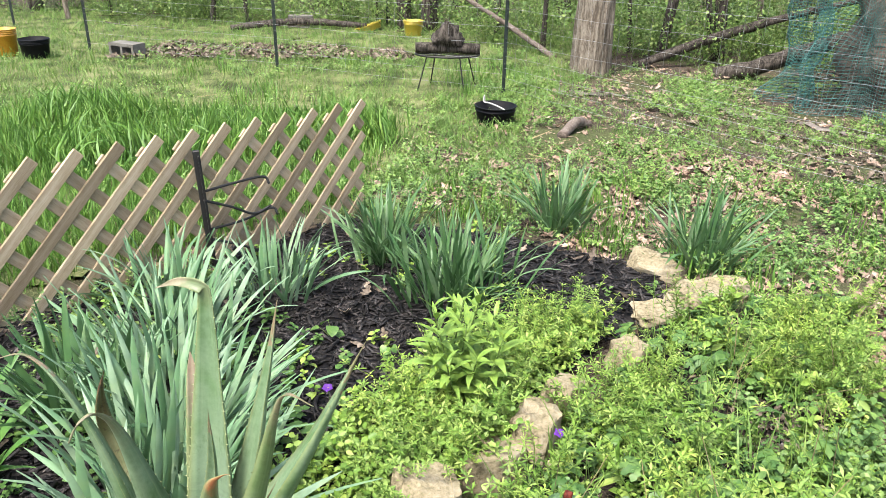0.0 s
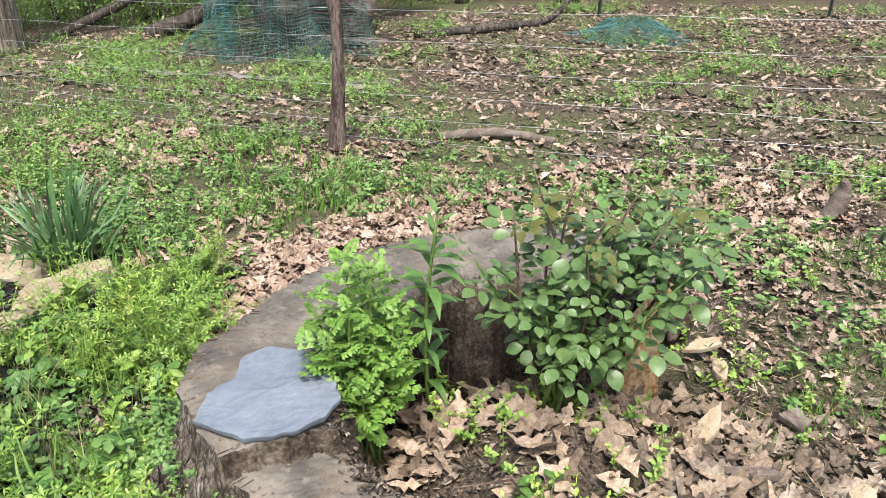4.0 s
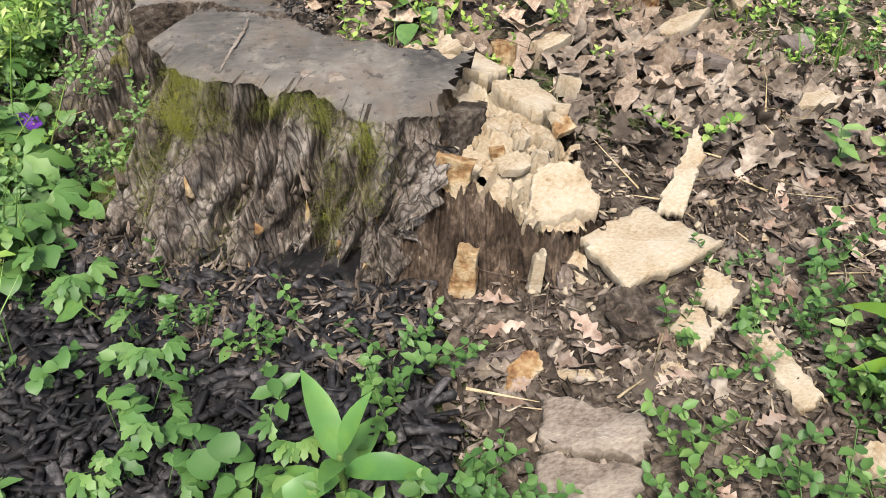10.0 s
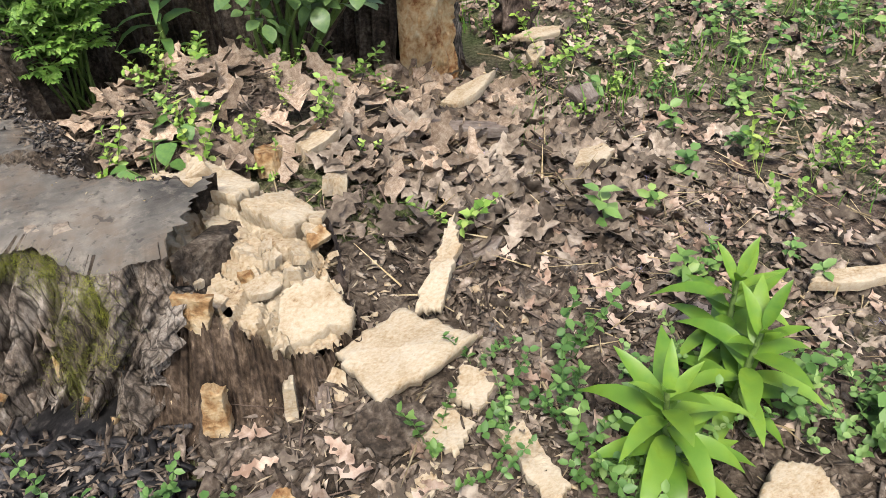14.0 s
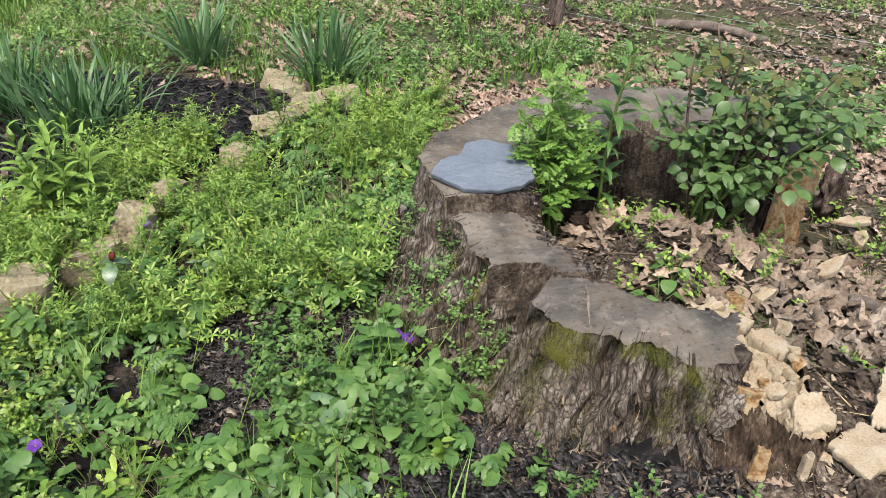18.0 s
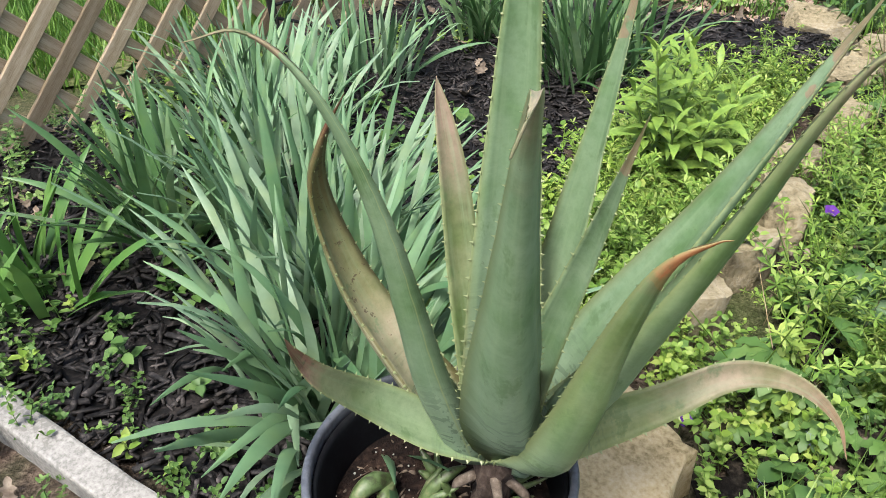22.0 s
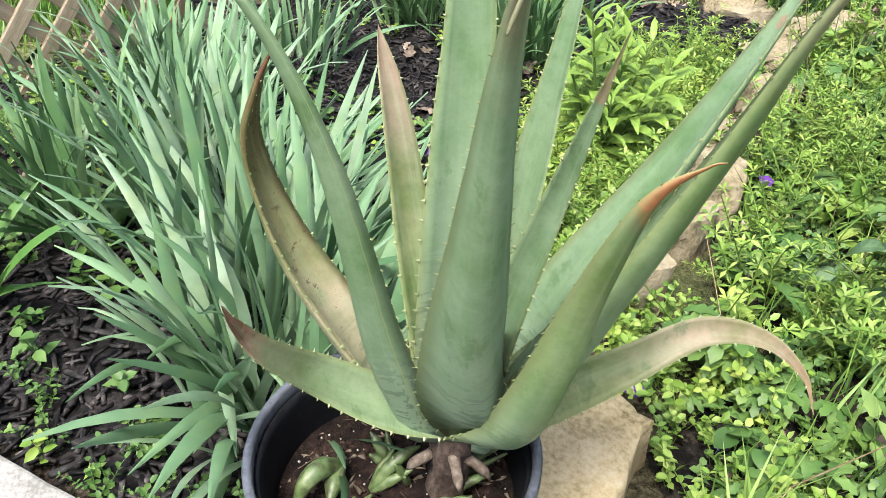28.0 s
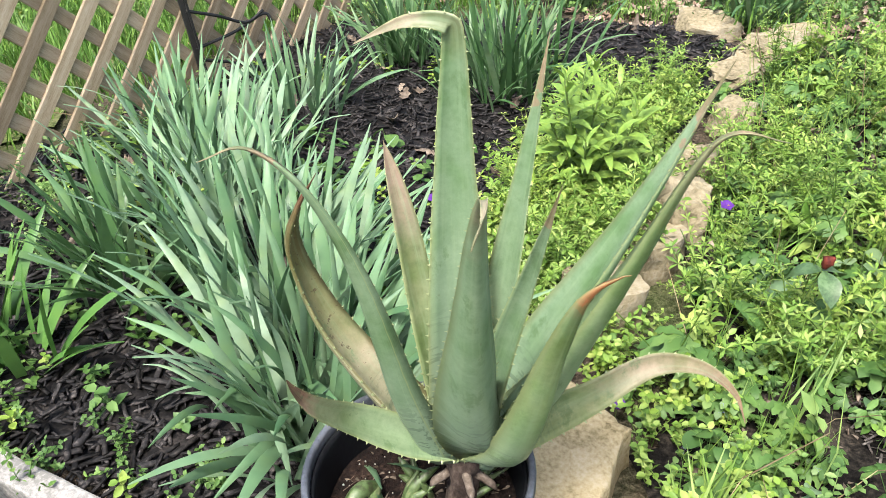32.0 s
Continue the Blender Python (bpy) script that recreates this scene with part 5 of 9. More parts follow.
def tree_stump():
    s = thing("tree_stump", on(SC.x, SC.y), "wide old hollow tree stump, weathered grey with mossy bark", "tree stump")
    inv = s.matrix_world.inverted()
    n, nz = 1400, 56
    A = ARC0 + (ARC1 - ARC0) * np.arange(n + 1) / n
    T = np.arange(nz + 1) / nz
    # long wandering cracks: place, width and depth of each
    groove = np.zeros((n + 1, nz + 1))
    r = np.random.default_rng(21)
    for k in range(110):
        ac, wd, dp = r.uniform(ARC0, ARC1), r.uniform(0.006, 0.022), r.uniform(0.015, 0.06)
        lo, hi = r.uniform(-0.4, 0.5), r.uniform(0.6, 1.4)
        line = ac + 0.02 * np.sin(T * r.uniform(3, 9) + r.uniform(0, 6)) + 0.007 * np.sin(T * r.uniform(14, 30) + k)
        fade = np.clip((T - lo) * 5, 0, 1) * np.clip((hi - T) * 5, 0, 1)
        groove = np.maximum(groove, dp * fade[None, :] * np.clip(1.25 - np.abs(A[:, None] - line[None, :]) / wd, 0, 1) ** 0.6)
    # wide clefts that part the trunk into ridges
    for deg, wd, dp in ((182, 1.0, 0.05), (188, 1.3, 0.07), (194, 1.0, 0.06), (199.5, 1.6, 0.09), (205, 1.1, 0.05), (211, 1.4, 0.06), (216, 0.9, 0.05), (224.5, 1.5, 0.10), (229, 0.8, 0.06), (233, 1.2, 0.09), (238, 1.0, 0.07), (242, 0.9, 0.06)):
        line = radians(deg) + 0.02 * np.sin(T * 4 + deg) + 0.008 * np.sin(T * 17 + deg)
        groove = np.maximum(groove, dp * np.clip(1.3 - np.abs(A[:, None] - line[None, :]) / radians(wd), 0, 1) ** 0.8 * np.ones(nz + 1)[None, :])
    # short cross breaks that split the ridges into plates
    for k in range(260):
        ac, tc = r.uniform(ARC0, ARC1), r.uniform(0.05, 0.95)
        slope = r.uniform(-2.5, 2.5)
        dist = np.abs(T[None, :] - tc - slope * (A[:, None] - ac))
        groove = np.maximum(groove, r.uniform(0.008, 0.026) * np.clip(1.2 - dist / r.uniform(0.012, 0.035), 0, 1) * np.clip(1.5 - np.abs(A[:, None] - ac) / r.uniform(0.015, 0.05), 0, 1))
    V = []
    for i in range(n + 1):
        a = A[i]
        top, r0 = stump_top(a) - wear(a), stump_r(a)
        g0 = float(H(SC.x + r0 * 1.1 * math.cos(a), SC.y + r0 * 1.1 * math.sin(a)))
        q = Vector((math.cos(a), math.sin(a), 0))
        flare = (0.05 + 0.17 * step_up((math.degrees(a) - 140) / 22)) * (1.0 + 0.35 * noise.noise((a * 3.5, 0.0, 9.0)) + 0.25 * noise.noise((a * 11, 0.0, 9.0)))
        crack = -0.07 * math.exp(-(((a - radians(206)) / 0.018) ** 2)) - 0.06 * math.exp(-(((a - radians(191)) / 0.03) ** 2))
        for j in range(nz + 1):
            v = T[j]
            z = g0 - 0.06 + (top - g0 + 0.06) * v
            b = a + max(0.0, (i / n - 0.965) / 0.035) * (0.05 * noise.noise((z * 16, 0, 3)) + 0.03 * noise.noise((z * 60, 0, 4)))
            q = Vector((math.cos(b), math.sin(b), 0))
            lump = 0.042 * noise.noise((a * 7, z * 4, 1.0)) + 0.012 * noise.noise((a * 26, z * 14, 9.0)) - 0.020 * abs(noise.noise((a * 45, z * 5, 5.0))) - 0.010 * abs(noise.noise((a * 120, z * 13, 2.0))) + 0.004 * noise.noise((a * 210, z * 60, 6.0))
            V.append(q * (r0 - 0.005 + flare * (1 - v) ** 1.15 + (lump - groove[i, j]) * (1 - 0.92 * v ** 7) + crack) + Vector((SC.x, SC.y, z)))
    F = [(i * (nz + 1) + j, (i + 1) * (nz + 1) + j, (i + 1) * (nz + 1) + j + 1, i * (nz + 1) + j + 1) for i in range(n) for j in range(nz)]
    outer = [V[i * (nz + 1) + nz].copy() for i in range(n + 1)]
    bark_grid = np.array([v[:] for v in V]).reshape(n + 1, nz + 1, 3)
    part("bark", mesh_py("stump_bark", [inv @ v for v in V], F, M["bark_moss"]), s, None, "deeply furrowed grey-brown bark with moss")
    # sawn top, slightly dished and cracked
    nr, V = 40, []
    for i in range(n + 1):
        a0 = ARC0 + (ARC1 - ARC0) * i / n
        ri = stump_in(a0)
        for j in range(nr + 1):
            v = j / nr
            a = a0 + max(0.0, (i / n - 0.965) / 0.035) * (0.055 * noise.noise((v * 6, 0, 1)) + 0.03 * noise.noise((v * 19, 0, 2)) + 0.09 * v)
            ro = stump_r(a) - 0.035
            k = ro + (ri - ro) * (j - 1) / (nr - 1)
            p = Vector((SC.x + k * math.cos(a), SC.y + k * math.sin(a), stump_top(a, (j - 1) / (nr - 1)) - 0.004)) if j else outer[i].copy()
            if 0 < j:
                p.z -= 0.35 * wear(a) * max(0.0, 1 - j / 5)
                p.z += noise.noise(p * 7) * 0.006 + noise.noise(p * 30) * 0.003 + noise.noise(p * 85) * 0.0022 - 0.05 * v ** 6 + (0.008 * noise.noise(p * 60) + 0.014 * noise.noise(p * 22)) * v ** 3 + 0.004
            V.append(p)
    F = [(i * (nr + 1) + j, (i + 1) * (nr + 1) + j, (i + 1) * (nr + 1) + j + 1, i * (nr + 1) + j + 1) for i in range(n) for j in range(nr)]
    inner = [V[i * (nr + 1) + nr].copy() for i in range(n + 1)]
    me = mesh_py("stump_top", [inv @ v for v in V], F, M["cut"], True)
    me.materials.append(M["rot_soil"])
    for k, f in enumerate(me.polygons):
        a, t = ARC0 + (ARC1 - ARC0) * (k // nr + 0.5) / n, (k % nr - 0.5) / (nr - 1)
        ri, ro = stump_in(a), stump_r(a) - 0.035
        zone = stump_zone(a, ro + (ri - ro) * t)
        if max(zone) < 0.5 or abs(f.normal.z) < 0.75 or (t > 0.86 and noise.noise((a * 30, t * 8, 0)) > -0.1):
            f.material_index = 1
    me.set_sharp_from_angle(angle=radians(40))
    part("sawn_top", me, s, None, "grey weathered sawn wood")
    nz, V = 6, []
    for i in range(n + 1):
        a = ARC0 + (ARC1 - ARC0) * i / n
        for j in range(nz + 1):
            v = j / nz
            p = inner[i].copy()
            p.z = p.z + (float(H(p.x, p.y)) - 0.04 - p.z) * v
            p += Vector((math.cos(a), math.sin(a), 0)) * (noise.noise((a * 22, p.z * 3, 2)) * 0.02 * (v > 0) - 0.03 * v)
            V.append(p)
    F = [(i * (nz + 1) + j, (i + 1) * (nz + 1) + j, (i + 1) * (nz + 1) + j + 1, i * (nz + 1) + j + 1) for i in range(n) for j in range(nz)]
    # The shade inside the hollow is put into this wall's dark colour.
    part("inner_wall", mesh_py("stump_inner", [inv @ v for v in V], F, M["rot_soil"]), s, None, "crumbling inside wall coloured dark for the shade in the hollow")
    # pale dusty split running in from the rim of the front lobe
    V, F, C = [], [], spline([(1.352, 0.645, 0), (1.335, 0.60, 0), (1.312, 0.555, 0), (1.287, 0.50, 0)], 40)
    for k, c in enumerate(C):
        w = 0.0028 * math.sin(math.pi * (k + 0.5) / 41) ** 0.5 * (1 + 0.8 * noise.noise((k * 0.4, 0, 3)))
        for e in (-w, w):
            q = Vector((c.x + e + 0.002 * noise.noise((k * 0.9, e * 90, 0)), c.y, 0.3985))
            V.append(inv @ (q + Vector((0, 0, noise.noise(q * 7) * 0.006 + noise.noise(q * 30) * 0.002 + 0.0035))))
        if k:
            F.append((2 * k - 2, 2 * k - 1, 2 * k + 1, 2 * k))
    part("split", mesh_py("stump_split", V, F, M["rot_grey"]), s, None, "pale dusty split in the sawn top")
    # broken end faces
    for k, a in ((0, ARC0), (n, ARC1)):
        V, F, q = [], [], 44
        o, i2 = outer[k], inner[k]
        for i in range(q + 1):
            for j in range(q + 1):
                b = o.lerp(i2, i / q)
                z1 = b.z
                z0 = float(H(b.x, b.y)) - 0.05
                t = Vector((-math.sin(a), math.cos(a), 0)) * (1 if k else -1)
                z = z1 + (z0 - z1) * j / q
                d = noise.noise((b.x * 14, b.y * 14, z * 5)) * 0.035 + 0.02 * j / q + 0.01 + abs(noise.noise((b.x * 60, b.y * 60, z * 22))) * 0.02 + noise.noise((b.x * 150, b.y * 150, z * 90)) * 0.005
                V.append(inv @ (Vector((b.x, b.y, z)) + t * (d if 0 < i < q and j else 0.0)))
        F = [(i * (q + 1) + j, (i + 1) * (q + 1) + j, (i + 1) * (q + 1) + j + 1, i * (q + 1) + j + 1) for i in range(q) for j in range(q)]
        part("broken_face", mesh_py("stump_break", V, F, M["rot_soil"] if k else M["rot_orange"]), s, None, "dark splintered rotten wood" if k else "bright orange-tan crumbling rotten wood")
    return bark_grid


HEART = [(1.535, 0.54), (1.505, 0.40), (1.545, 0.31), (1.595, 0.205), (1.66, 0.17), (1.73, 0.21), (1.74, 0.31), (1.77, 0.40), (1.72, 0.48), (1.64, 0.55)]


def heart_z(x, y):
    return 0.272 + 0.24 * (y - 0.2) - 0.12 * (x - 1.62)


def rotten_heart():
    """Crumbling pale wood at the stump's broken end: stepped splinters over a dark wall."""
    s = bpy.data.objects["tree_stump"]
    inv = s.matrix_world.inverted()
    st = 0.0042
    X, Y = np.meshgrid(np.arange(1.49, 1.79, st), np.arange(0.15, 0.57, st))
    ok = inside(HEART, (X + 0.01 * np.sin(Y * 130) + 0.006 * np.sin(X * 210)).ravel(), (Y + 0.008 * np.sin(X * 150)).ravel()).reshape(X.shape)
    V = []
    for x, y in zip(X.ravel(), Y.ravel()):
        z = heart_z(x, y)
        u, v = (x * 0.5 - y * 0.87) * 0.55, x * 0.87 + y * 0.5
        for sc, am in ((9, 0.020), (22, 0.008), (60, 0.002)):
            d, p = noise.voronoi((u * sc * 1.4, v * sc, sc))
            h = math.sin(p[0].x * 91.7 + p[0].y * 57.3)
            z += am * h + am * 0.9 * ((u * sc * 1.4 - p[0].x) * math.cos(h * 40) + (v * sc - p[0].y) * math.sin(h * 40))
            if d[1] - d[0] < 0.07:
                z -= am * 0.7
        V.append(inv @ Vector((x, y, z + noise.noise((x * 120, y * 120, 0)) * 0.002)))
    i = np.arange(X.size).reshape(X.shape)
    q = ok[:-1, :-1] & ok[1:, :-1] & ok[:-1, 1:] & ok[1:, 1:]
    F = np.stack([i[:-1, :-1][q], i[:-1, 1:][q], i[1:, 1:][q], i[1:, :-1][q]], -1).tolist()
    me = mesh_py("rotten_heart", V, F, M["rot"], True)
    me.set_sharp_from_angle(angle=radians(30))
    part("rotten_heart", me, s, None, "pale cream crumbling rotten heartwood")
    # dark wall under it
    V, F, per, nz = [], [], 26, 14
    for k in range(len(HEART)):
        a, e = Vector(HEART[k]), Vector(HEART[(k + 1) % len(HEART)])
        for t in range(per):
            p = a.lerp(e, t / per)
            p = Vector((1.64, 0.36)) + (p - Vector((1.64, 0.36))) * 0.97
            for j in range(nz + 1):
                w = j / nz
                g0 = float(H(p.x, p.y)) - 0.03
                z = heart_z(p.x, p.y) - 0.012 + (g0 - heart_z(p.x, p.y)) * w
                out = (p - Vector((1.64, 0.36))).normalized()
                o = 0.02 * w + 0.022 * min(1.0, abs(noise.noise((p.x * 22, p.y * 22, z * 4))) / 0.3) - 0.012 + 0.008 * noise.noise((p.x * 80, p.y * 80, z * 30))
                V.append(inv @ Vector((p.x + out.x * o, p.y + out.y * o, z)))
    n = len(HEART) * per
    F = [(i * (nz + 1) + j, ((i + 1) % n) * (nz + 1) + j, ((i + 1) % n) * (nz + 1) + j + 1, i * (nz + 1) + j + 1) for i in range(n) for j in range(nz)]
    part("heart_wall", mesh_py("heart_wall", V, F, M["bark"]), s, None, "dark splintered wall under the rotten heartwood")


def rotten_wall():
    """Dark splintered face that runs on from the torn bark, under the pale heartwood."""
    s = bpy.data.objects["tree_stump"]
    inv = s.matrix_world.inverted()
    top = spline([(1.505, 0.345, 0.375), (1.535, 0.305, 0.36), (1.560, 0.268, 0.322), (1.60, 0.213, 0.288), (1.66, 0.178, 0.276), (1.735, 0.195, 0.27)], 150)
    foot = spline([(1.395, 0.150, 0), (1.44, 0.112, 0), (1.50, 0.095, 0), (1.57, 0.097, 0), (1.65, 0.122, 0), (1.745, 0.165, 0)], 150)
    V, nz = [], 40
    for i, (a, b) in enumerate(zip(top, foot)):
        b = Vector((b.x, b.y, float(H(b.x, b.y)) - 0.02))
        out = Vector((b.x - a.x, b.y - a.y, 0)).normalized()
        rag = 0.016 * noise.noise((i * 0.11, 0, 3)) + 0.01 * noise.noise((i * 0.5, 0, 5))
        for j in range(nz + 1):
            v = j / nz
            p = a.lerp(b, v ** 1.5)
            p.z = a.z + rag + (b.z - a.z - rag) * v
            d = 0.026 * noise.noise((i * 0.13, p.z * 12, 1)) - 0.030 * abs(noise.noise((i * 0.33, p.z * 7, 6))) + 0.008 + 0.006 * noise.noise((i * 0.9, p.z * 60, 4))
            V.append(inv @ (p + out * d))
    F = [(i * (nz + 1) + j, i * (nz + 1) + j + 1, (i + 1) * (nz + 1) + j + 1, (i + 1) * (nz + 1) + j) for i in range(150) for j in range(nz)]
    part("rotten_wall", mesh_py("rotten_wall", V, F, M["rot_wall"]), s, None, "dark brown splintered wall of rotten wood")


def stub():
    """Upright broken splinter of bark standing beside the stump's end."""
    b0 = on(2.75, 1.27, -0.03)
    V, F = sweep([(0, 0, 0), (-0.01, 0.0, 0.12), (-0.03, 0.01, 0.27)], [0.075, 0.058, 0.03], 30, 30, 0.9, 24)
    V = [Vector((v[0], v[1] * 0.55, v[2])) for v in V]
    solo("bark_stub", mesh_py("bark_stub", V, F, M["bark"]), Matrix.Translation(b0), "dark splintered stub of bark beside the stump", "tree stump")


stub()
BARK = tree_stump()
rotten_heart()
rotten_wall()


def moss_patch(deg, z, spread_a, spread_z, n, seed):
    """Moss tips growing on the bark round a place on the stump's side."""
    r = np.random.default_rng(seed)
    bark = BARK
    cols, rows = bark.shape[:2]
    ci = (radians(deg) - ARC0) / (ARC1 - ARC0) * (cols - 1)
    i = np.clip(np.round(ci + r.normal(0, spread_a / (ARC1 - ARC0) * cols, n)), 1, cols - 2).astype(int)
    v = np.clip(r.normal(z, spread_z, n), 0.02, 0.99) * (rows - 1)
    j = np.clip(v.astype(int), 0, rows - 2)
    f = (v - j)[:, None]
    P = bark[i, j] * (1 - f) + bark[i, j + 1] * f + r.normal(0, 0.002, (n, 3))
    out = P - np.array([SC.x, SC.y, 0])
    yaw = np.arctan2(out[:, 1], out[:, 0]) + r.normal(0, 0.5, n)
    P = P + np.stack([np.cos(yaw), np.sin(yaw), np.zeros(n)], -1) * ((0.35 + 0.65 * r.random((n, 1))) * 0.05 * np.exp(-(((v / (rows - 1)) - z) / spread_z) ** 2)[:, None])
    P += r.normal(0, 0.003, (n, 3))
    return spread(leaf_t(0.0065, 0.0038, 1, 0.2, 0.1), P, rot(r.uniform(0, 6.28, n), r.uniform(-1.5, 0.6, n), r.uniform(-1, 1, n)), r.uniform(0.6, 1.4, n))


MP = [moss_patch(*q) for q in ((219, 0.88, 0.035, 0.09, 9500, 1), (216, 0.62, 0.03, 0.14, 4200, 2), (208, 0.45, 0.035, 0.2, 5200, 3), (203, 0.25, 0.04, 0.15, 3600, 13), (230, 0.97, 0.025, 0.025, 1500, 4), (234, 0.95, 0.015, 0.03, 1500, 5), (239, 0.94, 0.015, 0.04, 1800, 12), (236, 0.6, 0.010, 0.2, 2200, 6),
                               (240, 0.8, 0.012, 0.08, 1200, 7), (199, 0.5, 0.04, 0.25, 2600, 8), (192, 0.6, 0.04, 0.2, 1800, 9), (224, 0.35, 0.03, 0.12, 1500, 10), (185, 0.5, 0.05, 0.25, 1500, 11))]
stuff("moss", MP, M["moss"], "yellow-green moss growing on the stump's bark", "moss")


def slab_mesh(sx, sy, sz, seed, jag=0.18, lift=0.0, corners=7, rnd=0.0, per=7):
    """Broken plate: an angular outline with splintered edges, thickness and a fibrous top."""
    r = random.Random(seed)
    ang = sorted(2 * math.pi * (k + r.uniform(-0.3, 0.3)) / corners for k in range(corners))
    ang = [a + math.pi / 4 for a in ang]
    big = 1.34 if corners < 6 else 1.1
    pts = [Vector((math.cos(a) * sx / 2 * big * (1 + jag * r.uniform(-0.8, 0.4)), math.sin(a) * sy / 2 * big * (1 + jag * r.uniform(-0.8, 0.4)), 0)) for a in ang]
    out = []
    for k in range(corners):
        a, b = pts[k], pts[(k + 1) % corners]
        for e in range(per):
            p = a.lerp(b, e / per)
            if rnd:
                q = Vector((math.cos(math.atan2(p.y / sy, p.x / sx)) * sx / 2, math.sin(math.atan2(p.y / sy, p.x / sx)) * sy / 2, 0))
                p = p.lerp(q, rnd)
            p *= 1 + jag * 0.22 * noise.noise(p * 90 + Vector((seed, 0, 0))) + jag * 0.12 * r.uniform(-1, 1)
            out.append(p)
    n, rings = len(out), (0.12, 0.3, 0.5, 0.7, 0.86, 0.96, 1.0)
    V = [(0, 0, sz / 2)]
    for q in rings:
        for p in out:
            x, y = p.x * q, p.y * q
            z = sz / 2 + noise.noise((x * 40 + seed, y * 150, 1)) * sz * 0.07 + noise.noise((x * 14, y * 14, seed)) * sz * 0.25 + lift * sz * 4 * (x / sx) ** 2
            V.append((x, y, z - (sz * 0.1 if q == 1.0 else 0)))
    m = len(rings)
    for row, (k, zz) in enumerate(((1.01, 0.45), (0.97, 1.0))):
        for i, p in enumerate(out):
            f = k * (1 + 0.05 * noise.noise(p * 130 + Vector((seed, row, 0))))
            V.append((p.x * f, p.y * f, V[1 + (m - 1) * n + i][2] - sz * zz))
    V.append((0, 0, -sz / 2))
    F = [(0, 1 + k, 1 + (k + 1) % n) for k in range(n)]
    for i in range(m + 1):
        a, b = 1 + i * n, 1 + (i + 1) * n
        F += [(a + k, b + k, b + (k + 1) % n, a + (k + 1) % n) for k in range(n)]
    a = 1 + (m + 1) * n
    F += [(a + k, len(V) - 1, a + (k + 1) % n) for k in range(n)]
    return V, F


def slab(name, x, y, z, sx, sy, sz, yaw, tx, ty, seed, mt, label, cat, jag=0.18, lift=0.0, group="", corners=7, rnd=0.0):
    V, F = slab_mesh(sx, sy, sz, seed, jag, lift, corners, rnd)
    me = mesh_py(name, V, F, M[mt], True)
    me.set_sharp_from_angle(angle=radians(32))
    return solo(name, me, Matrix.Translation((x, y, z)) @ pose(0, 0, 0, 0, 0, yaw) @ pose(0, 0, 0, tx, ty, 0), label, cat, group)


plate("slate", [(1.156, 1.202, 0.424), (1.208, 1.273, 0.424), (1.277, 1.290, 0.424), (1.313, 1.352, 0.424), (1.385, 1.360, 0.424), (1.439, 1.306, 0.424), (1.449, 1.19, 0.424), (1.427, 1.10, 0.424), (1.373, 1.066, 0.424), (1.303, 1.062, 0.424), (1.216, 1.097, 0.424)],
      0.013, 4, "slate", "blue-grey flat heart-shaped slate lying on the stump's edge", "slate", jag=0.005, rough=0.0012, per=5, taper=0.985)
CH = "piece of pale dry rotten wood broken off the stump"
GRP = "wood pieces round the stump"
for k, (cs, th, mt) in enumerate((
        ([(1.68, 0.175, 0.262), (1.69, 0.071, 0.272), (1.852, 0.099, 0.262), (1.795, 0.20, 0.268)], 0.020, "rot"),
        ([(1.806, 0.188, 0.264), (1.836, 0.170, 0.264), (1.912, 0.243, 0.285), (1.942, 0.30, 0.305), (1.892, 0.262, 0.288)], 0.014, "rot"),
        ([(1.605, 0.20, 0.282), (1.722, 0.198, 0.288), (1.712, 0.255, 0.318), (1.650, 0.257, 0.33)], 0.035, "rot"),
        ([(1.585, 0.53, 0.362), (1.655, 0.445, 0.36), (1.70, 0.47, 0.342), (1.65, 0.565, 0.352)], 0.03, "rot"),
        ([(1.66, 0.435, 0.352), (1.70, 0.365, 0.33), (1.76, 0.395, 0.312), (1.742, 0.46, 0.325)], 0.035, "rot"),
        ([(1.471, -0.13, 0.226), (1.546, -0.176, 0.228), (1.601, -0.139, 0.236), (1.498, -0.078, 0.232)], 0.03, "rot_grey"),
        ([(1.505, -0.07, 0.226), (1.60, -0.125, 0.234), (1.632, -0.085, 0.236), (1.54, -0.012, 0.23)], 0.03, "rot_grey"),
        ([(1.712, 0.03, 0.242), (1.738, -0.028, 0.238), (1.785, 0.0, 0.242), (1.762, 0.04, 0.246)], 0.010, "rot"),
        ([(1.775, 0.045, 0.245), (1.80, 0.01, 0.243), (1.85, 0.045, 0.245), (1.82, 0.08, 0.248)], 0.010, "rot"),
        ([(1.80, -0.02, 0.242), (1.80, -0.135, 0.236), (1.832, -0.13, 0.236), (1.838, -0.03, 0.243)], 0.016, "rot"),
        ([(1.962, -0.268, 0.220), (2.022, -0.352, 0.216), (2.085, -0.325, 0.218), (2.109, -0.262, 0.222), (2.076, -0.225, 0.226)], 0.03, "rot"),
        ([(1.665, -0.03, 0.230), (1.67, -0.055, 0.228), (1.715, -0.05, 0.23), (1.70, -0.022, 0.232)], 0.010, "rot"))):
    plate("wood_chunk", cs, th, k + 3, mt, CH if mt == "rot" else "piece of grey weathered wood on the soil", "wood", GRP, jag=0.007, rough=0.0022, per=13)
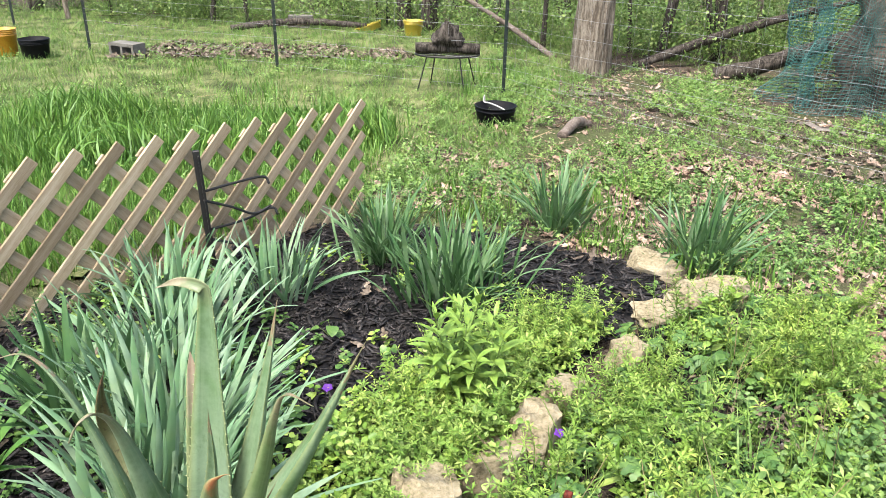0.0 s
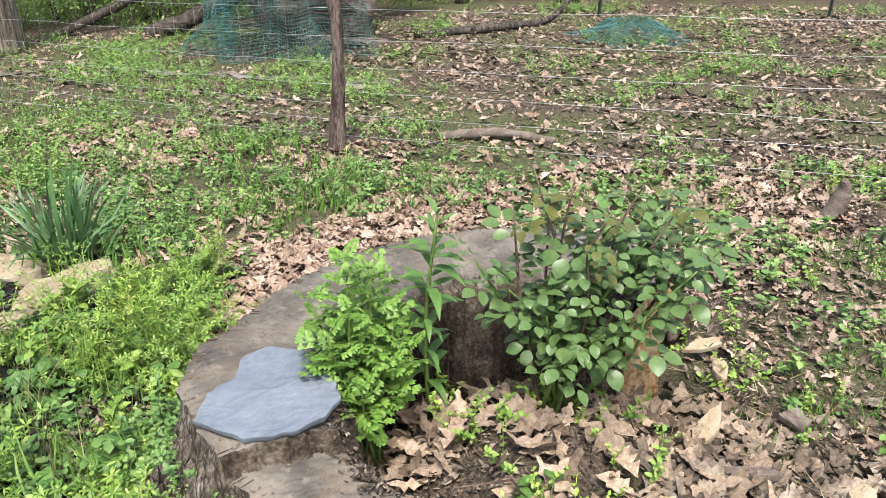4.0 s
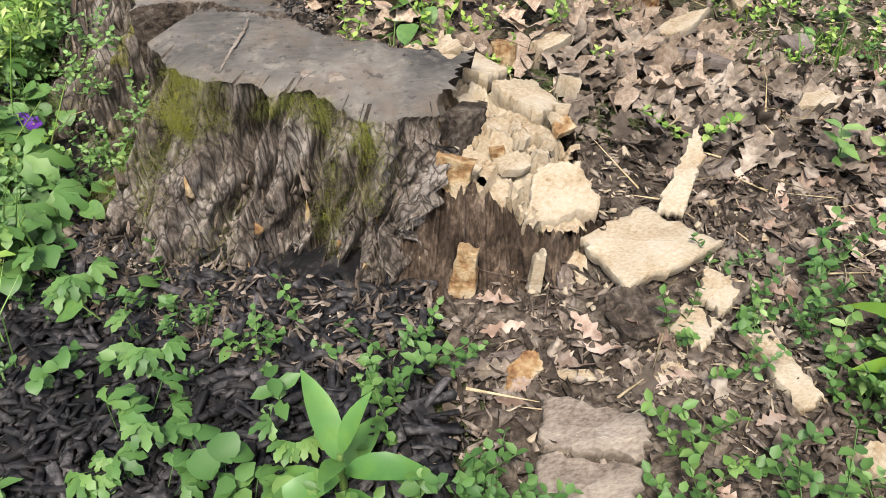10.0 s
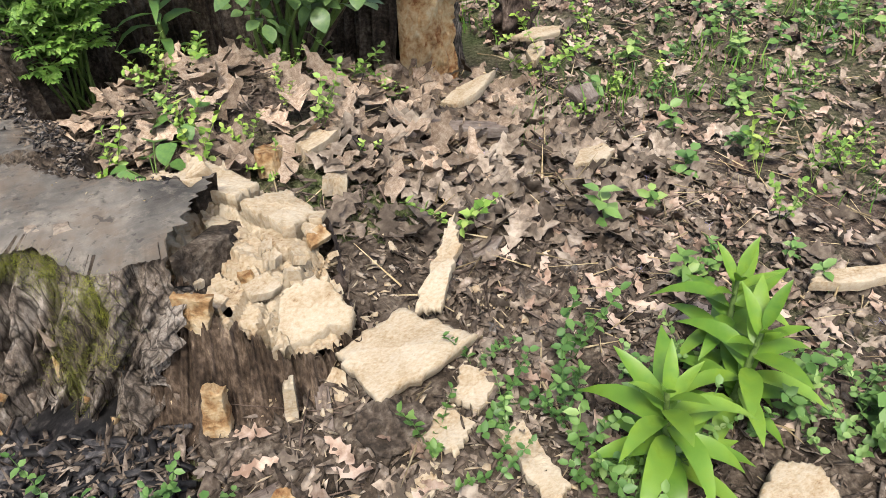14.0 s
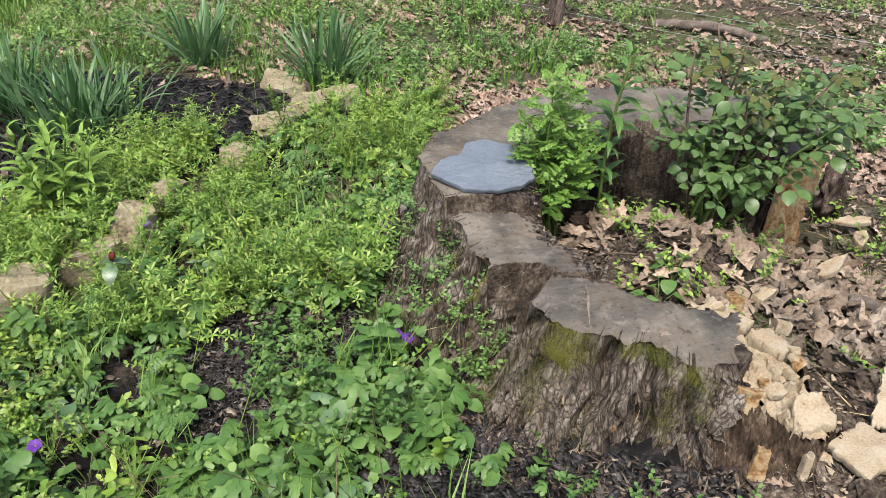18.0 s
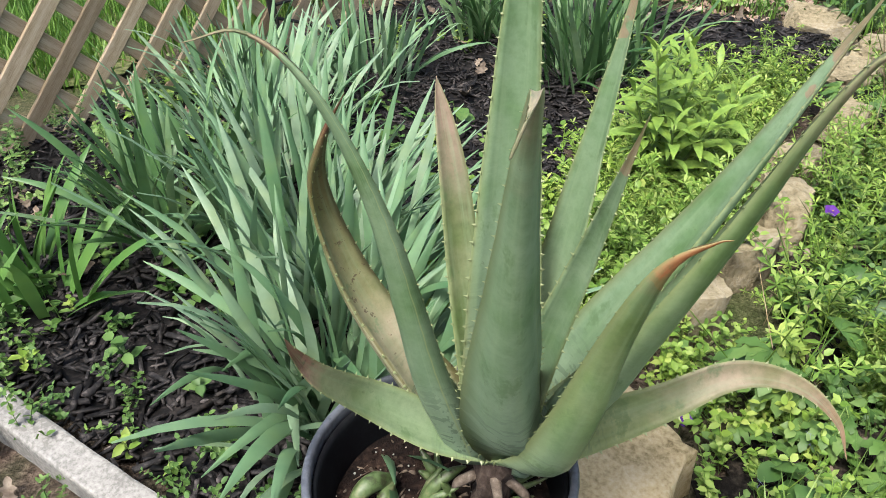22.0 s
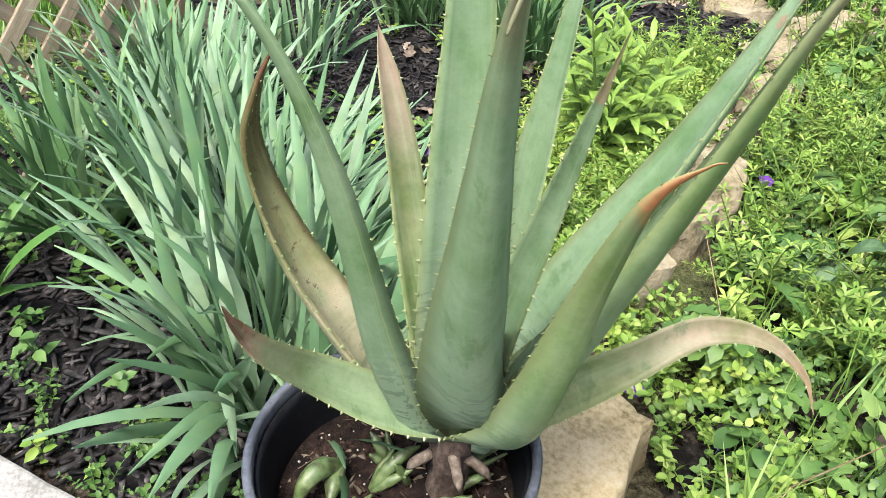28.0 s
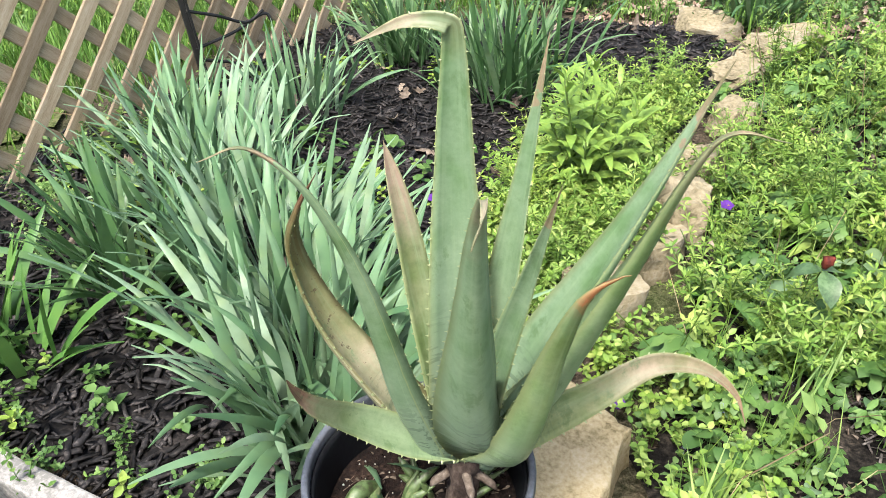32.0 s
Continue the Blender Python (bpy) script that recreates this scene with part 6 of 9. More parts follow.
WOOD = [
    (1.64, 0.13, 0.225, 0.07, 0.03, 0.02, 70, 0, -20, 9, "dead_wood"), (1.665, 0.15, 0.225, 0.045, 0.03, 0.02, 40, 20, -20, 10, "rot"),
    (1.835, -0.21, 0.22, 0.05, 0.04, 0.02, 30, 12, 0, 11, "rot"), (1.90, -0.275, 0.215, 0.05, 0.035, 0.015, -20, 0, 10, 12, "rot"),
    (2.47, -0.04, 0.165, 0.15, 0.035, 0.018, -22, 0, 0, 13, "rot"), (1.49, 0.06, 0.20, 0.11, 0.022, 0.02, -8, 0, -6, 16, "dead_wood"),
    (1.53, 0.03, 0.20, 0.06, 0.035, 0.025, 30, 10, -6, 17, "rot_side"), (1.60, 0.0, 0.21, 0.11, 0.02, 0.012, -20, 0, 0, 18, "rot"),
    (1.76, 0.60, 0.27, 0.08, 0.06, 0.04, 80, 0, 15, 23, "rot_side"), (1.84, 0.60, 0.26, 0.07, 0.05, 0.04, 20, 8, 0, 24, "rot"),
    (1.84, 0.52, 0.26, 0.06, 0.05, 0.03, 60, 8, 10, 21, "rot"),
    (2.15, 0.62, 0.20, 0.14, 0.05, 0.02, -30, 0, 6, 25, "dead_wood"), (2.28, 0.80, 0.15, 0.16, 0.05, 0.02, 20, 0, 0, 26, "rot"),
    (2.55, 0.72, 0.10, 0.10, 0.06, 0.015, 70, 0, 0, 27, "dead_wood"), (2.75, 1.15, 0.02, 0.13, 0.055, 0.014, -15, 6, 0, 28, "rot"),
    (2.62, 1.0, 0.06, 0.11, 0.05, 0.02, 40, 0, 0, 29, "rot"), (3.72, 1.78, -0.10, 0.22, 0.10, 0.03, -10, 0, 0, 30, "rot"),
    (2.35, 0.45, 0.16, 0.09, 0.05, 0.015, 10, 0, 0, 31, "rot"), (2.05, 0.40, 0.21, 0.08, 0.05, 0.015, 50, 0, 0, 32, "rot"),
    (1.93, 0.18, 0.22, 0.05, 0.04, 0.012, 50, 0, 0, 33, "rot"), (1.98, 0.28, 0.22, 0.06, 0.04, 0.012, 10, 0, 0, 34, "dead_wood"),
]
for x, y, z, sx, sy, sz, yaw, tx, ty, sd, mt in WOOD:
    zz = max(z, float(H(x, y)) + sz * 0.45)
    slab("wood_chunk", x, y, zz, sx, sy, sz, yaw, tx, ty, sd, mt, CH if mt != "dead_wood" else "piece of grey weathered wood on the soil", "wood", 0.42, 0.12, GRP, 4 + sd % 3)
for k in range(16):
    x, y = rand_in(HEART, 1)
    x, y = float(x[0]), float(y[0])
    sx = rng.uniform(0.02, 0.05)
    slab("wood_chunk", x, y, heart_z(x, y) + 0.014, sx, sx * rng.uniform(0.5, 0.9), rng.uniform(0.008, 0.016), rng.uniform(0, 180), rng.uniform(-5, 25), rng.uniform(-12, 20), 60 + k, "rot" if k % 5 else "rot_side", CH, "wood", 0.5, 0.1, GRP, 4 + k % 3)
# strips of bright wood standing against the stump's side
for x, y, z, sx, sy, yaw, sd, mt in ((1.512, 0.172, 0.24, 0.03, 0.11, -35, 41, "rot_side"), (1.60, 0.140, 0.245, 0.022, 0.085, -20, 42, "rot"), (1.535, 0.275, 0.335, 0.045, 0.075, -35, 43, "rot_side")):
    slab("wood_strip", x, y, z, sx, sy, 0.016, yaw, 78, 0, sd, mt, "upright strip of orange-tan rotten wood at the stump's foot", "wood", 0.45, 0, GRP, 4)
solo("wood_lump", rock_mesh(0.065, 0.06, 0.05, 44, 3, 0.35, "rot_soil"), Matrix.Translation(on(1.69, 0.05, 0.012)) @ pose(0, 0, 0, 8, 0, 20), "dark crumbly lump of rotten wood", "wood")
for x, y, s, sd in ((1.43, 0.44, 0.011, 51), (1.395, 0.458, 0.009, 52)):
    plate("wood_chip", [(x - s, y - s * 0.7, 0.401), (x + s, y - s * 0.9, 0.401), (x + s * 0.9, y + s * 0.8, 0.403), (x - s * 0.7, y + s, 0.402)], 0.009, sd, "rot_grey", "small pale wood chip lying on the stump's sawn top", "wood", "chips on the stump", jag=0.002, rough=0.001, per=4)


# ---------------------------------------------------------------- leafy plants


def tleaf(name, mt, *a, **k):
    V, F = leaf_t(*a, **k)
    return mesh_np(name, V, F, M[mt], True)


LILY = [tleaf("lily_leaf", "lily", 1.0, 0.26, 6, 0.35, d, 0.42) for d in (0.25, 0.6, 0.95)]
LILYD = [tleaf("lily_leaf_deep", "lily_dark", 1.0, 0.30, 6, 0.3, d, 0.45) for d in (0.25, 0.6, 0.95)]


def lily(x, y, h, leaf, count, ms, label, lean=(0, 0), name="lily_plant", cat="lily"):
    p = on(x, y, -0.01)
    c = thing(name, p, label, cat, "lilies")
    top = Vector((lean[0], lean[1], h))
    V, F = sweep([(0, 0, 0), top * 0.5 + Vector((0, 0, 0)), top], [0.007, 0.005, 0.003], 10, 7)
    part("stem", mesh_py("lily_stem", V, F, M["stem"]), c)
    for k in range(count):
        u = 0.22 + 0.78 * k / (count - 1)
        b = top * u
        up = 12 + 48 * max(0, (u - 0.5) / 0.5) ** 1.3
        s = leaf * (0.8 + 0.35 * math.sin(u * 2.6)) * rng.uniform(0.85, 1.1) * (1 if u < 0.85 else 0.75)
        part("leaf", ms[0 if u > 0.8 else rng.integers(0, 3)], c, Matrix.Translation(b) @ pose(0, 0, 0, rng.uniform(-12, 12), -up, k * 137.5 + rng.uniform(-15, 15)) @ Matrix.Diagonal((s, s, s, 1)))


LL = "lily shoot with whorled bright green pointed leaves"
lily(1.955, -0.168, 0.175, 0.094, 26, LILY, LL, (-0.02, 0.02))
lily(2.07, -0.145, 0.155, 0.09, 22, LILY, LL, (0.05, 0.02))
lily(2.12, -0.09, 0.15, 0.086, 22, LILY, LL, (0.05, 0.05))
lily(1.295, -0.035, 0.11, 0.095, 9, LILYD, "low lily shoot with broad deep green leaves in black mulch")


def leafy_stems(name, x, y, rows, leaf_ms, label, cat, group="", stem_mt="stem", stem_r=0.004, base_r=0.03, leaf=0.06, gap=0.03, up=25, pair=2, first=0.15):
    """Plant of several stems set with pairs of leaves: rows of (dx, dy, height)."""
    p = on(x, y, -0.01)
    c = thing(name, p, label, cat, group)
    for dx, dy, h in rows:
        a = rng.uniform(0, 6.28)
        b = Vector((base_r * math.cos(a), base_r * math.sin(a), 0))
        t = Vector((dx, dy, h))
        mid = b.lerp(t, 0.5) + Vector((rng.normal(0, 0.01), rng.normal(0, 0.01), 0.02))
        V, F = sweep([b, mid, t], [stem_r, stem_r * 0.8, stem_r * 0.5], 8, 6)
        part("stem", mesh_py("plant_stem", V, F, M[stem_mt]), c)
        C = spline([b, mid, t], 20)
        ln = sum((C[i + 1] - C[i]).length for i in range(20))
        n = max(2, int(ln * (1 - first) / gap))
        for k in range(n):
            u = first + (1 - first) * (k + 1) / n
            q = C[min(20, int(u * 20))]
            for e in range(pair):
                s = leaf * rng.uniform(0.7, 1.15) * (1.0 if u < 0.85 else 0.7)
                m = Matrix.Translation(q) @ pose(0, 0, 0, rng.uniform(-20, 20), -(up + 35 * max(0, u - 0.7) / 0.3) + rng.uniform(-12, 12), k * 90 + e * 360 / pair + rng.uniform(-25, 25)) @ Matrix.Diagonal((s, s, s, 1))
                part("leaf", leaf_ms[rng.integers(0, len(leaf_ms))], c, m)
    return c


ASTER = [tleaf("aster_leaf", "aster", 1.0, 0.26, 4, 0.3, d, 0.45) for d in (0.3, 0.7)]
GOLD = [tleaf("goldenrod_leaf", "violet", 1.0, 0.24, 4, 0.3, d, 0.4) for d in (0.3, 0.8)]
leafy_stems("aster_plant", 0.06, 2.03, [(-0.07, -0.10, 0.46), (0.08, 0.10, 0.41), (0.03, -0.06, 0.38), (-0.09, -0.05, 0.34), (0.14, -0.05, 0.33), (0.0, 0.09, 0.38), (0.06, -0.12, 0.30), (0.02, 0.02, 0.42), (-0.03, -0.16, 0.32), (0.12, 0.03, 0.36)], ASTER,
            "bright green leafy aster shoots among the weeds", "wildflower", leaf=0.10, gap=0.026)
leafy_stems("goldenrod", 1.76, 1.24, [(0.015, 0.02, 0.58)], GOLD, "tall single goldenrod stem with narrow leaves in the stump", "wildflower", leaf=0.11, gap=0.022, stem_r=0.007, up=20)


def compound_t(leaflet, count=5):
    """Feathery leaf: notched lobes along a rib, each cut again into fingers."""
    Ts = []
    for k in range(count):
        u = k / (count - 1)
        for sgn in (-1, 1):
            a = sgn * (1.05 - 0.5 * u)
            l = leaflet * (0.42 - 0.22 * abs(u - 0.35))
            b = np.array([leaflet * (0.22 + 0.58 * u), 0, -0.14 * leaflet * u * u])
            for f, q in ((0.0, 1.0), (-0.7, 0.62), (0.7, 0.62)):
                V, F = leaf_t(l * q, l * 0.40 * q ** 0.5, 3, 0.2, 0.4, 0.55, 0.0, 0.5)
                o = np.array([math.cos(a), math.sin(a), 0]) * l * (0.0 if f == 0 else 0.34)
                Ts.append((V @ rot(a + f)[0].T + b + o, F))
    for f in (-0.6, 0, 0.6):
        V, F = leaf_t(leaflet * 0.26, leaflet * 0.11, 3, 0.2, 0.4, 0.5, 0.0, 0.5)
        Ts.append((V @ rot(f)[0].T + np.array([leaflet * 0.78, 0, -0.12 * leaflet]), F))
    Ts.append(tubes([(0, 0, 0)], [(leaflet * 0.85, 0, -0.12 * leaflet)], leaflet * 0.012))
    return merge(*Ts)


def template_mesh(name, T, mt):
    return mesh_np(name, T[0], T[1], M[mt], True)


FEV = [template_mesh("feathery_leaf", compound_t(1.0, n), "fever") for n in (3, 4)]
leafy_stems("feverfew", 1.545, 1.20, [(-0.11, -0.06, 0.30), (-0.13, 0.03, 0.36), (-0.05, -0.02, 0.46), (0.03, 0.02, 0.52), (0.09, 0.05, 0.45), (0.0, 0.08, 0.53), (-0.08, 0.09, 0.44), (0.06, 0.13, 0.49), (0.07, -0.05, 0.34), (0.0, -0.08, 0.34), (-0.07, -0.10, 0.32), (0.10, 0.02, 0.32), (0.06, -0.02, 0.40), (-0.02, 0.04, 0.48), (-0.10, -0.02, 0.42)],
            FEV, "bushy feverfew with bright yellow-green lobed leaves in the stump", "herb", leaf=0.085, gap=0.024, up=14, first=0.48)

ROSE = [tleaf("rose_leaflet", mt, 1.0, 0.74, 6, 0.2, d, 0.5, 0.0, 0.75) for mt, d in (("rose", 0.2), ("rose", 0.5), ("rose", 0.3), ("rose_red", 0.4))]


def rose_bush():
    x, y = 1.95, 1.02
    p = on(x, y, -0.02)
    c = thing("rose_bush", p, "rose bush with dark rounded leaves growing in the stump", "rose bush")
    tips = [(-0.14, 0.02, 0.40), (-0.16, 0.12, 0.44), (-0.10, -0.06, 0.36), (-0.07, 0.10, 0.55), (0.0, 0.12, 0.62), (0.07, 0.06, 0.60), (0.02, -0.04, 0.50), (0.10, -0.06, 0.46), (0.16, 0.02, 0.50), (0.22, -0.04, 0.44), (0.26, -0.14, 0.46), (0.20, -0.20, 0.44), (0.30, -0.06, 0.52), (0.10, -0.16, 0.34), (0.0, -0.14, 0.32), (-0.06, -0.12, 0.28), (0.06, 0.0, 0.36), (0.14, -0.10, 0.28), (-0.04, 0.0, 0.42), (0.24, 0.06, 0.46), (-0.12, 0.06, 0.32), (0.08, 0.14, 0.50), (0.32, 0.02, 0.42), (0.40, -0.08, 0.46), (0.42, 0.02, 0.44), (0.36, -0.14, 0.42), (0.46, 0.08, 0.48), (0.34, 0.08, 0.52)]
    for dx, dy, h in tips:
        b = Vector((rng.normal(0, 0.02), rng.normal(0, 0.02), 0))
        t = Vector((dx, dy, h))
        mid = b.lerp(t, 0.5) + Vector((rng.normal(0, 0.02), rng.normal(0, 0.02), 0.05))
        V, F = sweep([b, mid, t], [0.006, 0.0045, 0.002], 10, 6, 0.1)
        part("cane", mesh_py("rose_cane", V, F, M["twig"] if h > 0.45 else M["stem"]), c)
        C = spline([b, mid, t], 20)
        n = int(3 + h * 11)
        for k in range(n):
            u = (0.55 if dx > 0.18 else 0.38) + (0.45 if dx > 0.18 else 0.62) * (k + 1) / n
            q = C[min(20, int(u * 20))]
            yaw = k * 137.5 + rng.uniform(-30, 30)
            base = Matrix.Translation(q) @ pose(0, 0, 0, rng.uniform(-25, 25), rng.uniform(-30, 15), yaw)
            me = ROSE[3] if (u > 0.8 and h > 0.48 and k % 2) else ROSE[rng.integers(0, 3)]
            L = rng.uniform(0.030, 0.050)
            for lx, ly, ang, sc in ((0.058, 0.0, 0, 1.0), (0.045, 0.008, 62, 0.9), (0.045, -0.008, -62, 0.9), (0.018, 0.006, 75, 0.72), (0.018, -0.006, -75, 0.72)):
                s = L * sc * rng.uniform(0.8, 1.2)
                part("leaflet", me, c, base @ Matrix.Translation((lx, ly, 0)) @ pose(0, 0, 0, rng.uniform(-15, 15), rng.uniform(-5, 20), ang) @ Matrix.Diagonal((s, s, s, 1)))


rose_bush()


# ---------------------------------------------------------------- flowers and broad leaves singled out
def pansy(x, y, z, label, mt="purple"):
    b = on(x, y)
    c = thing("violet_flower", b, label, "flower", "violets")
    h = z - b.z
    V, F = sweep([(0, 0, 0), (0.005, 0.004, h * 0.6), (0, 0, h)], [0.0012, 0.001], 6, 5)
    part("stalk", mesh_py("flower_stalk", V, F, M["stem"]), c)
    me = tleaf("petal", mt, 0.018, 0.018, 3, 0.1, 0.4, 0.6)
    for k in range(5):
        part("petal", me, c, Matrix.Translation((0, 0, h)) @ pose(0, 0, 0, 0, 15, -90) @ pose(0, 0, 0, 0, -25, k * 72))
    part("eye", tleaf("flower_eye", "yellow", 0.005, 0.005, 2), c, Matrix.Translation((0, -0.004, h + 0.004)))


for k, (x, y, z) in enumerate(((0.113, 0.786, 0.11), (0.98, 0.83, 0.17), (0.96, 0.86, 0.165), (-0.33, 1.97, 0.05), (-0.10, 1.25, 0.02), (0.35, 1.75, 0.06))):
    pansy(x, y, z, "small purple violet flower on a thin stalk")
VLEAF = template_mesh("heart_leaf", leaf_t(1.0, 0.95, 7, 0.2, 0.5, 0.36, 0.0, 0.5), "violet")


def heart_plant(x, y, size, count, label, name="violet_plant"):
    c = thing(name, on(x, y, -0.005), label, "violet", "violet plants")
    for k in range(count):
        a = rng.uniform(0, 6.28)
        r, h = size * rng.uniform(0.3, 1.1), size * rng.uniform(0.8, 1.5)
        V, F = sweep([(0, 0, 0), (r * 0.5 * math.cos(a), r * 0.5 * math.sin(a), h * 0.7), (r * math.cos(a), r * math.sin(a), h)], [0.0016, 0.0012], 5, 4)
        part("stalk", mesh_py("leaf_stalk", V, F, M["stem"]), c)
        s = size * rng.uniform(0.6, 1.0)
        part("leaf", VLEAF, c, Matrix.Translation((r * math.cos(a), r * math.sin(a), h)) @ pose(0, 0, 0, rng.uniform(-15, 15), rng.uniform(0, 25), math.degrees(a) + rng.uniform(-30, 30)) @ Matrix.Diagonal((s, s, s, 1)))


VP = "violet plant with heart-shaped green leaves"
for x, y, s, n in ((-0.34, 1.78, 0.085, 8), (-0.18, 1.72, 0.07, 6), (1.02, 0.95, 0.055, 7), (0.95, 0.72, 0.05, 7), (1.04, 0.60, 0.05, 6), (0.62, 2.64, 0.10, 4), (-0.40, 2.55, 0.06, 4), (-0.62, 2.45, 0.05, 4),
                   (0.2, 0.75, 0.05, 6), (0.35, 0.62, 0.06, 6), (0.55, 0.55, 0.055, 6), (0.75, 0.75, 0.05, 6), (1.08, 0.32, 0.05, 5), (-0.15, 0.75, 0.04, 5), (0.0, 0.95, 0.045, 5), (0.78, 1.18, 0.05, 6), (0.92, 1.35, 0.05, 6),
                   (1.58, 0.66, 0.05, 7), (1.66, 0.72, 0.045, 6), (1.5, 2.05, 0.05, 6), (3.3, 1.9, 0.07, 8), (3.5, 2.3, 0.07, 8), (0.03, 2.4, 0.05, 5)):
    heart_plant(x, y, s, n, VP)

b = on(0.286, 1.295)
c = thing("trillium", b, "dark red trillium bud above three mottled leaves", "flower")
V, F = sweep([(0, 0, 0), (-0.01, 0.02, 0.16), (0, 0, 0.30)], [0.0015, 0.0012], 8, 5)
part("stalk", mesh_py("bud_stalk", V, F, M["stem"]), c)
V, F = sweep([(0, 0, 0.285), (0.004, 0, 0.30), (0.012, -0.004, 0.31)], [0.004, 0.011, 0.003], 8, 10, 0.4, 60)
part("bud", mesh_py("bud", V, F, M["bud"]), c)
TRI = tleaf("trillium_leaf", "mottled", 0.07, 0.042, 7, 0.2, 0.6, 0.5)
for k in range(3):
    part("leaf", TRI, c, Matrix.Translation((0, 0, 0.28)) @ pose(0, 0, 0, 0, 14, 20 + k * 120), "drooping dark mottled leaf")

# ---------------------------------------------------------------- wire fence, posts, yard things
def t_post(x, y, h, lean=(0, 0)):
    p = on(x, y, -0.05)
    c = thing("steel_fence_post", p, "dark green steel fence post with studs", "fence post", "steel fence posts", m=Matrix.Translation(p) @ pose(0, 0, 0, lean[0], lean[1], 20))
    part("web", mesh_bm("post_web", box_bm(0.035, 0.007, h, 0.001, 1), M["green_post"]), c, pose(0, 0, h / 2))
    part("flange", mesh_bm("post_flange", box_bm(0.007, 0.035, h, 0.001, 1), M["green_post"]), c, pose(0, 0.018, h / 2))
    me = mesh_bm("post_stud", box_bm(0.02, 0.012, 0.012, 0.002, 1), M["green_post"])
    for k in range(int(h / 0.12)):
        part("stud", me, c, pose(0, -0.008, 0.15 + k * 0.12))


POSTS = [(-4.58, 10.2), (-1.87, 8.87), (0.63, 7.62)]
for x, y in POSTS:
    t_post(x, y, 1.75)
for x, y in ((8.1, 6.81), (5.1, 9.2), (10.5, 5.2), (-0.9, 13.2), (-6.8, 12.6), (13.0, 3.4), (4.0, 11.5)):
    t_post(x, y, 1.7)


def wood_post(x, y, pts, r, label, name="wooden_fence_post"):
    p = on(x, y, -0.06)
    V, F = sweep(pts, r, 22, 12, 0.35, 9, 3)
    o = solo(name, mesh_py(name, V, F, M["post_wood"]), Matrix.Translation(p), label, "fence post")
    return o


wood_post(2.94, 4.03, [(0.0, 0, 0), (0.035, 0.0, 0.35), (0.055, 0.0, 0.75), (0.035, 0.0, 1.1), (0.04, 0, 1.35), (0.0, 0, 1.7)], [0.06, 0.04, 0.036, 0.042, 0.036, 0.05], "crooked weathered wooden fence post, forked at the top")
wood_post(5.9, 0.0, [(0.0, 0, 0), (0.02, 0.0, 0.6), (0.0, 0.0, 1.6)], [0.07, 0.05, 0.05], "weathered wooden fence post")


def wire_run(p, q, hts, stay, label):
    a, b = on(*p), on(*q)
    f = thing("wire_fence", a, label, "fence", "wire fences")
    L = (b - a).length
    for h in hts:
        n = 14
        P = [Vector((0, 0, h)).lerp((b - a) + Vector((0, 0, h)), i / n) + Vector((0, 0, -0.012 * math.sin(math.pi * i / n) + rng.normal(0, 0.003))) for i in range(n + 1)]
        V, F = sweep(P, [0.0015, 0.0015], n * 2, 4)
        part("wire", mesh_py("wire", V, F, M["wire"]), f)
    if stay:
        me = None
        n = int(L / stay)
        V, F = tubes([(0, 0, hts[0])], [(0, 0, hts[-1])], 0.0008, sides=3)
        me = mesh_np("stay_wire", V, F, M["wire"])
        for i in range(1, n):
            part("stay", me, f, Matrix.Translation((b - a) * (i / n)))


HT = [0.10, 0.24, 0.38, 0.53, 0.69, 0.86, 1.04, 1.22]
WF = "sagging galvanised wire fence strung between posts"
wire_run(POSTS[2], (2.98, 4.03), [0.1, 0.2, 0.3, 0.42, 0.55, 0.7, 0.86, 1.03, 1.2, 1.38], 0.16, WF)
wire_run((2.98, 4.03), (5.9, 0.0), HT, 0.0, WF)
wire_run(POSTS[1], POSTS[2], HT, 0.3, WF)
wire_run(POSTS[0], POSTS[1], HT, 0.3, WF)


def bucket(x, y, r, h, mt, label, name="bucket", bands=3, handle=True, tilt=0.0):
    c = thing(name, on(x, y), label, "bucket", m=Matrix.Translation(on(x, y, -0.01)) @ pose(0, 0, 0, tilt, 0, rng.uniform(0, 360)))
    prof = [(0.0, 0.0), (r * 0.82, 0.0), (r * 0.85, 0.01)]
    for k in range(bands):
        z = h * (0.78 + 0.07 * k)
        rr = r * (0.85 + 0.15 * z / h)
        prof += [(rr, z), (rr + 0.006, z + 0.004), (rr + 0.006, z + 0.012), (rr, z + 0.016)]
    prof += [(r, h), (r + 0.008, h), (r + 0.008, h + 0.006), (r - 0.006, h + 0.006), (r * 0.80, 0.012), (0.0, 0.012)]
    part("body", mesh_py("bucket_body", *lathe(prof, 36), M[mt]), c)
    if handle:
        V, F = sweep([(-r, 0, h * 0.9), (-r * 0.8, r * 0.6, h * 0.75), (0, r * 1.12, h * 0.62), (r * 0.8, r * 0.6, h * 0.75), (r, 0, h * 0.9)], [0.004, 0.004], 14, 6)
        part("handle", mesh_py("bucket_handle", V, F, M["wire"]), c)
    return c


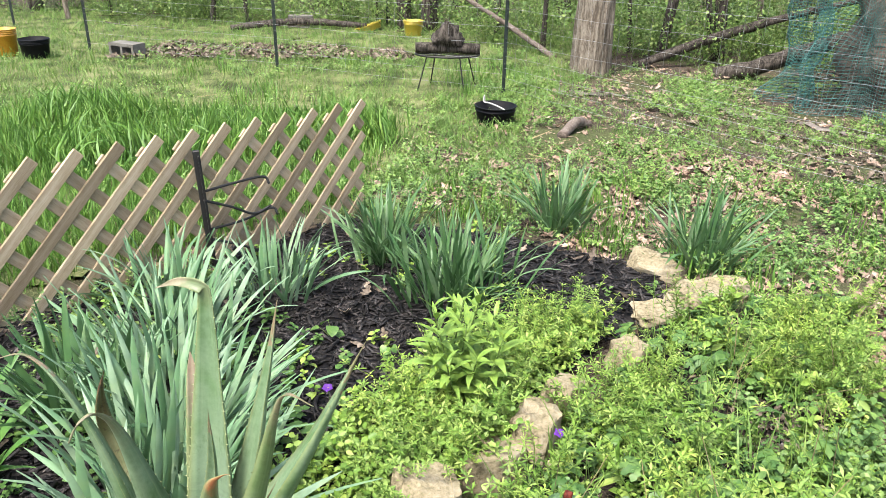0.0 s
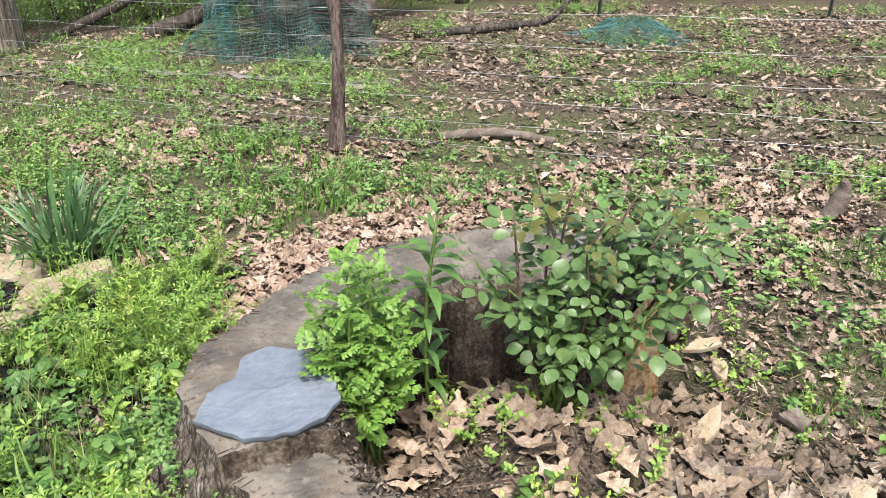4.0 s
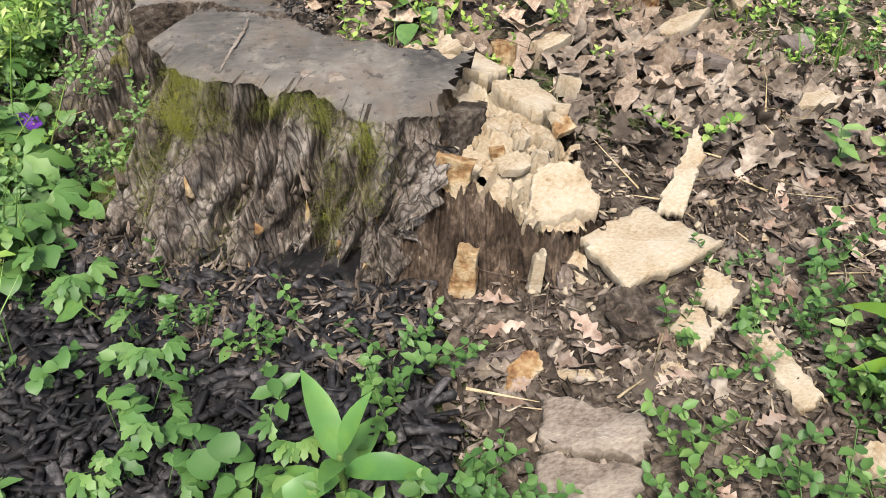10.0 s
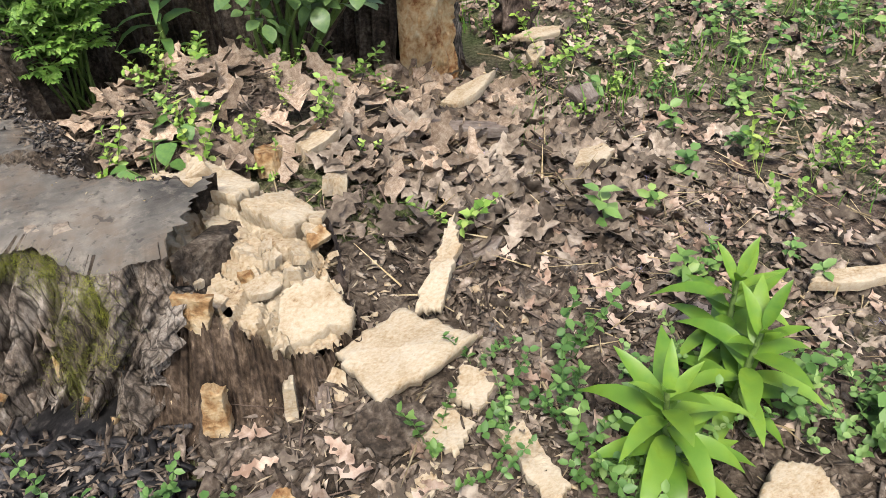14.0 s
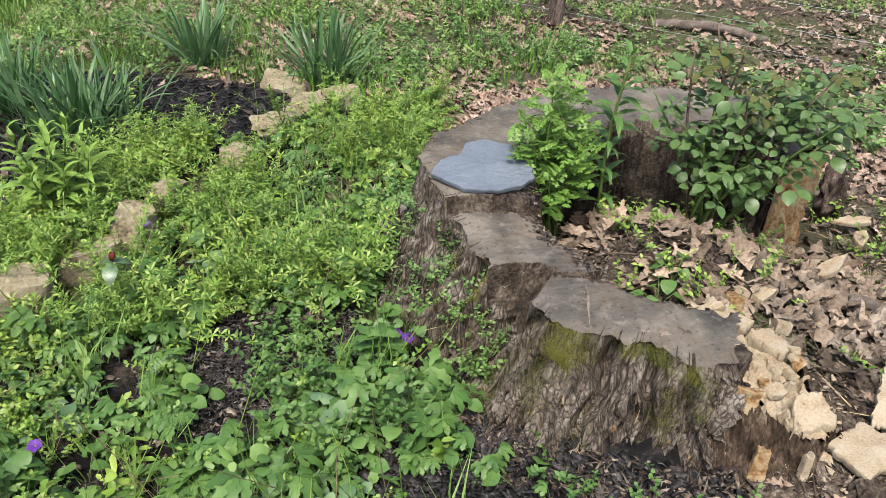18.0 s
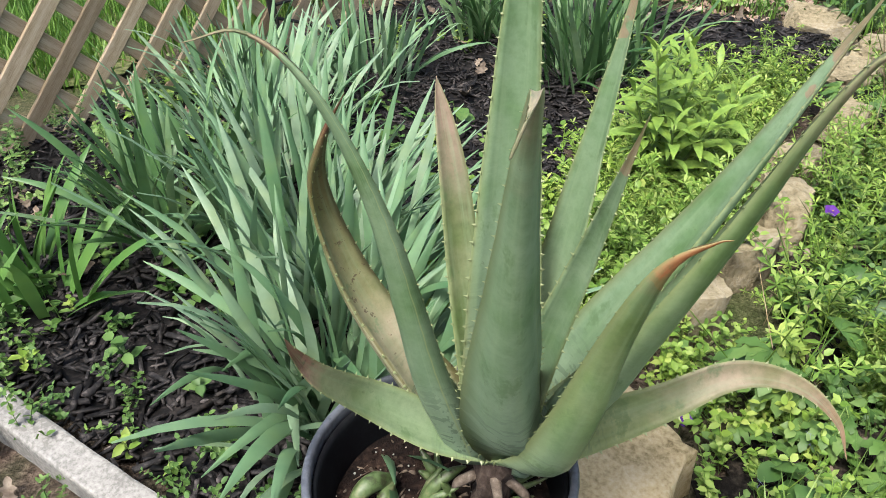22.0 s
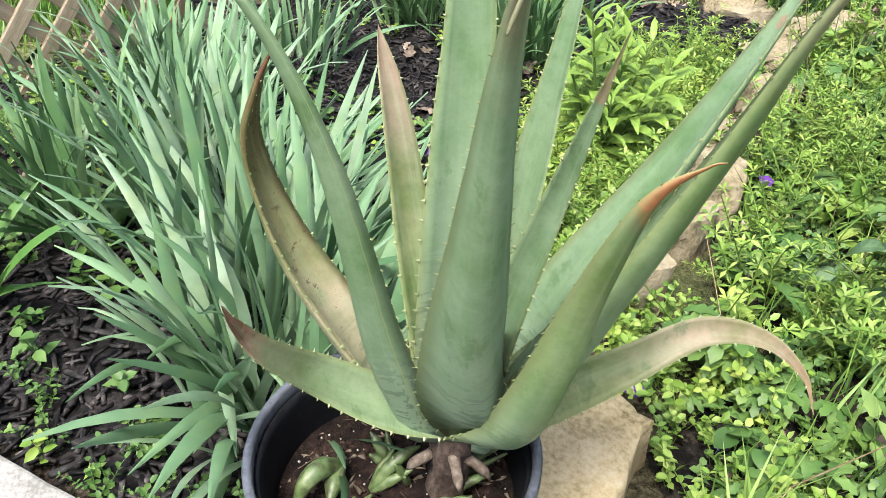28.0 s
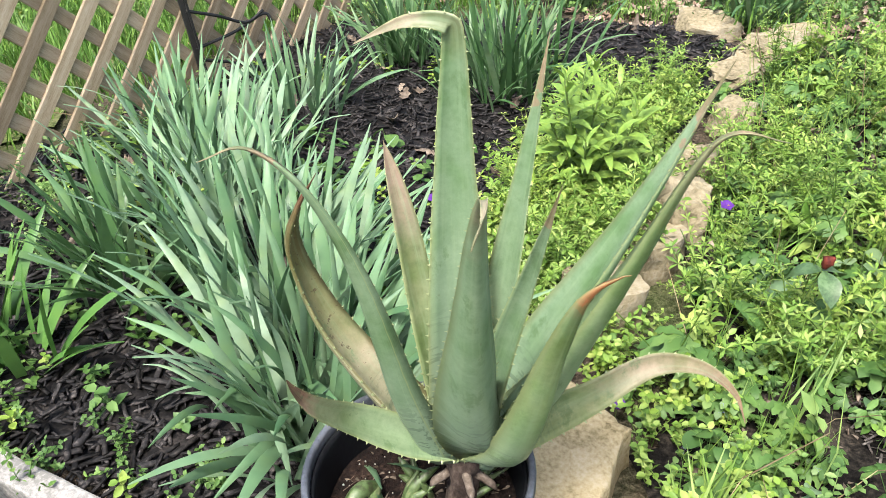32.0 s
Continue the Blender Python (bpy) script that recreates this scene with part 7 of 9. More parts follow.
bucket(-5.35, 9.62, 0.145, 0.34, "orange_plastic", "orange plastic bucket with a red top standing in the grass")
bucket(-4.93, 9.50, 0.17, 0.24, "black_plastic", "stack of black plastic pots in the grass", "nursery_pot", 4, False)
bucket(-0.43, 12.2, 0.15, 0.24, "yellow_plastic", "yellow plastic bucket at the edge of the woods")
c = bucket(0.48, 6.53, 0.175, 0.17, "black_plastic", "black rubber feed bucket with a white rope handle", "feed_bucket", 1, False)
V, F = sweep([(-0.17, 0, 0.16), (-0.1, 0.03, 0.185), (0.04, 0.04, 0.19), (0.14, 0.03, 0.18), (0.15, 0.02, 0.23), (0.17, 0.0, 0.17)], [0.007, 0.007], 20, 6)
part("rope_handle", mesh_py("rope_handle", V, F, M["rope"]), c, None, "white rope handle")
bucket(-1.15, 12.8, 0.22, 0.10, "yellow_plastic", "yellow plastic tub lying in far grass", "plastic_tub", 1, False, 20)


def concrete_block(x, y, yaw, label):
    """Hollow block on its side: shell with two cores."""
    bm = bmesh.new()
    L, W, Hh, t = 0.40, 0.20, 0.20, 0.035
    for cx, cy, sx, sy in ((0, -W / 2 + t / 2, L, t), (0, W / 2 - t / 2, L, t), (-L / 2 + t / 2, 0, t, W - 2 * t), (L / 2 - t / 2, 0, t, W - 2 * t), (0, 0, t, W - 2 * t)):
        bmesh.ops.create_cube(bm, size=1, matrix=Matrix.Translation((cx, cy, 0)) @ Matrix.Diagonal((sx, sy, Hh, 1)))
    solo("concrete_block", mesh_bm("concrete_block", bm, M["block"]), Matrix.Translation(on(x, y, 0.095)) @ pose(0, 0, 0, 90, 0, yaw), label, "concrete block")


concrete_block(-3.86, 9.62, -25, "grey hollow concrete block lying in the grass")
concrete_block(-2.3, 13.0, 5, "grey concrete block in far grass")


def stand():
    x, y = 0.07, 8.0
    p = on(x, y)
    s = thing("metal_stand", p, "round black wire stand on thin splayed legs", "stand")
    zt = 0.37
    for k in range(4):
        a = radians(k * 90 + 30)
        V, F = tubes([(0.36 * math.cos(a), 0.30 * math.sin(a), -0.02)], [(0.24 * math.cos(a), 0.2 * math.sin(a), zt)], 0.008, sides=6)
        part("leg", mesh_np("stand_leg", V, F, M["black_metal"]), s)
    me, F = sweep([(0.33 * math.cos(a), 0.22 * math.sin(a), zt) for a in np.linspace(0, 6.2832, 13)], [0.01, 0.01], 48, 6, ends=False)
    part("ring", mesh_py("stand_ring", me, F, M["black_metal"]), s)
    for k in range(5):
        yy = -0.16 + 0.08 * k
        xx = 0.33 * math.sqrt(max(0, 1 - (yy / 0.22) ** 2))
        V, F = tubes([(-xx, yy, zt)], [(xx, yy, zt)], 0.006, sides=5)
        part("bar", mesh_np("stand_bar", V, F, M["black_metal"]), s)
    V, F = sweep([(x - 0.33, y, p.z + zt + 0.058), (x, y + 0.01, p.z + zt + 0.06), (x + 0.33, y - 0.02, p.z + zt + 0.058)], [0.055, 0.055], 14, 14, 0.05)
    solo("log", mesh_py("log", V, F, M["trunk_dark"]), Matrix(), "short dark round log lying on the stand", "log")
    V, F = sweep([(x - 0.15, y, p.z + zt + 0.10), (x, y, p.z + zt + 0.17), (x + 0.15, y, p.z + zt + 0.10)], [0.05, 0.13, 0.05], 12, 14, 0.8, 14)
    solo("bark_lump", mesh_py("bark_lump", V, F, M["trunk_dark"]), Matrix(), "brown heap of bark on the metal stand", "bark")


stand()

# ---------------------------------------------------------------- trees and woods


def leaf_cloud(n, rx, ry, rz, size, seed):
    r = np.random.default_rng(seed)
    d = r.normal(size=(n, 3))
    d /= np.linalg.norm(d, axis=1, keepdims=True)
    rad = r.random((n, 1)) ** 0.45
    P = d * rad * np.array([rx, ry, rz])
    T = leaf_t(1.0, 0.6, 1, 0.2, 0.3, 0.5)
    T = (np.array([(0, 0, 0), (0.45, -0.3, 0.06), (1.0, 0, -0.15), (0.45, 0.3, 0.06)]), np.array([(0, 1, 2, 3)]))
    return spread(T, P, rot(r.uniform(0, 6.28, n), r.normal(0.2, 0.5, n), r.normal(0, 0.5, n)), r.uniform(0.6, 1.4, n) * size)


def tree(x, y, r, h, bark, label, seed, lean=(0.0, 0.0), limbs=4, crown=True):
    p = on(x, y, -0.05)
    t = thing("tree", p, label, "tree", "trees")
    pts = [(0, 0, 0), (lean[0] * 0.3 + noise.noise((seed, 0, 0)) * 0.1, lean[1] * 0.3, h * 0.3), (lean[0] * 0.7, lean[1] * 0.7 + noise.noise((seed, 3, 0)) * 0.15, h * 0.65), (lean[0], lean[1], h)]
    V, F = sweep(pts, [r * 1.25, r, r * 0.85, r * 0.7, r * 0.35], 60 if r > 0.15 else 30, 60 if r > 0.15 else 18, 0.16, 2.0 if r > 0.15 else 6, seed, True, 9.0 if r > 0.15 else 3.0)
    part("trunk", mesh_py("trunk", V, F, M[bark]), t)
    C = spline(pts, 20)
    rr = random.Random(seed)
    Vs = []
    for k in range(limbs):
        b = C[rr.randint(11, 19)]
        a = rr.uniform(0, 6.28)
        ln = h * rr.uniform(0.2, 0.35)
        e = b + Vector((math.cos(a) * ln, math.sin(a) * ln, ln * rr.uniform(0.4, 0.9)))
        V, F = sweep([b, b.lerp(e, 0.5) + Vector((0, 0, 0.1)), e], [r * 0.35, r * 0.22, r * 0.08], 10, 7, 0.15, 6, k)
        part("limb", mesh_py("limb", V, F, M[bark]), t)
        cv, cf = leaf_cloud(90, ln * 0.55, ln * 0.55, ln * 0.4, 0.11, seed * 10 + k)
        Vs.append((cv + np.array(e), cf))
    if crown and Vs:
        V, F = merge(*Vs)
        o = part("crown", mesh_np("crown", V, F, M["wood_leaf"]), t, None, "thin spring foliage")
        o["kind"] = "stuff"


tree(1.75, 9.05, 0.185, 6.5, "trunk", "stout tree with grey furrowed bark behind the fence", 1, (0.1, 0.2), 6)
WT = "slim dark woodland tree among green undergrowth"
for k, (x, y, r, h, lx, ly) in enumerate(((2.9, 10.3, 0.06, 4.5, 0.5, 0), (3.7, 10.4, 0.075, 4.5, -0.3, 0.1), (-0.2, 12.9, 0.12, 6, 0.1, 0), (-0.6, 13.0, 0.10, 5.5, -0.2, 0.2), (-1.6, 13.8, 0.07, 5, -0.9, 0), (0.9, 12.4, 0.05, 4.5, -0.3, 0),
                                     (7.6, 9.0, 0.08, 5, 0.1, 0), (7.3, 9.6, 0.06, 5, 0.3, 0), (6.3, 10.2, 0.05, 4.5, 0.5, 0.1), (8.9, 8.2, 0.13, 6, 0.0, 0.2), (10.2, 8.5, 0.11, 6, 0.2, 0), (11.5, 6.9, 0.16, 6, 0.1, 0), (13.5, 6.4, 0.13, 6, 0, 0),
                                     (-3.4, 15.5, 0.1, 6, 0.2, 0), (-5.5, 15.8, 0.12, 6, 0.1, 0), (-7.5, 14.8, 0.1, 6, -0.3, 0), (5.6, 12.5, 0.14, 6, 0.2, 0.1), (2.2, 14.5, 0.13, 6, 0, 0), (-2.4, 16.5, 0.16, 6, 0, 0), (15.5, 9.5, 0.18, 6, 0, 0), (9.0, 13.0, 0.16, 6.5, 0, 0), (4.3, 16.0, 0.15, 6.5, 0, 0), (0.4, 17.0, 0.15, 6.5, 0, 0), (12.6, 10.8, 0.14, 6, 0, 0), (17, 5, 0.15, 6, 0, 0), (-10, 14, 0.16, 6, 0, 0))):
    tree(x, y, r, h, "trunk_dark", WT, k + 5, (lx, ly), 4)


for k in range(26):
    u = k / 25
    x = -6.5 + 18 * u + rng.uniform(-0.4, 0.4)
    y = float(np.interp(x, (-7, -0.5, 1.0, 3.6, 5.0, 9.0, 12.0), (13.6, 12.6, 10.8, 9.9, 9.8, 8.8, 6.6))) + rng.uniform(0.0, 2.2)
    tree(x, y, rng.uniform(0.018, 0.04), rng.uniform(2.6, 4.2), "trunk_dark" if k % 3 else "trunk", "thin bare sapling at the edge of the woods", 60 + k, (rng.normal(0, 0.35), rng.normal(0, 0.2)), 2)


def fallen(pts, radii, label, mt="trunk_dark", seed=0, name="fallen_branch"):
    q = [Vector((x, y, float(H(x, y)) + z)) for x, y, z in pts]
    V, F = sweep(q, radii, 22, 9, 0.3, 7, seed)
    solo(name, mesh_py(name, V, F, M[mt]), Matrix(), label, "branch", "fallen branches")


FB = "fallen bare branch lying among the undergrowth"
fallen([(2.4, 9.6, 0.02), (3.4, 9.8, 0.35), (4.6, 9.6, 0.75), (5.4, 9.3, 0.95)], [0.05, 0.06, 0.04, 0.02], FB, "trunk_dark", 1)
fallen([(0.15, 11.4, 0.75), (0.9, 10.9, 0.35), (1.5, 10.2, 0.0)], [0.03, 0.035, 0.04], FB, "dead_wood", 2)
fallen([(3.2, 9.0, 0.02), (3.8, 8.9, 0.2), (4.6, 8.9, 0.5)], [0.09, 0.1, 0.08], FB, "trunk_dark", 3)
fallen([(3.6, 3.85, 0.02), (3.9, 3.6, 0.04), (4.1, 3.3, 0.02)], [0.03, 0.035, 0.02], "short grey log lying in the grass by the fence", "dead_wood", 4)
fallen([(1.0, 6.1, 0.01), (1.15, 6.35, 0.07), (1.3, 6.5, 0.02)], [0.04, 0.045, 0.03], "short grey log lying in the leaves", "dead_wood", 5)
fallen([(5.6, 7.2, 0.02), (6.6, 6.9, 0.06), (7.4, 7.0, 0.05), (7.8, 7.0, 0.3)], [0.04, 0.05, 0.04, 0.03], FB, "trunk_dark", 6)
fallen([(4.25, 1.58, 0.0), (4.27, 1.56, 0.12), (4.24, 1.55, 0.2)], [0.05, 0.04, 0.015], "broken wood stub standing in the leaves", "dead_wood", 7, "wood_stub")
fallen([(1.9, 2.35, 0.03), (2.15, 2.42, 0.03), (2.4, 2.38, 0.05)], [0.015, 0.02, 0.012], "thin dead branch in the leaf pile", "dead_wood", 8)
fallen([(-3.3, 12.4, 0.05), (-2.3, 12.8, 0.12), (-1.2, 12.7, 0.08)], [0.05, 0.06, 0.04], FB, "trunk_dark", 9)


def old_snag():
    """Huge broken dead trunk with limbs sprawling to the right."""
    p = on(4.5, 7.75, -0.05)
    s = thing("dead_tree", p, "huge broken dead tree trunk with grey torn wood", "dead tree")
    for k, (pts, rad) in enumerate((([(0, 0, 0), (0.0, 0.1, 0.6), (-0.15, 0.15, 1.3), (-0.3, 0.2, 2.2)], [0.40, 0.34, 0.28, 0.2]), ([(0.3, 0, 0.3), (0.5, 0.2, 0.8), (1.1, 0.5, 1.15), (2.0, 0.9, 1.0)], [0.32, 0.3, 0.24, 0.3]),
                                    ([(0.1, -0.2, 0.9), (0.4, -0.3, 0.75), (0.75, -0.3, 0.9)], [0.12, 0.09, 0.03]), ([(0.55, -0.1, 0.0), (0.6, 0.0, 0.8), (0.5, 0.1, 1.6)], [0.25, 0.2, 0.16]),
                                    ([(-0.2, -0.25, 0.0), (0.2, -0.5, 0.08), (0.7, -0.65, 0.05)], [0.1, 0.1, 0.05]))):
        V, F = sweep(pts, rad, 20, 16, 0.7, 3.2, k + 2)
        part("limb" if k else "trunk", mesh_py("snag_limb", V, F, M["dead_wood"]), s)
    for k in range(26):
        a = rng.uniform(0, 6.28)
        b = Vector((rng.normal(0.2, 0.35), rng.normal(-0.1, 0.3), rng.uniform(0.1, 1.2)))
        e = b + Vector((math.cos(a) * 0.45, math.sin(a) * 0.35, rng.uniform(-0.3, 0.3)))
        e.z = max(e.z, 0.03)
        V, F = sweep([b, b.lerp(e, 0.5) + Vector((0, 0, 0.06)), e], [0.014, 0.01, 0.004], 6, 5)
        part("twig", mesh_py("snag_twig", V, F, M["dead_wood"]), s)


old_snag()


def net_drape(name, cx, cy, r0, r1, h, a0, a1, cols, rows, label, folds=0.14):
    """Plastic netting hung in folds: a mesh of thin square cords."""
    G = []
    for j in range(rows + 1):
        v = j / rows
        row = []
        for i in range(cols + 1):
            u = i / cols
            a = a0 + (a1 - a0) * u
            r = (r0 + (r1 - r0) * v ** 0.8) * (1 + folds * math.sin(a * 9 + v * 3) + 0.3 * noise.noise((a * 2.5, v * 3, r0)) + 0.1 * noise.noise((a * 9, v * 9, r0)))
            z = h * v * (1 + 0.18 * noise.noise((a * 3, v * 2, 5)))
            x, y = cx + r * math.cos(a), cy + r * math.sin(a)
            row.append((x, y, max(0.01, z) + float(H(x, y))))
        G.append(row)
    G = np.array(G)
    V1 = tubes(G[:, :-1].reshape(-1, 3), G[:, 1:].reshape(-1, 3), 0.0028)
    V2 = tubes(G[:-1].reshape(-1, 3), G[1:].reshape(-1, 3), 0.0028)
    V, F = merge(V1, V2)
    o = new(name, mesh_np(name, V, F, M["net"]))
    tagged(o, label, "netting")


net_drape("garden_netting", 4.35, 7.6, 0.92, 0.62, 1.9, radians(150), radians(292), 84, 60, "teal plastic netting draped round the dead trunk", 0.2)
net_drape("garden_netting", 7.5, 5.75, 0.62, 0.2, 0.20, 0, 6.28, 90, 14, "teal plastic netting heaped on the bare ground", 0.1)


def brush(n, cx, cy, sx, sy, top, mt, label, ln=0.5):
    a = rng.uniform(0, 6.28, n)
    el = rng.normal(0, 0.35, n)
    P = np.stack([rng.normal(cx, sx, n), rng.normal(cy, sy, n), np.zeros(n)], -1)
    P[:, 2] = H(P[:, 0], P[:, 1]) + np.abs(rng.normal(0, top, n)) + 0.015
    L = ln * rng.uniform(0.3, 1.2, n)
    Q = P + np.stack([np.cos(a) * L, np.sin(a) * L, np.sin(el) * L * 0.5], -1)
    Q[:, 2] = np.maximum(Q[:, 2], H(Q[:, 0], Q[:, 1]) + 0.005)
    stuff("twigs", [tubes(P, Q, rng.uniform(0.002, 0.009, n) * min(1.0, ln / 0.4 + 0.08), 0.0015 * min(1.0, ln / 0.3), 4)], M[mt], label, "twigs")


brush(420, 4.4, 7.6, 0.42, 0.4, 0.35, "trunk_dark", "tangled dead twigs round the broken trunk")
brush(260, 8.0, 4.8, 2.0, 1.6, 0.02, "twig", "scattered twigs on the bare ground beyond the fence", 0.35)
brush(160, -1.5, 14.0, 3.0, 1.0, 0.12, "twig", "brush lying at the edge of the woods", 0.8)
brush(300, 2.3, 0.6, 0.7, 0.7, 0.008, "twig", "small dead twigs in the leaf litter", 0.12)
brush(120, 0.2, 5.4, 1.2, 1.2, 0.01, "straw", "dry straw stalks among the weeds", 0.25)
brush(700, 2.5, 0.25, 0.55, 0.45, 0.012, "straw", "dry grass stalks in the litter", 0.08)


# ---------------------------------------------------------------- ground cover
def at_ground(x, y, dz=0.0):
    return np.stack([x, y, H(x, y) + dz], -1)


def tuft_t(n, h, w, spread_r, seed):
    r = np.random.default_rng(seed)
    Ts = []
    for k in range(n):
        V, F = blade_t(h * r.uniform(0.6, 1.15), w * r.uniform(0.7, 1.2), r.uniform(0.4, 1.9), 2)
        R = rot(r.uniform(0, 6.28), r.normal(0, 0.15))[0]
        Ts.append((V @ R.T + np.array([r.normal(0, spread_r), r.normal(0, spread_r), 0]), F))
    return merge(*Ts)


def sprig_t(pairs, h, leaf, width, seed, curve=0.3, up=0.4, nn=2, stem=True):
    """Upright weed: a bent stem with leaf pairs."""
    r = np.random.default_rng(seed)
    a0 = r.uniform(0, 6.28)
    C = np.array([(curve * h * u * u * math.cos(a0), curve * h * u * u * math.sin(a0), h * u) for u in np.linspace(0, 1, 4)])
    Ts = [tubes(C[:-1], C[1:], 0.0011, sides=3)] if stem else []
    for k in range(pairs):
        u = 0.25 + 0.75 * (k + 1) / pairs
        b = np.array([curve * h * u * u * math.cos(a0), curve * h * u * u * math.sin(a0), h * u])
        for e in (0, 1):
            s = leaf * r.uniform(0.7, 1.2)
            w = leaf * width * 0.56
            V = np.array([(0, 0, 0), (s * 0.22, -w * 0.85, w * 0.2), (s * 0.62, -w * 0.95, w * 0.12), (s, 0, -s * 0.16), (s * 0.62, w * 0.95, w * 0.12), (s * 0.22, w * 0.85, w * 0.2)])
            F = np.array([(0, 1, 2, 3), (0, 3, 4, 5)])
            if nn == 1:
                V, F = np.array([(0, 0, 0), (s * 0.5, -s * width * 0.55, s * 0.05), (s, 0, -s * 0.12), (s * 0.5, s * width * 0.55, s * 0.05)]), np.array([(0, 1, 2, 3)])
            R = rot(k * 1.57 + e * math.pi + r.normal(0, 0.3), -up + r.normal(0, 0.3), r.normal(0, 0.3))[0]
            Ts.append((V @ R.T + b, F))
    return merge(*Ts)


def rosette_t(n, leaf, width, seed, lobes=0.0, lift=0.6, nn=3):
    r = np.random.default_rng(seed)
    Ts = []
    for k in range(n):
        s = leaf * r.uniform(0.6, 1.15)
        V, F = leaf_t(s, s * width, nn, 0.25, 0.8, 0.6, lobes)
        R = rot(k * 2.4 + r.normal(0, 0.2), -lift + r.normal(0, 0.25))[0]
        Ts.append((V @ R.T, F))
    return merge(*Ts)


def flake_t(seed, l=0.03, w=0.014):
    """Thin torn flake of bark or wood, bent."""
    r = np.random.default_rng(seed)
    k = 5
    a = np.sort(r.uniform(0, 6.28, k))
    rim = np.stack([np.cos(a) * l / 2 * r.uniform(0.6, 1.2, k), np.sin(a) * w / 2 * r.uniform(0.6, 1.2, k), r.normal(0, 0.003, k)], -1)
    V = np.concatenate([[(0, 0, r.uniform(0, 0.004))], rim, rim - np.array([0, 0, 0.002])])
    F = [(0, 1 + i, 1 + (i + 1) % k, 1 + (i + 1) % k) for i in range(k)] + [(1 + i, 1 + k + i, 1 + k + (i + 1) % k, 1 + (i + 1) % k) for i in range(k)]
    return V, np.array(F)


def oak_t(seed, n=13):
    """Dry lobed oak leaf, curled."""
    r = np.random.default_rng(seed)
    V, cup, curl = [], r.uniform(-0.8, 1.4), r.uniform(-1.6, 1.6)
    wide = r.uniform(0.16, 0.27)
    for i in range(n + 1):
        u = i / n
        w = wide * math.sin(math.pi * min(1, 0.06 + u * 0.96)) ** 0.7 * (0.84 + 0.36 * math.sin(u * (2.4 * n if n < 13 else 26) + seed)) * r.uniform(0.8, 1.15)
        x, z = u - 0.5, curl * 0.45 * (u - 0.5) ** 2 + r.normal(0, 0.02)
        V += [(x + 0.06, -w, z + cup * w * 0.6 + r.normal(0, 0.03)), (x, 0, z), (x + 0.06, w, z + cup * w * 0.6 + r.normal(0, 0.03))]
    F = []
    for i in range(n):
        a = i * 3
        F += [(a, a + 1, a + 4, a + 3), (a + 1, a + 2, a + 5, a + 4)]
    return np.array(V), np.array(F)


OAK = [oak_t(k, 9 if k % 2 else 11) for k in range(9)]


def palm_t(leaves, h, size, seed):
    """Low weed with five-fingered leaves on stalks."""
    r = np.random.default_rng(seed)
    Ts = []
    for k in range(leaves):
        a = r.uniform(0, 6.28)
        b = np.array([math.cos(a) * h * 0.5, math.sin(a) * h * 0.5, h * r.uniform(0.6, 1.2)])
        Ts.append(tubes([(0, 0, 0)], [b], 0.001))
        for f in (-1.2, -0.6, 0, 0.6, 1.2):
            V, F = leaf_t(size * (1 - 0.2 * abs(f)), size * 0.36, 6, 0.15, 0.5, 0.6, 0.28)
            Ts.append((V @ rot(a + f, 0.1 + r.normal(0, 0.15))[0].T + b, F))
    return merge(*Ts)


def sow(name, templates, poly, n, size, mt, label, category, keep=None, dz=0.0, tilt=0.15):
    """Scatter templates over a plan polygon as one stuff object."""
    x, y = rand_in(poly, n)
    if keep is not None:
        k = keep(x, y)
        x, y = x[k], y[k]
    which = rng.integers(0, len(templates), len(x))
    out = []
    for t, T in enumerate(templates):
        s = which == t
        if s.any():
            m = int(s.sum())
            out.append(spread(T, at_ground(x[s], y[s], dz), rot(rng.uniform(0, 6.28, m), rng.normal(0, tilt, m), rng.normal(0, tilt, m)), rng.uniform(size[0], size[1], m)))
    return stuff(name, out, M[mt], label, category)


def off_stump(x, y):
    d = np.hypot(x - SC.x, y - SC.y)
    a = np.degrees(np.arctan2(y - SC.y, x - SC.x)) % 360
    return ~((d < np.where(a > 150, 0.87, 0.76)) & (d > 0.30) & (a > 11) & (a < 250)) & (np.hypot(x - POT.x, y - POT.y) > 0.15) & (np.hypot(x - 1.72, y - 0.22) > 0.17) & (np.hypot(x - 2.05, y + 0.30) > 0.14) & (np.hypot(x - 1.55, y + 0.09) > 0.09)


def clear(x, y):
    return off_stump(x, y) & ~inside(BED, x, y)


def mottled(scale, cut, seed, base=clear):
    return lambda x, y: base(x, y) & (patchy(x, y, scale, seed) > cut)


def yard(scale, cut, seed):
    """Patches that thin out towards the bare ground beyond the fence."""
    return lambda x, y: clear(x, y) & (patchy(x, y, scale, seed) > cut + 0.30 * np.clip((x - 2.4) / 1.6, 0, 1))


GR = [tuft_t(8, 0.11, 0.0055, 0.045, k) for k in range(5)]
GR2 = [tuft_t(8, 0.09, 0.006, 0.045, k + 9) for k in range(4)]
CW = [merge(*[(lambda T, a, e: (T[0] @ rot(a, e)[0].T, T[1]))(sprig_t(6, 0.11 + 0.02 * b, 0.0215, 0.58, k * 5 + b, 0.5), b * 2.1 + k, 0.35) for b in range(3)]) for k in range(4)]


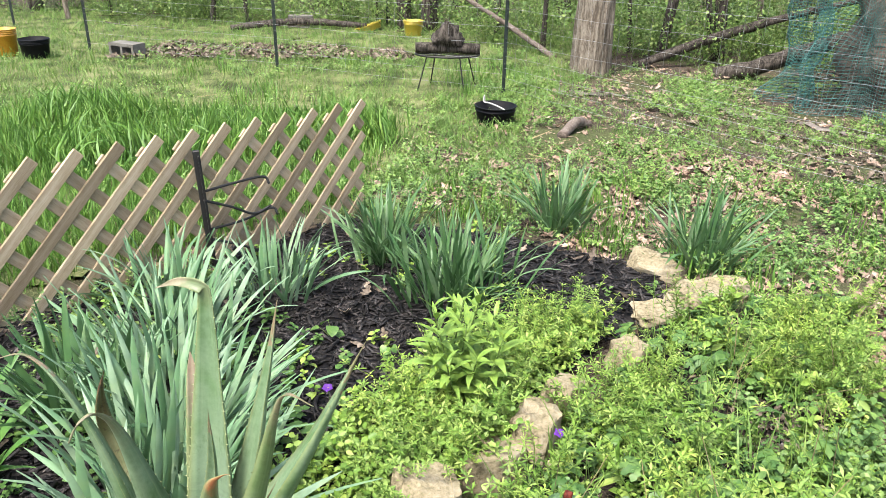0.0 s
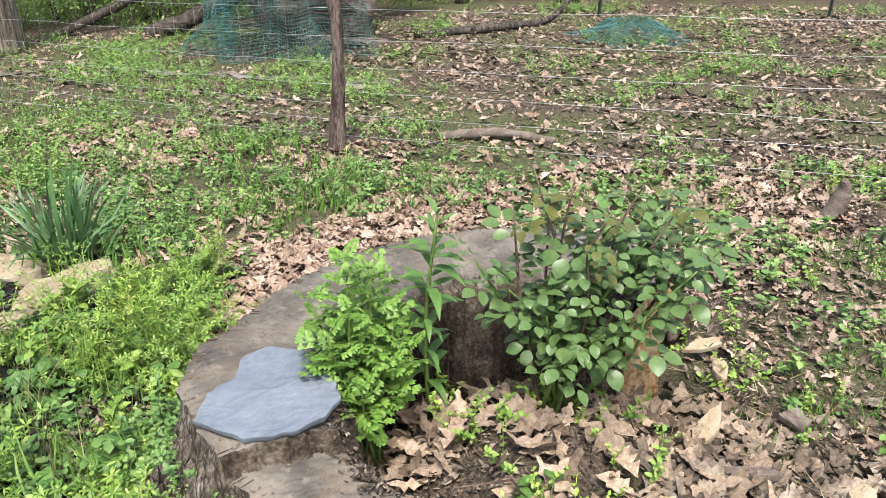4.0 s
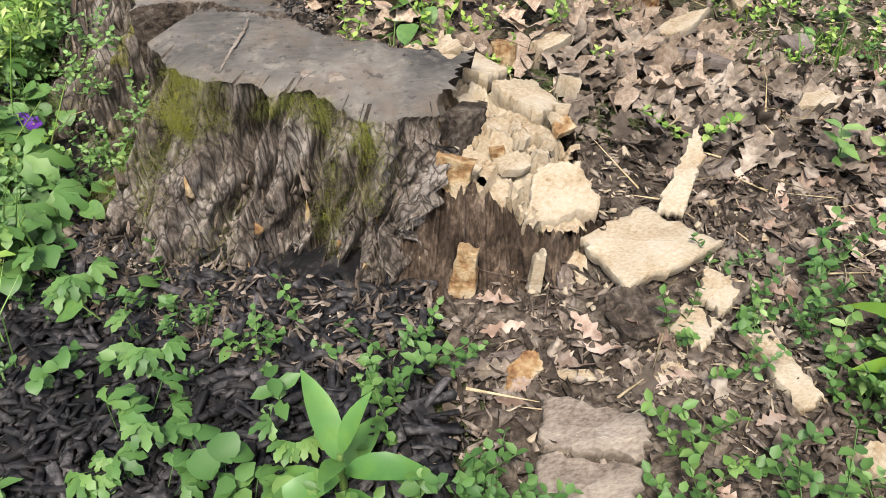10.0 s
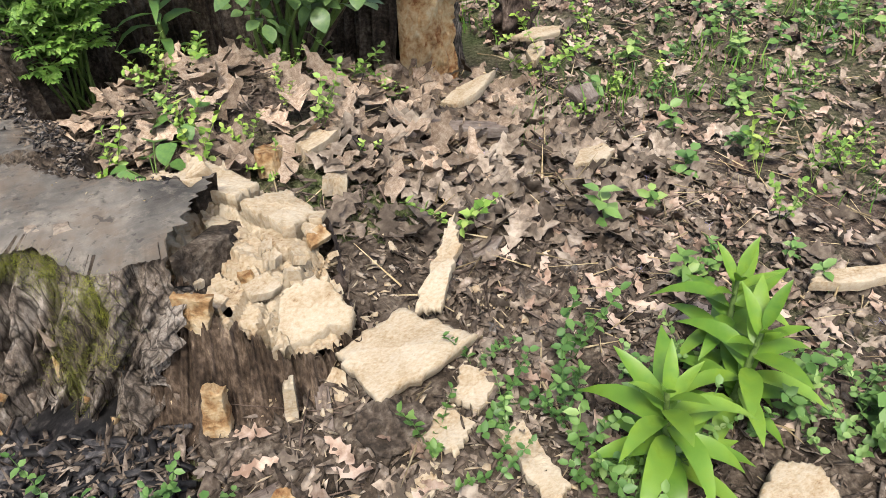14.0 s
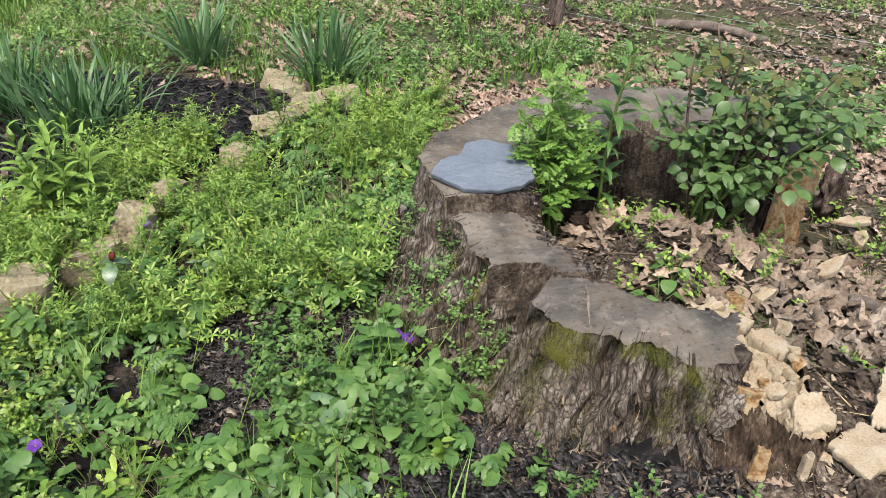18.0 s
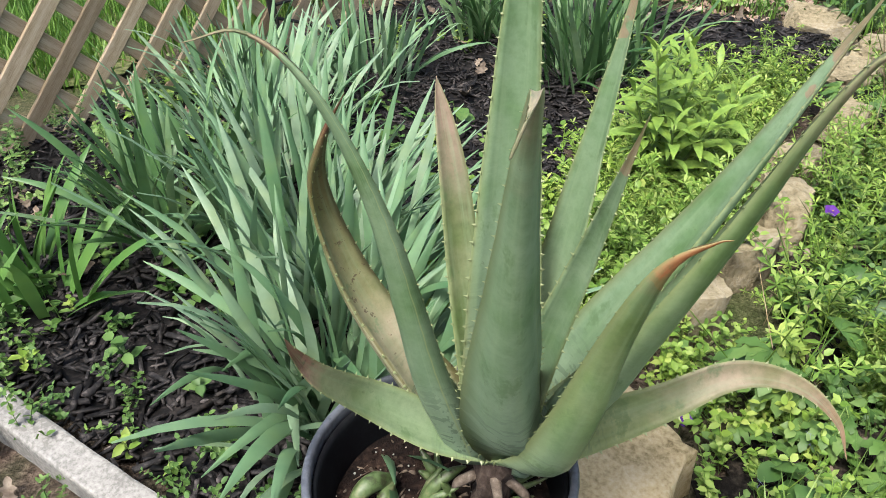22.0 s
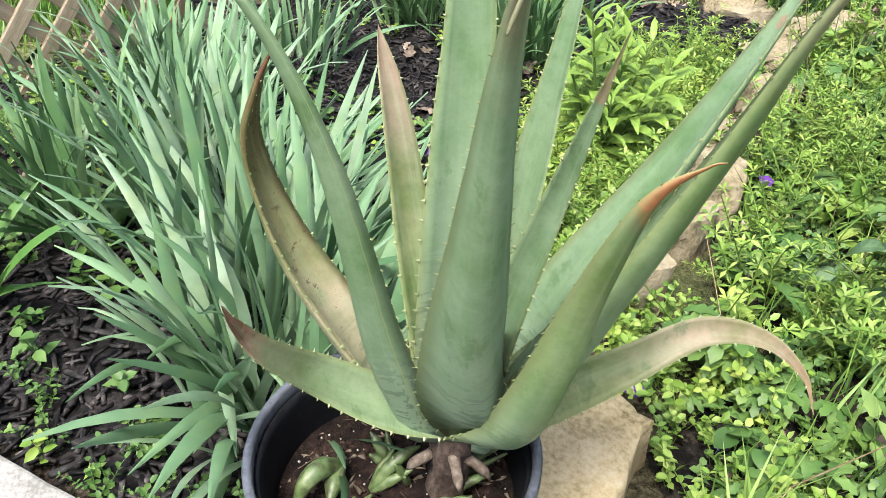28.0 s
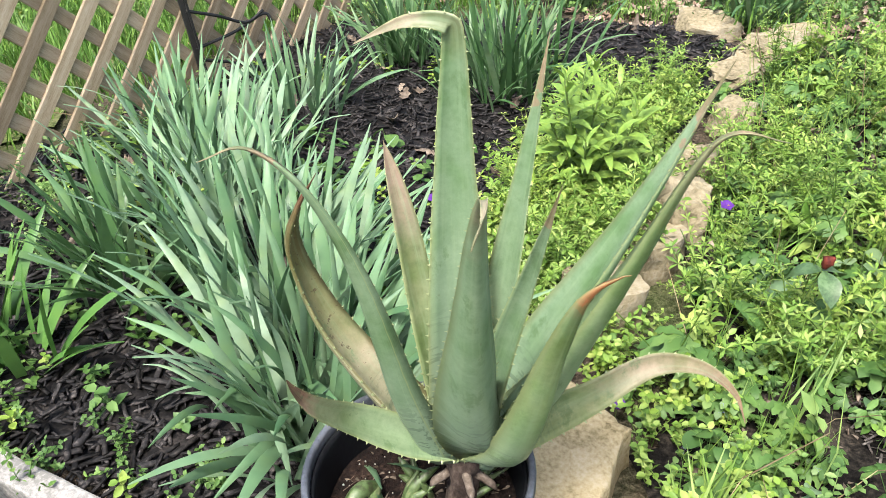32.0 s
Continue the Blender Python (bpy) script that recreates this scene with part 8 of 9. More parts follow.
def whorl_t(h, nodes, leaf, seed):
    """Straggling stem with whorls of narrow leaves and a tuft of tiny flowers."""
    r = np.random.default_rng(seed)
    Ts = []
    for b in range(3):
        a, c = r.uniform(0, 6.28), r.uniform(0.2, 0.7)
        f = lambda u: np.array([c * h * u * u * math.cos(a), c * h * u * u * math.sin(a), h * (u - 0.18 * c * u * u)])
        U = np.linspace(0, 1, 5)
        C = np.array([f(u) for u in U])
        Ts.append(tubes(C[:-1], C[1:], 0.0009, sides=3))
        for k in range(nodes):
            u = 0.2 + 0.8 * (k + 1) / nodes
            for e in range(5):
                s = leaf * r.uniform(0.7, 1.2) * (1.1 - 0.4 * u)
                V, F = leaf_t(s, s * 0.3, 1, 0.2, 0.4, 0.6)
                V = np.array([(0, 0, 0), (s * 0.6, -s * 0.15, s * 0.03), (s, 0, -s * 0.1), (s * 0.6, s * 0.15, s * 0.03)])
                Ts.append((V @ rot(e * 1.257 + k, -0.35 + r.normal(0, 0.3))[0].T + f(u), np.array([(0, 1, 2, 3)])))
    return merge(*Ts)


CW2 = [whorl_t(0.22, 7, 0.026, k + 70) for k in range(4)]
WD = [sprig_t(4, 0.08, 0.035, 0.55, k + 40, 0.3, 0.25) for k in range(4)]
CWF = [merge(*[(lambda T, a, e: (T[0] @ rot(a, e)[0].T, T[1]))(sprig_t(5, 0.06 + 0.02 * b, 0.019, 0.7, k * 5 + b, 0.9, 0.3, 1, False), b * 2.1 + k, 0.5) for b in range(3)]) for k in range(4)]
PM = [palm_t(5, 0.10, 0.05, k) for k in range(4)]
NEAR0 = [(0.3, 3.75), (1.1, 3.2), (1.7, 2.6), (3.3, 2.6), (3.6, 3.8), (0.6, 5.0)]


def round_t(n, h, leaf, seed):
    """Creeping weed: round leaves on short stalks."""
    r = np.random.default_rng(seed)
    Ts = []
    for k in range(n):
        a, d = r.uniform(0, 6.28), r.uniform(0.01, 0.05)
        b = np.array([d * math.cos(a), d * math.sin(a), h * r.uniform(0.4, 1.2)])
        Ts.append(tubes([(d * 0.3 * math.cos(a), d * 0.3 * math.sin(a), 0)], [b], 0.0008))
        s = leaf * r.uniform(0.6, 1.2)
        V, F = leaf_t(s, s, 5, 0.2, 0.5, 0.42, 0.0, 0.5)
        Ts.append((V @ rot(r.uniform(0, 6.28), 0.1 + r.normal(0, 0.25))[0].T + b, F))
    return merge(*Ts)


RI = [round_t(11, 0.06, 0.021, k) for k in range(4)]
SP = [sprig_t(5, 0.14, 0.055, 0.42, k + 90, 0.25, 0.3, 4) for k in range(4)]
DS = [tubes([(0, 0, 0), (0.02, 0.01, 0.16)], [(0.02, 0.01, 0.16), (0.07, 0.04, 0.30)], 0.0012, 0.0008), tubes([(0, 0, 0), (-0.01, 0.03, 0.12)], [(-0.01, 0.03, 0.12), (0.0, 0.12, 0.20)], 0.0012, 0.0008)]

# the bright weedy strip between the bed and the stump
def gaps(x, y):
    """Leaves the worn grey patch of old mulch nearly bare."""
    bare = (x > 0.80) & (y < 0.60) & (patchy(x, y, 9, 4.0) < 0.1)
    near = np.min([np.hypot(x - rx, y - ry) for rx, ry in ROCKS], axis=0)
    return off_stump(x, y) & ~bare & (near > 0.07) & (patchy(x, y, 12, 7.0) > -0.22) & (patchy(x, y, 27, 3.0) > -0.42) & (np.hypot((x - 0.60) / 0.33, (y - 1.03) / 0.27) + patchy(x, y, 6, 2.0) * 0.6 > 0.9)


FARP = [(0.05, 1.35), (0.5, 2.05), (0.9, 2.55), (1.25, 2.95), (1.75, 2.7), (1.35, 1.95), (1.1, 1.55), (0.9, 1.0)]
NEARP = [(-0.1, 0.5), (0.0, 1.4), (0.6, 1.6), (1.1, 1.3), (1.05, 0.4), (0.4, 0.2)]
sow("chickweed", CW, FARP, 560, (0.35, 0.85), "chick", "low yellow-green chickweed", "weeds", mottled(5.0, 0.0, 3.7, gaps))
sow("chickweed", CW, NEARP, 150, (0.35, 0.9), "violet", "bright low chickweed", "weeds", mottled(5.5, -0.02, 9.7, gaps))
sow("chickweed", CW, PATH, 455, (0.35, 0.85), "chick", "low yellow-green chickweed", "weeds", mottled(5.0, 0.06, 1.7, gaps))
sow("chickweed", CW, PATH, 420, (0.4, 0.9), "weed", "low deeper green chickweed", "weeds", mottled(4.6, 0.08, 6.1, gaps))
sow("bedstraw", CW2, FARP, 760, (0.55, 1.35), "chick", "airy yellow-green bedstraw stems", "weeds", mottled(4.4, 0.02, 4.4, gaps), 0, 0.3)
sow("anemone_leaves", PM, NEARP, 170, (0.5, 1.05), "violet", "clumps of divided green leaves", "weeds", mottled(3.4, -0.12, 8.2, gaps))
sow("anemone_leaves", PM, PATH, 140, (0.5, 1.0), "violet", "clumps of bright divided leaves", "weeds", gaps)
sow("ground_ivy", RI, PATH, 420, (0.5, 1.0), "violet", "low round-leaved ground ivy", "weeds", gaps)
VI = [round_t(7, 0.10, 0.042, k + 20) for k in range(4)]
sow("violet_leaves", VI, PATH, 228, (0.5, 1.15), "violet", "broad heart-shaped violet leaves", "weeds", mottled(3.2, -0.05, 13.0, gaps))
sow("violet_leaves", VI, NEARP, 70, (0.6, 1.2), "blue_leaf", "grey-green broad leaves among the weeds", "weeds", mottled(4.2, 0.05, 21.0, gaps))
sow("anemone_leaves", PM, PATH, 60, (1.1, 1.6), "violet", "large divided leaves over the weeds", "weeds", mottled(2.6, 0.0, 31.0, gaps))
sow("violet_leaves", VI, PATH, 50, (1.0, 1.4), "violet", "large heart-shaped leaves", "weeds", mottled(3.6, 0.0, 27.0, gaps))
sow("flower_stalks", [tubes([(0, 0, 0), (0.03, 0.01, 0.13)], [(0.03, 0.01, 0.13), (0.045, 0.03, 0.27)], 0.0013, 0.0009), tubes([(0, 0, 0), (-0.02, 0.02, 0.10)], [(-0.02, 0.02, 0.10), (-0.07, 0.05, 0.21)], 0.0013, 0.0009)], PATH, 260, (0.6, 1.3), "aster", "thin pale green flower stalks", "weeds", gaps, 0, 0.35)
sow("tall_weeds", SP, PATH, 150, (0.5, 1.15), "chick", "bright upright weed shoots", "weeds", mottled(3.0, 0.05, 17.0, gaps))
sow("tall_weeds", SP, PATH, 70, (0.4, 0.85), "weed", "broad-leaved weed shoots", "weeds", gaps)
sow("rock_weeds", CW, [(-0.3, 0.6), (-0.24, 0.9), (-0.12, 1.08), (-0.09, 1.25), (-0.16, 1.45), (0.12, 1.5), (0.1, 0.6)], 130, (0.4, 0.9), "chick", "chickweed beside the limestone", "weeds", off_stump)
sow("rock_weeds", WD, [(-0.3, 0.6), (-0.24, 0.9), (-0.12, 1.08), (-0.09, 1.25), (-0.16, 1.45), (0.12, 1.5), (0.1, 0.6)], 70, (0.4, 0.9), "weed", "leafy weeds beside the limestone", "weeds", off_stump)
ring = [(SC.x + r * math.cos(radians(a)), SC.y + r * math.sin(radians(a))) for r, s in ((0.88, 1), (1.22, -1)) for a in range(135, 206, 10)[::s]]
sow("flank_weeds", CW, ring, 110, (0.5, 1.0), "violet", "chickweed climbing against the stump", "weeds", off_stump)
sow("flank_weeds", SP, ring, 16, (0.4, 0.8), "violet", "leafy weeds against the stump", "weeds", off_stump)
sow("flank_weeds", RI, ring, 60, (0.6, 1.1), "weed", "ground ivy against the stump", "weeds", off_stump)
ci = rng.integers(int(1400 * 0.56), int(1400 * 0.83), 70)
cj = rng.integers(8, 40, 70)
stuff("climbing_weeds", [spread(CW[k], BARK[ci[k::4], cj[k::4]], rot(rng.uniform(0, 6.28, len(ci[k::4])), rng.normal(0, 0.3, len(ci[k::4]))), rng.uniform(0.3, 0.7, len(ci[k::4]))) for k in range(4)], M["weed"], "small weeds rooted in the stump's bark", "weeds")
sow("grass_wisps", [tuft_t(6, 0.20, 0.0045, 0.02, k + 30) for k in range(3)], PATH, 260, (0.6, 1.3), "grass_far", "thin grass wisps among the weeds", "grass", gaps)
sow("dry_stalks", DS, PATH, 130, (0.6, 1.3), "straw", "dry straw-coloured weed stalks", "weeds", gaps, 0, 0.3)
sow("dry_stalks", DS, NEAR0, 60, (0.6, 1.3), "straw", "dry straw-coloured weed stalks", "weeds", clear, 0, 0.3)
def sheet(name, poly, lift, material, label, category, step=0.06):
    """Thin uneven layer over the ground inside a plan polygon."""
    xs, ys = [p[0] for p in poly], [p[1] for p in poly]
    X, Y = np.meshgrid(np.arange(min(xs), max(xs) + step, step), np.arange(min(ys), max(ys) + step, step))
    wob = step * 1.6
    ok = inside(poly, (X + wob * np.sin(Y * 7.3 + 2 * np.sin(X * 3.1))).ravel(), (Y + wob * np.sin(X * 6.1 + 2 * np.sin(Y * 3.7))).ravel()).reshape(X.shape)
    i = np.arange(X.size).reshape(X.shape)
    q = ok[:-1, :-1] & ok[1:, :-1] & ok[:-1, 1:] & ok[1:, 1:]
    Fs = np.stack([i[:-1, :-1][q], i[:-1, 1:][q], i[1:, 1:][q], i[1:, :-1][q]], -1)
    Z = H(X, Y) + lift + 0.35 * lift * np.sin(X * 23 + 2 * np.sin(Y * 9)) * np.cos(Y * 19)
    o = new(name, mesh_np(name, np.stack([X, Y, Z], -1).reshape(-1, 3), Fs, material, True))
    return tagged(o, label, category, kind="structure")


sheet("humus", [(p[0], p[1]) for p in PATH], 0.018, M["humus"], "dark damp soil under the weeds, deepened with the shade between them", "soil")
sheet("rotten_soil", [(1.36, -0.55), (1.42, 0.1), (1.5, 0.3), (1.8, 0.45), (2.2, 0.35), (2.45, -0.1), (2.4, -0.6)], 0.012, M["rot_soil"], "crumbly brown soil of rotted wood", "soil", 0.03)
# the yard
LAWN = [(-9, 4.0), (-2.4, 2.4), (-0.7, 4.3), (-0.2, 4.9), (0.2, 7.0), (1.4, 9.5), (3, 12), (-4, 16), (-12, 14)]
sheet("trodden_path", [(0.7, 8.6), (1.2, 8.25), (1.8, 8.05), (2.8, 7.35), (3.6, 6.6), (4.1, 5.9), (4.4, 5.5), (4.1, 5.4), (3.7, 5.9), (3.2, 6.5), (2.5, 7.1), (1.7, 7.75), (0.9, 8.0)], 0.010, M["trod"], "worn strip of bare grey-brown earth", "path", 0.08)
sheet("lawn", LAWN, 0.012, M["thatch"], "green grass thatch of the yard", "lawn", 0.1)
sow("lawn_grass", GR, LAWN, 11000, (0.45, 1.25), "grass_far", "lush bright green unmown grass", "grass", None, 0, 0.4)
sow("lawn_tufts", GR, LAWN, 6000, (0.8, 1.9), "grass", "taller deep green grass tufts", "grass", mottled(0.9, 0.22, 3.0, lambda x, y: y < 9.5))
sow("lawn_grass", GR, [(-3.2, 2.2), (-1.6, 3.1), (-0.5, 4.3), (-0.4, 6.5), (-3.5, 7), (-5, 4)], 4200, (0.8, 1.7), "grass", "tall green grass behind the lattice", "grass", None)
for gx, gy, gr in ((-1.35, 5.4, 0.42), (-2.3, 5.1, 0.35), (-0.75, 5.9, 0.25), (-2.9, 6.2, 0.4)):
    sow("tall_grass", GR, [(gx + gr * math.cos(k * 0.7), gy + gr * 0.8 * math.sin(k * 0.7)) for k in range(9)], 330, (1.6, 2.9), "grass", "tall deep green grass clump in the lawn", "grass", None, 0, 0.3)
sow("lawn_edge", GR, [(-0.9, 4.2), (-0.4, 4.9), (0.0, 7.0), (1.2, 9.5), (2.0, 9.4), (0.8, 7.0), (0.5, 5.2), (-0.2, 4.2)], 1500, (0.4, 1.1), "grass_far", "ragged edge of the lawn", "grass", mottled(1.4, -0.2, 7.0), 0, 0.4)
sow("lawn_weeds", CWF, LAWN, 4200, (0.6, 1.5), "grass_far", "broad weeds in the lawn", "weeds", mottled(0.8, -0.05, 5.0, lambda x, y: y < 10.5))
FIELD = [(-0.6, 4.0), (0.4, 3.7), (1.6, 3.2), (3.2, 3.0), (4.5, 2.6), (9, 3.0), (9, 8), (4, 9), (0.5, 8.5)]
FARF = [(-0.8, 4.6), (0.2, 7.0), (1.4, 9.5), (3.4, 9.6), (9, 8), (12, 5), (9.5, 1.5), (4.2, 2.4), (3.3, 3.4), (2.5, 4.2)]
sow("rough_grass", GR2, FIELD, 8000, (0.3, 0.75), "grass_far", "patchy short green grass", "grass", yard(0.9, 0.02, 4.0), 0, 0.45)
sow("field_chickweed", CWF, FIELD, 7500, (0.5, 1.3), "grass_far", "low spreading weeds in the yard", "weeds", yard(0.9, 0.08, 11.0))
sow("field_weeds", CWF, FARF, 4200, (0.5, 1.2), "grass_far", "sparse low weeds on bare ground", "weeds", yard(1.3, -0.05, 12.0))
sow("field_weeds", CWF, FIELD, 4500, (0.5, 1.1), "grass_far", "low weeds in the yard", "weeds", yard(0.9, 0.05, 9.0))
NEAR = [(0.3, 3.75), (1.1, 3.2), (1.7, 2.6), (2.4, 2.9), (3.3, 2.6), (3.6, 3.8), (2.4, 4.8), (0.6, 5.0), (-0.4, 4.4)]
sow("near_weeds", CW, NEAR, 420, (0.5, 1.1), "weed", "low green weeds behind the bed", "weeds", mottled(1.6, 0.02, 2.0))
sow("near_weeds", WD, NEAR, 520, (0.6, 1.2), "weed", "leafy weeds behind the bed", "weeds", mottled(1.6, 0.0, 5.0))
sow("near_grass", GR2, NEAR, 480, (0.8, 1.6), "grass", "tufts of grass behind the bed", "grass", mottled(1.4, 0.0, 7.0))
RIGHT = [(2.2, -0.8), (1.9, 0.3), (2.6, 1.0), (2.7, 1.6), (2.2, 2.1), (3.2, 2.6), (5.5, 2.2), (6, -1), (3, -1.2)]
sow("right_weeds", WD, RIGHT, 1000, (0.5, 1.1), "weed", "low weeds in the leaf litter", "weeds", mottled(1.6, 0.02, 3.0))
sow("right_weeds", CW, RIGHT, 380, (0.5, 1.0), "chick", "chickweed in the leaf litter", "weeds", mottled(1.6, 0.05, 6.0))
sow("right_grass", GR2, RIGHT, 1700, (0.4, 0.9), "grass", "fine grass in the leaf litter", "grass", mottled(2.0, 0.08, 8.0))
FRONT = [(0.9, -0.5), (0.95, 0.4), (1.25, 0.3), (1.5, 0.25), (2.3, -0.1), (2.5, -0.6), (1.6, -0.7)]
sow("front_weeds", CW, FRONT, 60, (0.4, 0.85), "violet", "chickweed among wood scraps", "weeds", mottled(3.0, 0.05, 1.0))
sow("front_weeds", WD, [(0.8, -0.2), (0.85, 0.5), (1.1, 0.5), (1.3, 0.2), (1.4, -0.3)], 22, (0.5, 0.9), "violet", "leafy weeds in black mulch", "weeds", off_stump)
sow("front_weeds", PM, [(0.8, -0.2), (0.85, 0.5), (1.1, 0.5), (1.3, 0.2), (1.4, -0.3)], 15, (0.4, 0.8), "violet", "fingered leaves in black mulch", "weeds", off_stump)
MULCHY = [(0.75, -0.3), (0.75, 0.55), (1.05, 0.66), (1.22, 0.45), (1.42, 0.25), (1.40, -0.3)]
sow("front_weeds", CW, MULCHY, 44, (0.4, 0.8), "violet", "chickweed growing through black mulch", "weeds", mottled(5.0, -0.05, 41.0, off_stump))
sow("front_weeds", VI, MULCHY, 12, (0.5, 0.9), "violet", "heart-leaved weeds growing through black mulch", "weeds", mottled(4.0, -0.1, 43.0, off_stump))
sow("front_weeds", PM, MULCHY, 12, (0.5, 0.9), "violet", "fingered leaves growing through black mulch", "weeds", mottled(4.0, -0.1, 47.0, off_stump))
SCRAP = [(1.42, -0.5), (1.44, 0.05), (1.6, 0.12), (1.78, -0.02), (1.86, -0.1), (2.3, -0.2), (2.3, -0.55)]
sow("front_weeds", CW, SCRAP, 85, (0.45, 0.95), "violet", "chickweed among scraps of rotten wood", "weeds", mottled(3.4, -0.02, 51.0, off_stump))
sow("leaf_litter", OAK, [(1.42, -0.55), (1.46, 0.2), (1.8, 0.4), (2.4, 0.3), (2.4, -0.55)], 230, (0.03, 0.07), "dead", "brown leaf scraps among rotten wood", "dead leaves", off_stump, 0.018, 0.45)
sow("leaf_litter", OAK, [(1.42, -0.55), (1.46, 0.1), (1.8, 0.3), (2.4, 0.3), (2.4, -0.55)], 160, (0.025, 0.06), "dead_pink", "pale leaf scraps among rotten wood", "dead leaves", off_stump, 0.022, 0.45)
sow("litter_bits", [flake_t(k + 30, 0.04 - 0.005 * k, 0.018 - 0.002 * k) for k in range(6)], [(1.42, -0.5), (1.46, 0.15), (1.8, 0.3), (2.3, 0.2), (2.3, -0.5)], 1500, (0.5, 1.7), "bark_flake", "flakes of grey rotten wood on the soil", "litter", off_stump, 0.018, 0.45)
sow("litter_bits", [flake_t(k + 60, 0.03 - 0.003 * k, 0.02 - 0.001 * k) for k in range(6)], [(1.42, -0.5), (1.44, 0.2), (1.8, 0.35), (2.3, 0.2), (2.3, -0.5)], 2600, (0.25, 1.0), "crumb", "pale crumbs of rotten wood on the soil", "wood crumbs", off_stump, 0.012, 0.5)
EDGE = [(1.30, -0.4), (1.33, 0.05), (1.36, 0.16), (1.46, 0.12), (1.45, -0.1), (1.44, -0.4)]
sow("litter_bits", [flake_t(k + 90, 0.035 - 0.003 * k, 0.016) for k in range(5)], EDGE, 420, (0.3, 1.0), "crumb", "pale wood crumbs along the edge of the mulch", "wood crumbs", off_stump, 0.014, 0.5)
sow("front_weeds", CW, EDGE, 22, (0.45, 0.9), "violet", "chickweed along the edge of the mulch", "weeds", off_stump)
sow("lily_bed_weeds", CW, [(1.75, -0.45), (1.8, -0.02), (2.05, -0.02), (2.4, -0.2), (2.3, -0.5)], 62, (0.45, 0.8), "weed", "chickweed round the lilies", "weeds", off_stump)
sow("bed_weeds", CW, [(-1.75, 2.0), (-1.45, 1.95), (-1.15, 2.35), (-0.95, 2.6), (-1.0, 3.2), (-1.3, 3.1), (-1.8, 2.5)], 70, (0.5, 1.0), "weed", "weeds along the foot of the lattice", "weeds", off_stump)
sow("leaf_litter", OAK, [(-1.75, 2.0), (-1.45, 1.95), (-1.15, 2.4), (-0.9, 2.8), (-0.8, 3.5), (-1.3, 3.1), (-1.8, 2.5)], 150, (0.05, 0.11), "dead", "dead leaves along the foot of the lattice", "dead leaves", off_stump, 0.01, 0.4)
sow("litter_bits", [flake_t(k + 80, 0.04 - 0.004 * k, 0.012) for k in range(5)], BED, 1500, (0.4, 1.1), "mulch_old", "weathered chips on the black mulch", "mulch", off_stump, 0.012, 0.35)
sow("bed_weeds", VI, BED, 45, (0.4, 0.8), "weed", "broad-leaved seedlings in the mulch", "weeds", mottled(2.0, 0.0, 8.0, off_stump))
sow("bed_weeds", WD, BED, 330, (0.5, 1.1), "chick", "seedling weeds in the mulch", "weeds", mottled(2.0, 0.1, 2.0, off_stump))
sow("kerb_weeds", CW, [(-1.7, 1.5), (-1.6, 1.85), (-0.8, 1.25), (-0.5, 1.1), (-0.45, 0.75), (-0.9, 0.9)], 80, (0.35, 0.75), "violet", "chickweed along the edging", "weeds", off_stump)
sow("stump_weeds", CW, [(1.5, 0.6), (1.6, 1.4), (2.2, 1.4), (2.3, 0.9), (1.9, 0.5)], 25, (0.4, 0.9), "chick", "chickweed in the hollow stump", "weeds")

# taller weeds filling the near end of the bed
sow("bed_edge_weeds", CW, [(-0.5, 1.5), (-0.3, 1.35), (0.05, 1.6), (0.35, 2.15), (0.65, 2.6), (0.2, 2.55), (-0.15, 2.1)], 330, (0.6, 1.2), "chick", "chickweed spilling into the bed", "weeds", off_stump)
sow("bed_edge_weeds", CW2, [(-0.2, 1.45), (0.05, 1.6), (0.35, 2.15), (0.65, 2.6), (0.35, 2.6), (-0.1, 2.1)], 156, (0.6, 1.2), "chick", "bedstraw spilling into the bed", "weeds", off_stump)
sow("bed_edge_weeds", WD, [(-1.4, 1.6), (-0.3, 1.2), (-0.2, 1.9), (-0.5, 2.7), (-1.2, 2.6)], 160, (0.5, 1.1), "violet", "seedlings among the daffodils", "weeds", off_stump)
# small blue and yellow flowers
DOT = [rosette_t(5, 0.008, 0.8, k, 0, 0.2, 1) for k in range(2)]
sow("ground_ivy_flowers", DOT, PATH, 90, (0.8, 1.3), "blue", "tiny blue ground ivy flowers", "flowers", off_stump, 0.09)
sow("ground_ivy_flowers", DOT, RIGHT[:5] + [(2.6, -0.5)], 40, (0.8, 1.3), "blue", "tiny blue ground ivy flowers in litter", "flowers", off_stump, 0.05)
DAN = [rosette_t(12, 0.02, 0.35, k, 0, 0.35, 1) for k in range(2)]
sow("dandelions", DAN, [(-4, 3.5), (-1.8, 3.0), (-0.5, 4.4), (1.5, 4.2), (1.5, 5), (-3, 7)], 22, (0.8, 1.3), "yellow", "yellow dandelion flowers in the grass", "flowers", clear, 0.10)

# woods beyond
def bush_t(seed):
    V, F = leaf_cloud(170, 0.55, 0.55, 0.48, 0.042, seed)
    V = V + np.array([0, 0, 0.42])
    r = np.random.default_rng(seed)
    st = tubes(np.zeros((6, 3)), np.stack([r.normal(0, 0.25, 6), r.normal(0, 0.25, 6), r.uniform(0.4, 0.8, 6)], -1), 0.005, 0.002)
    return merge((V, F), st)


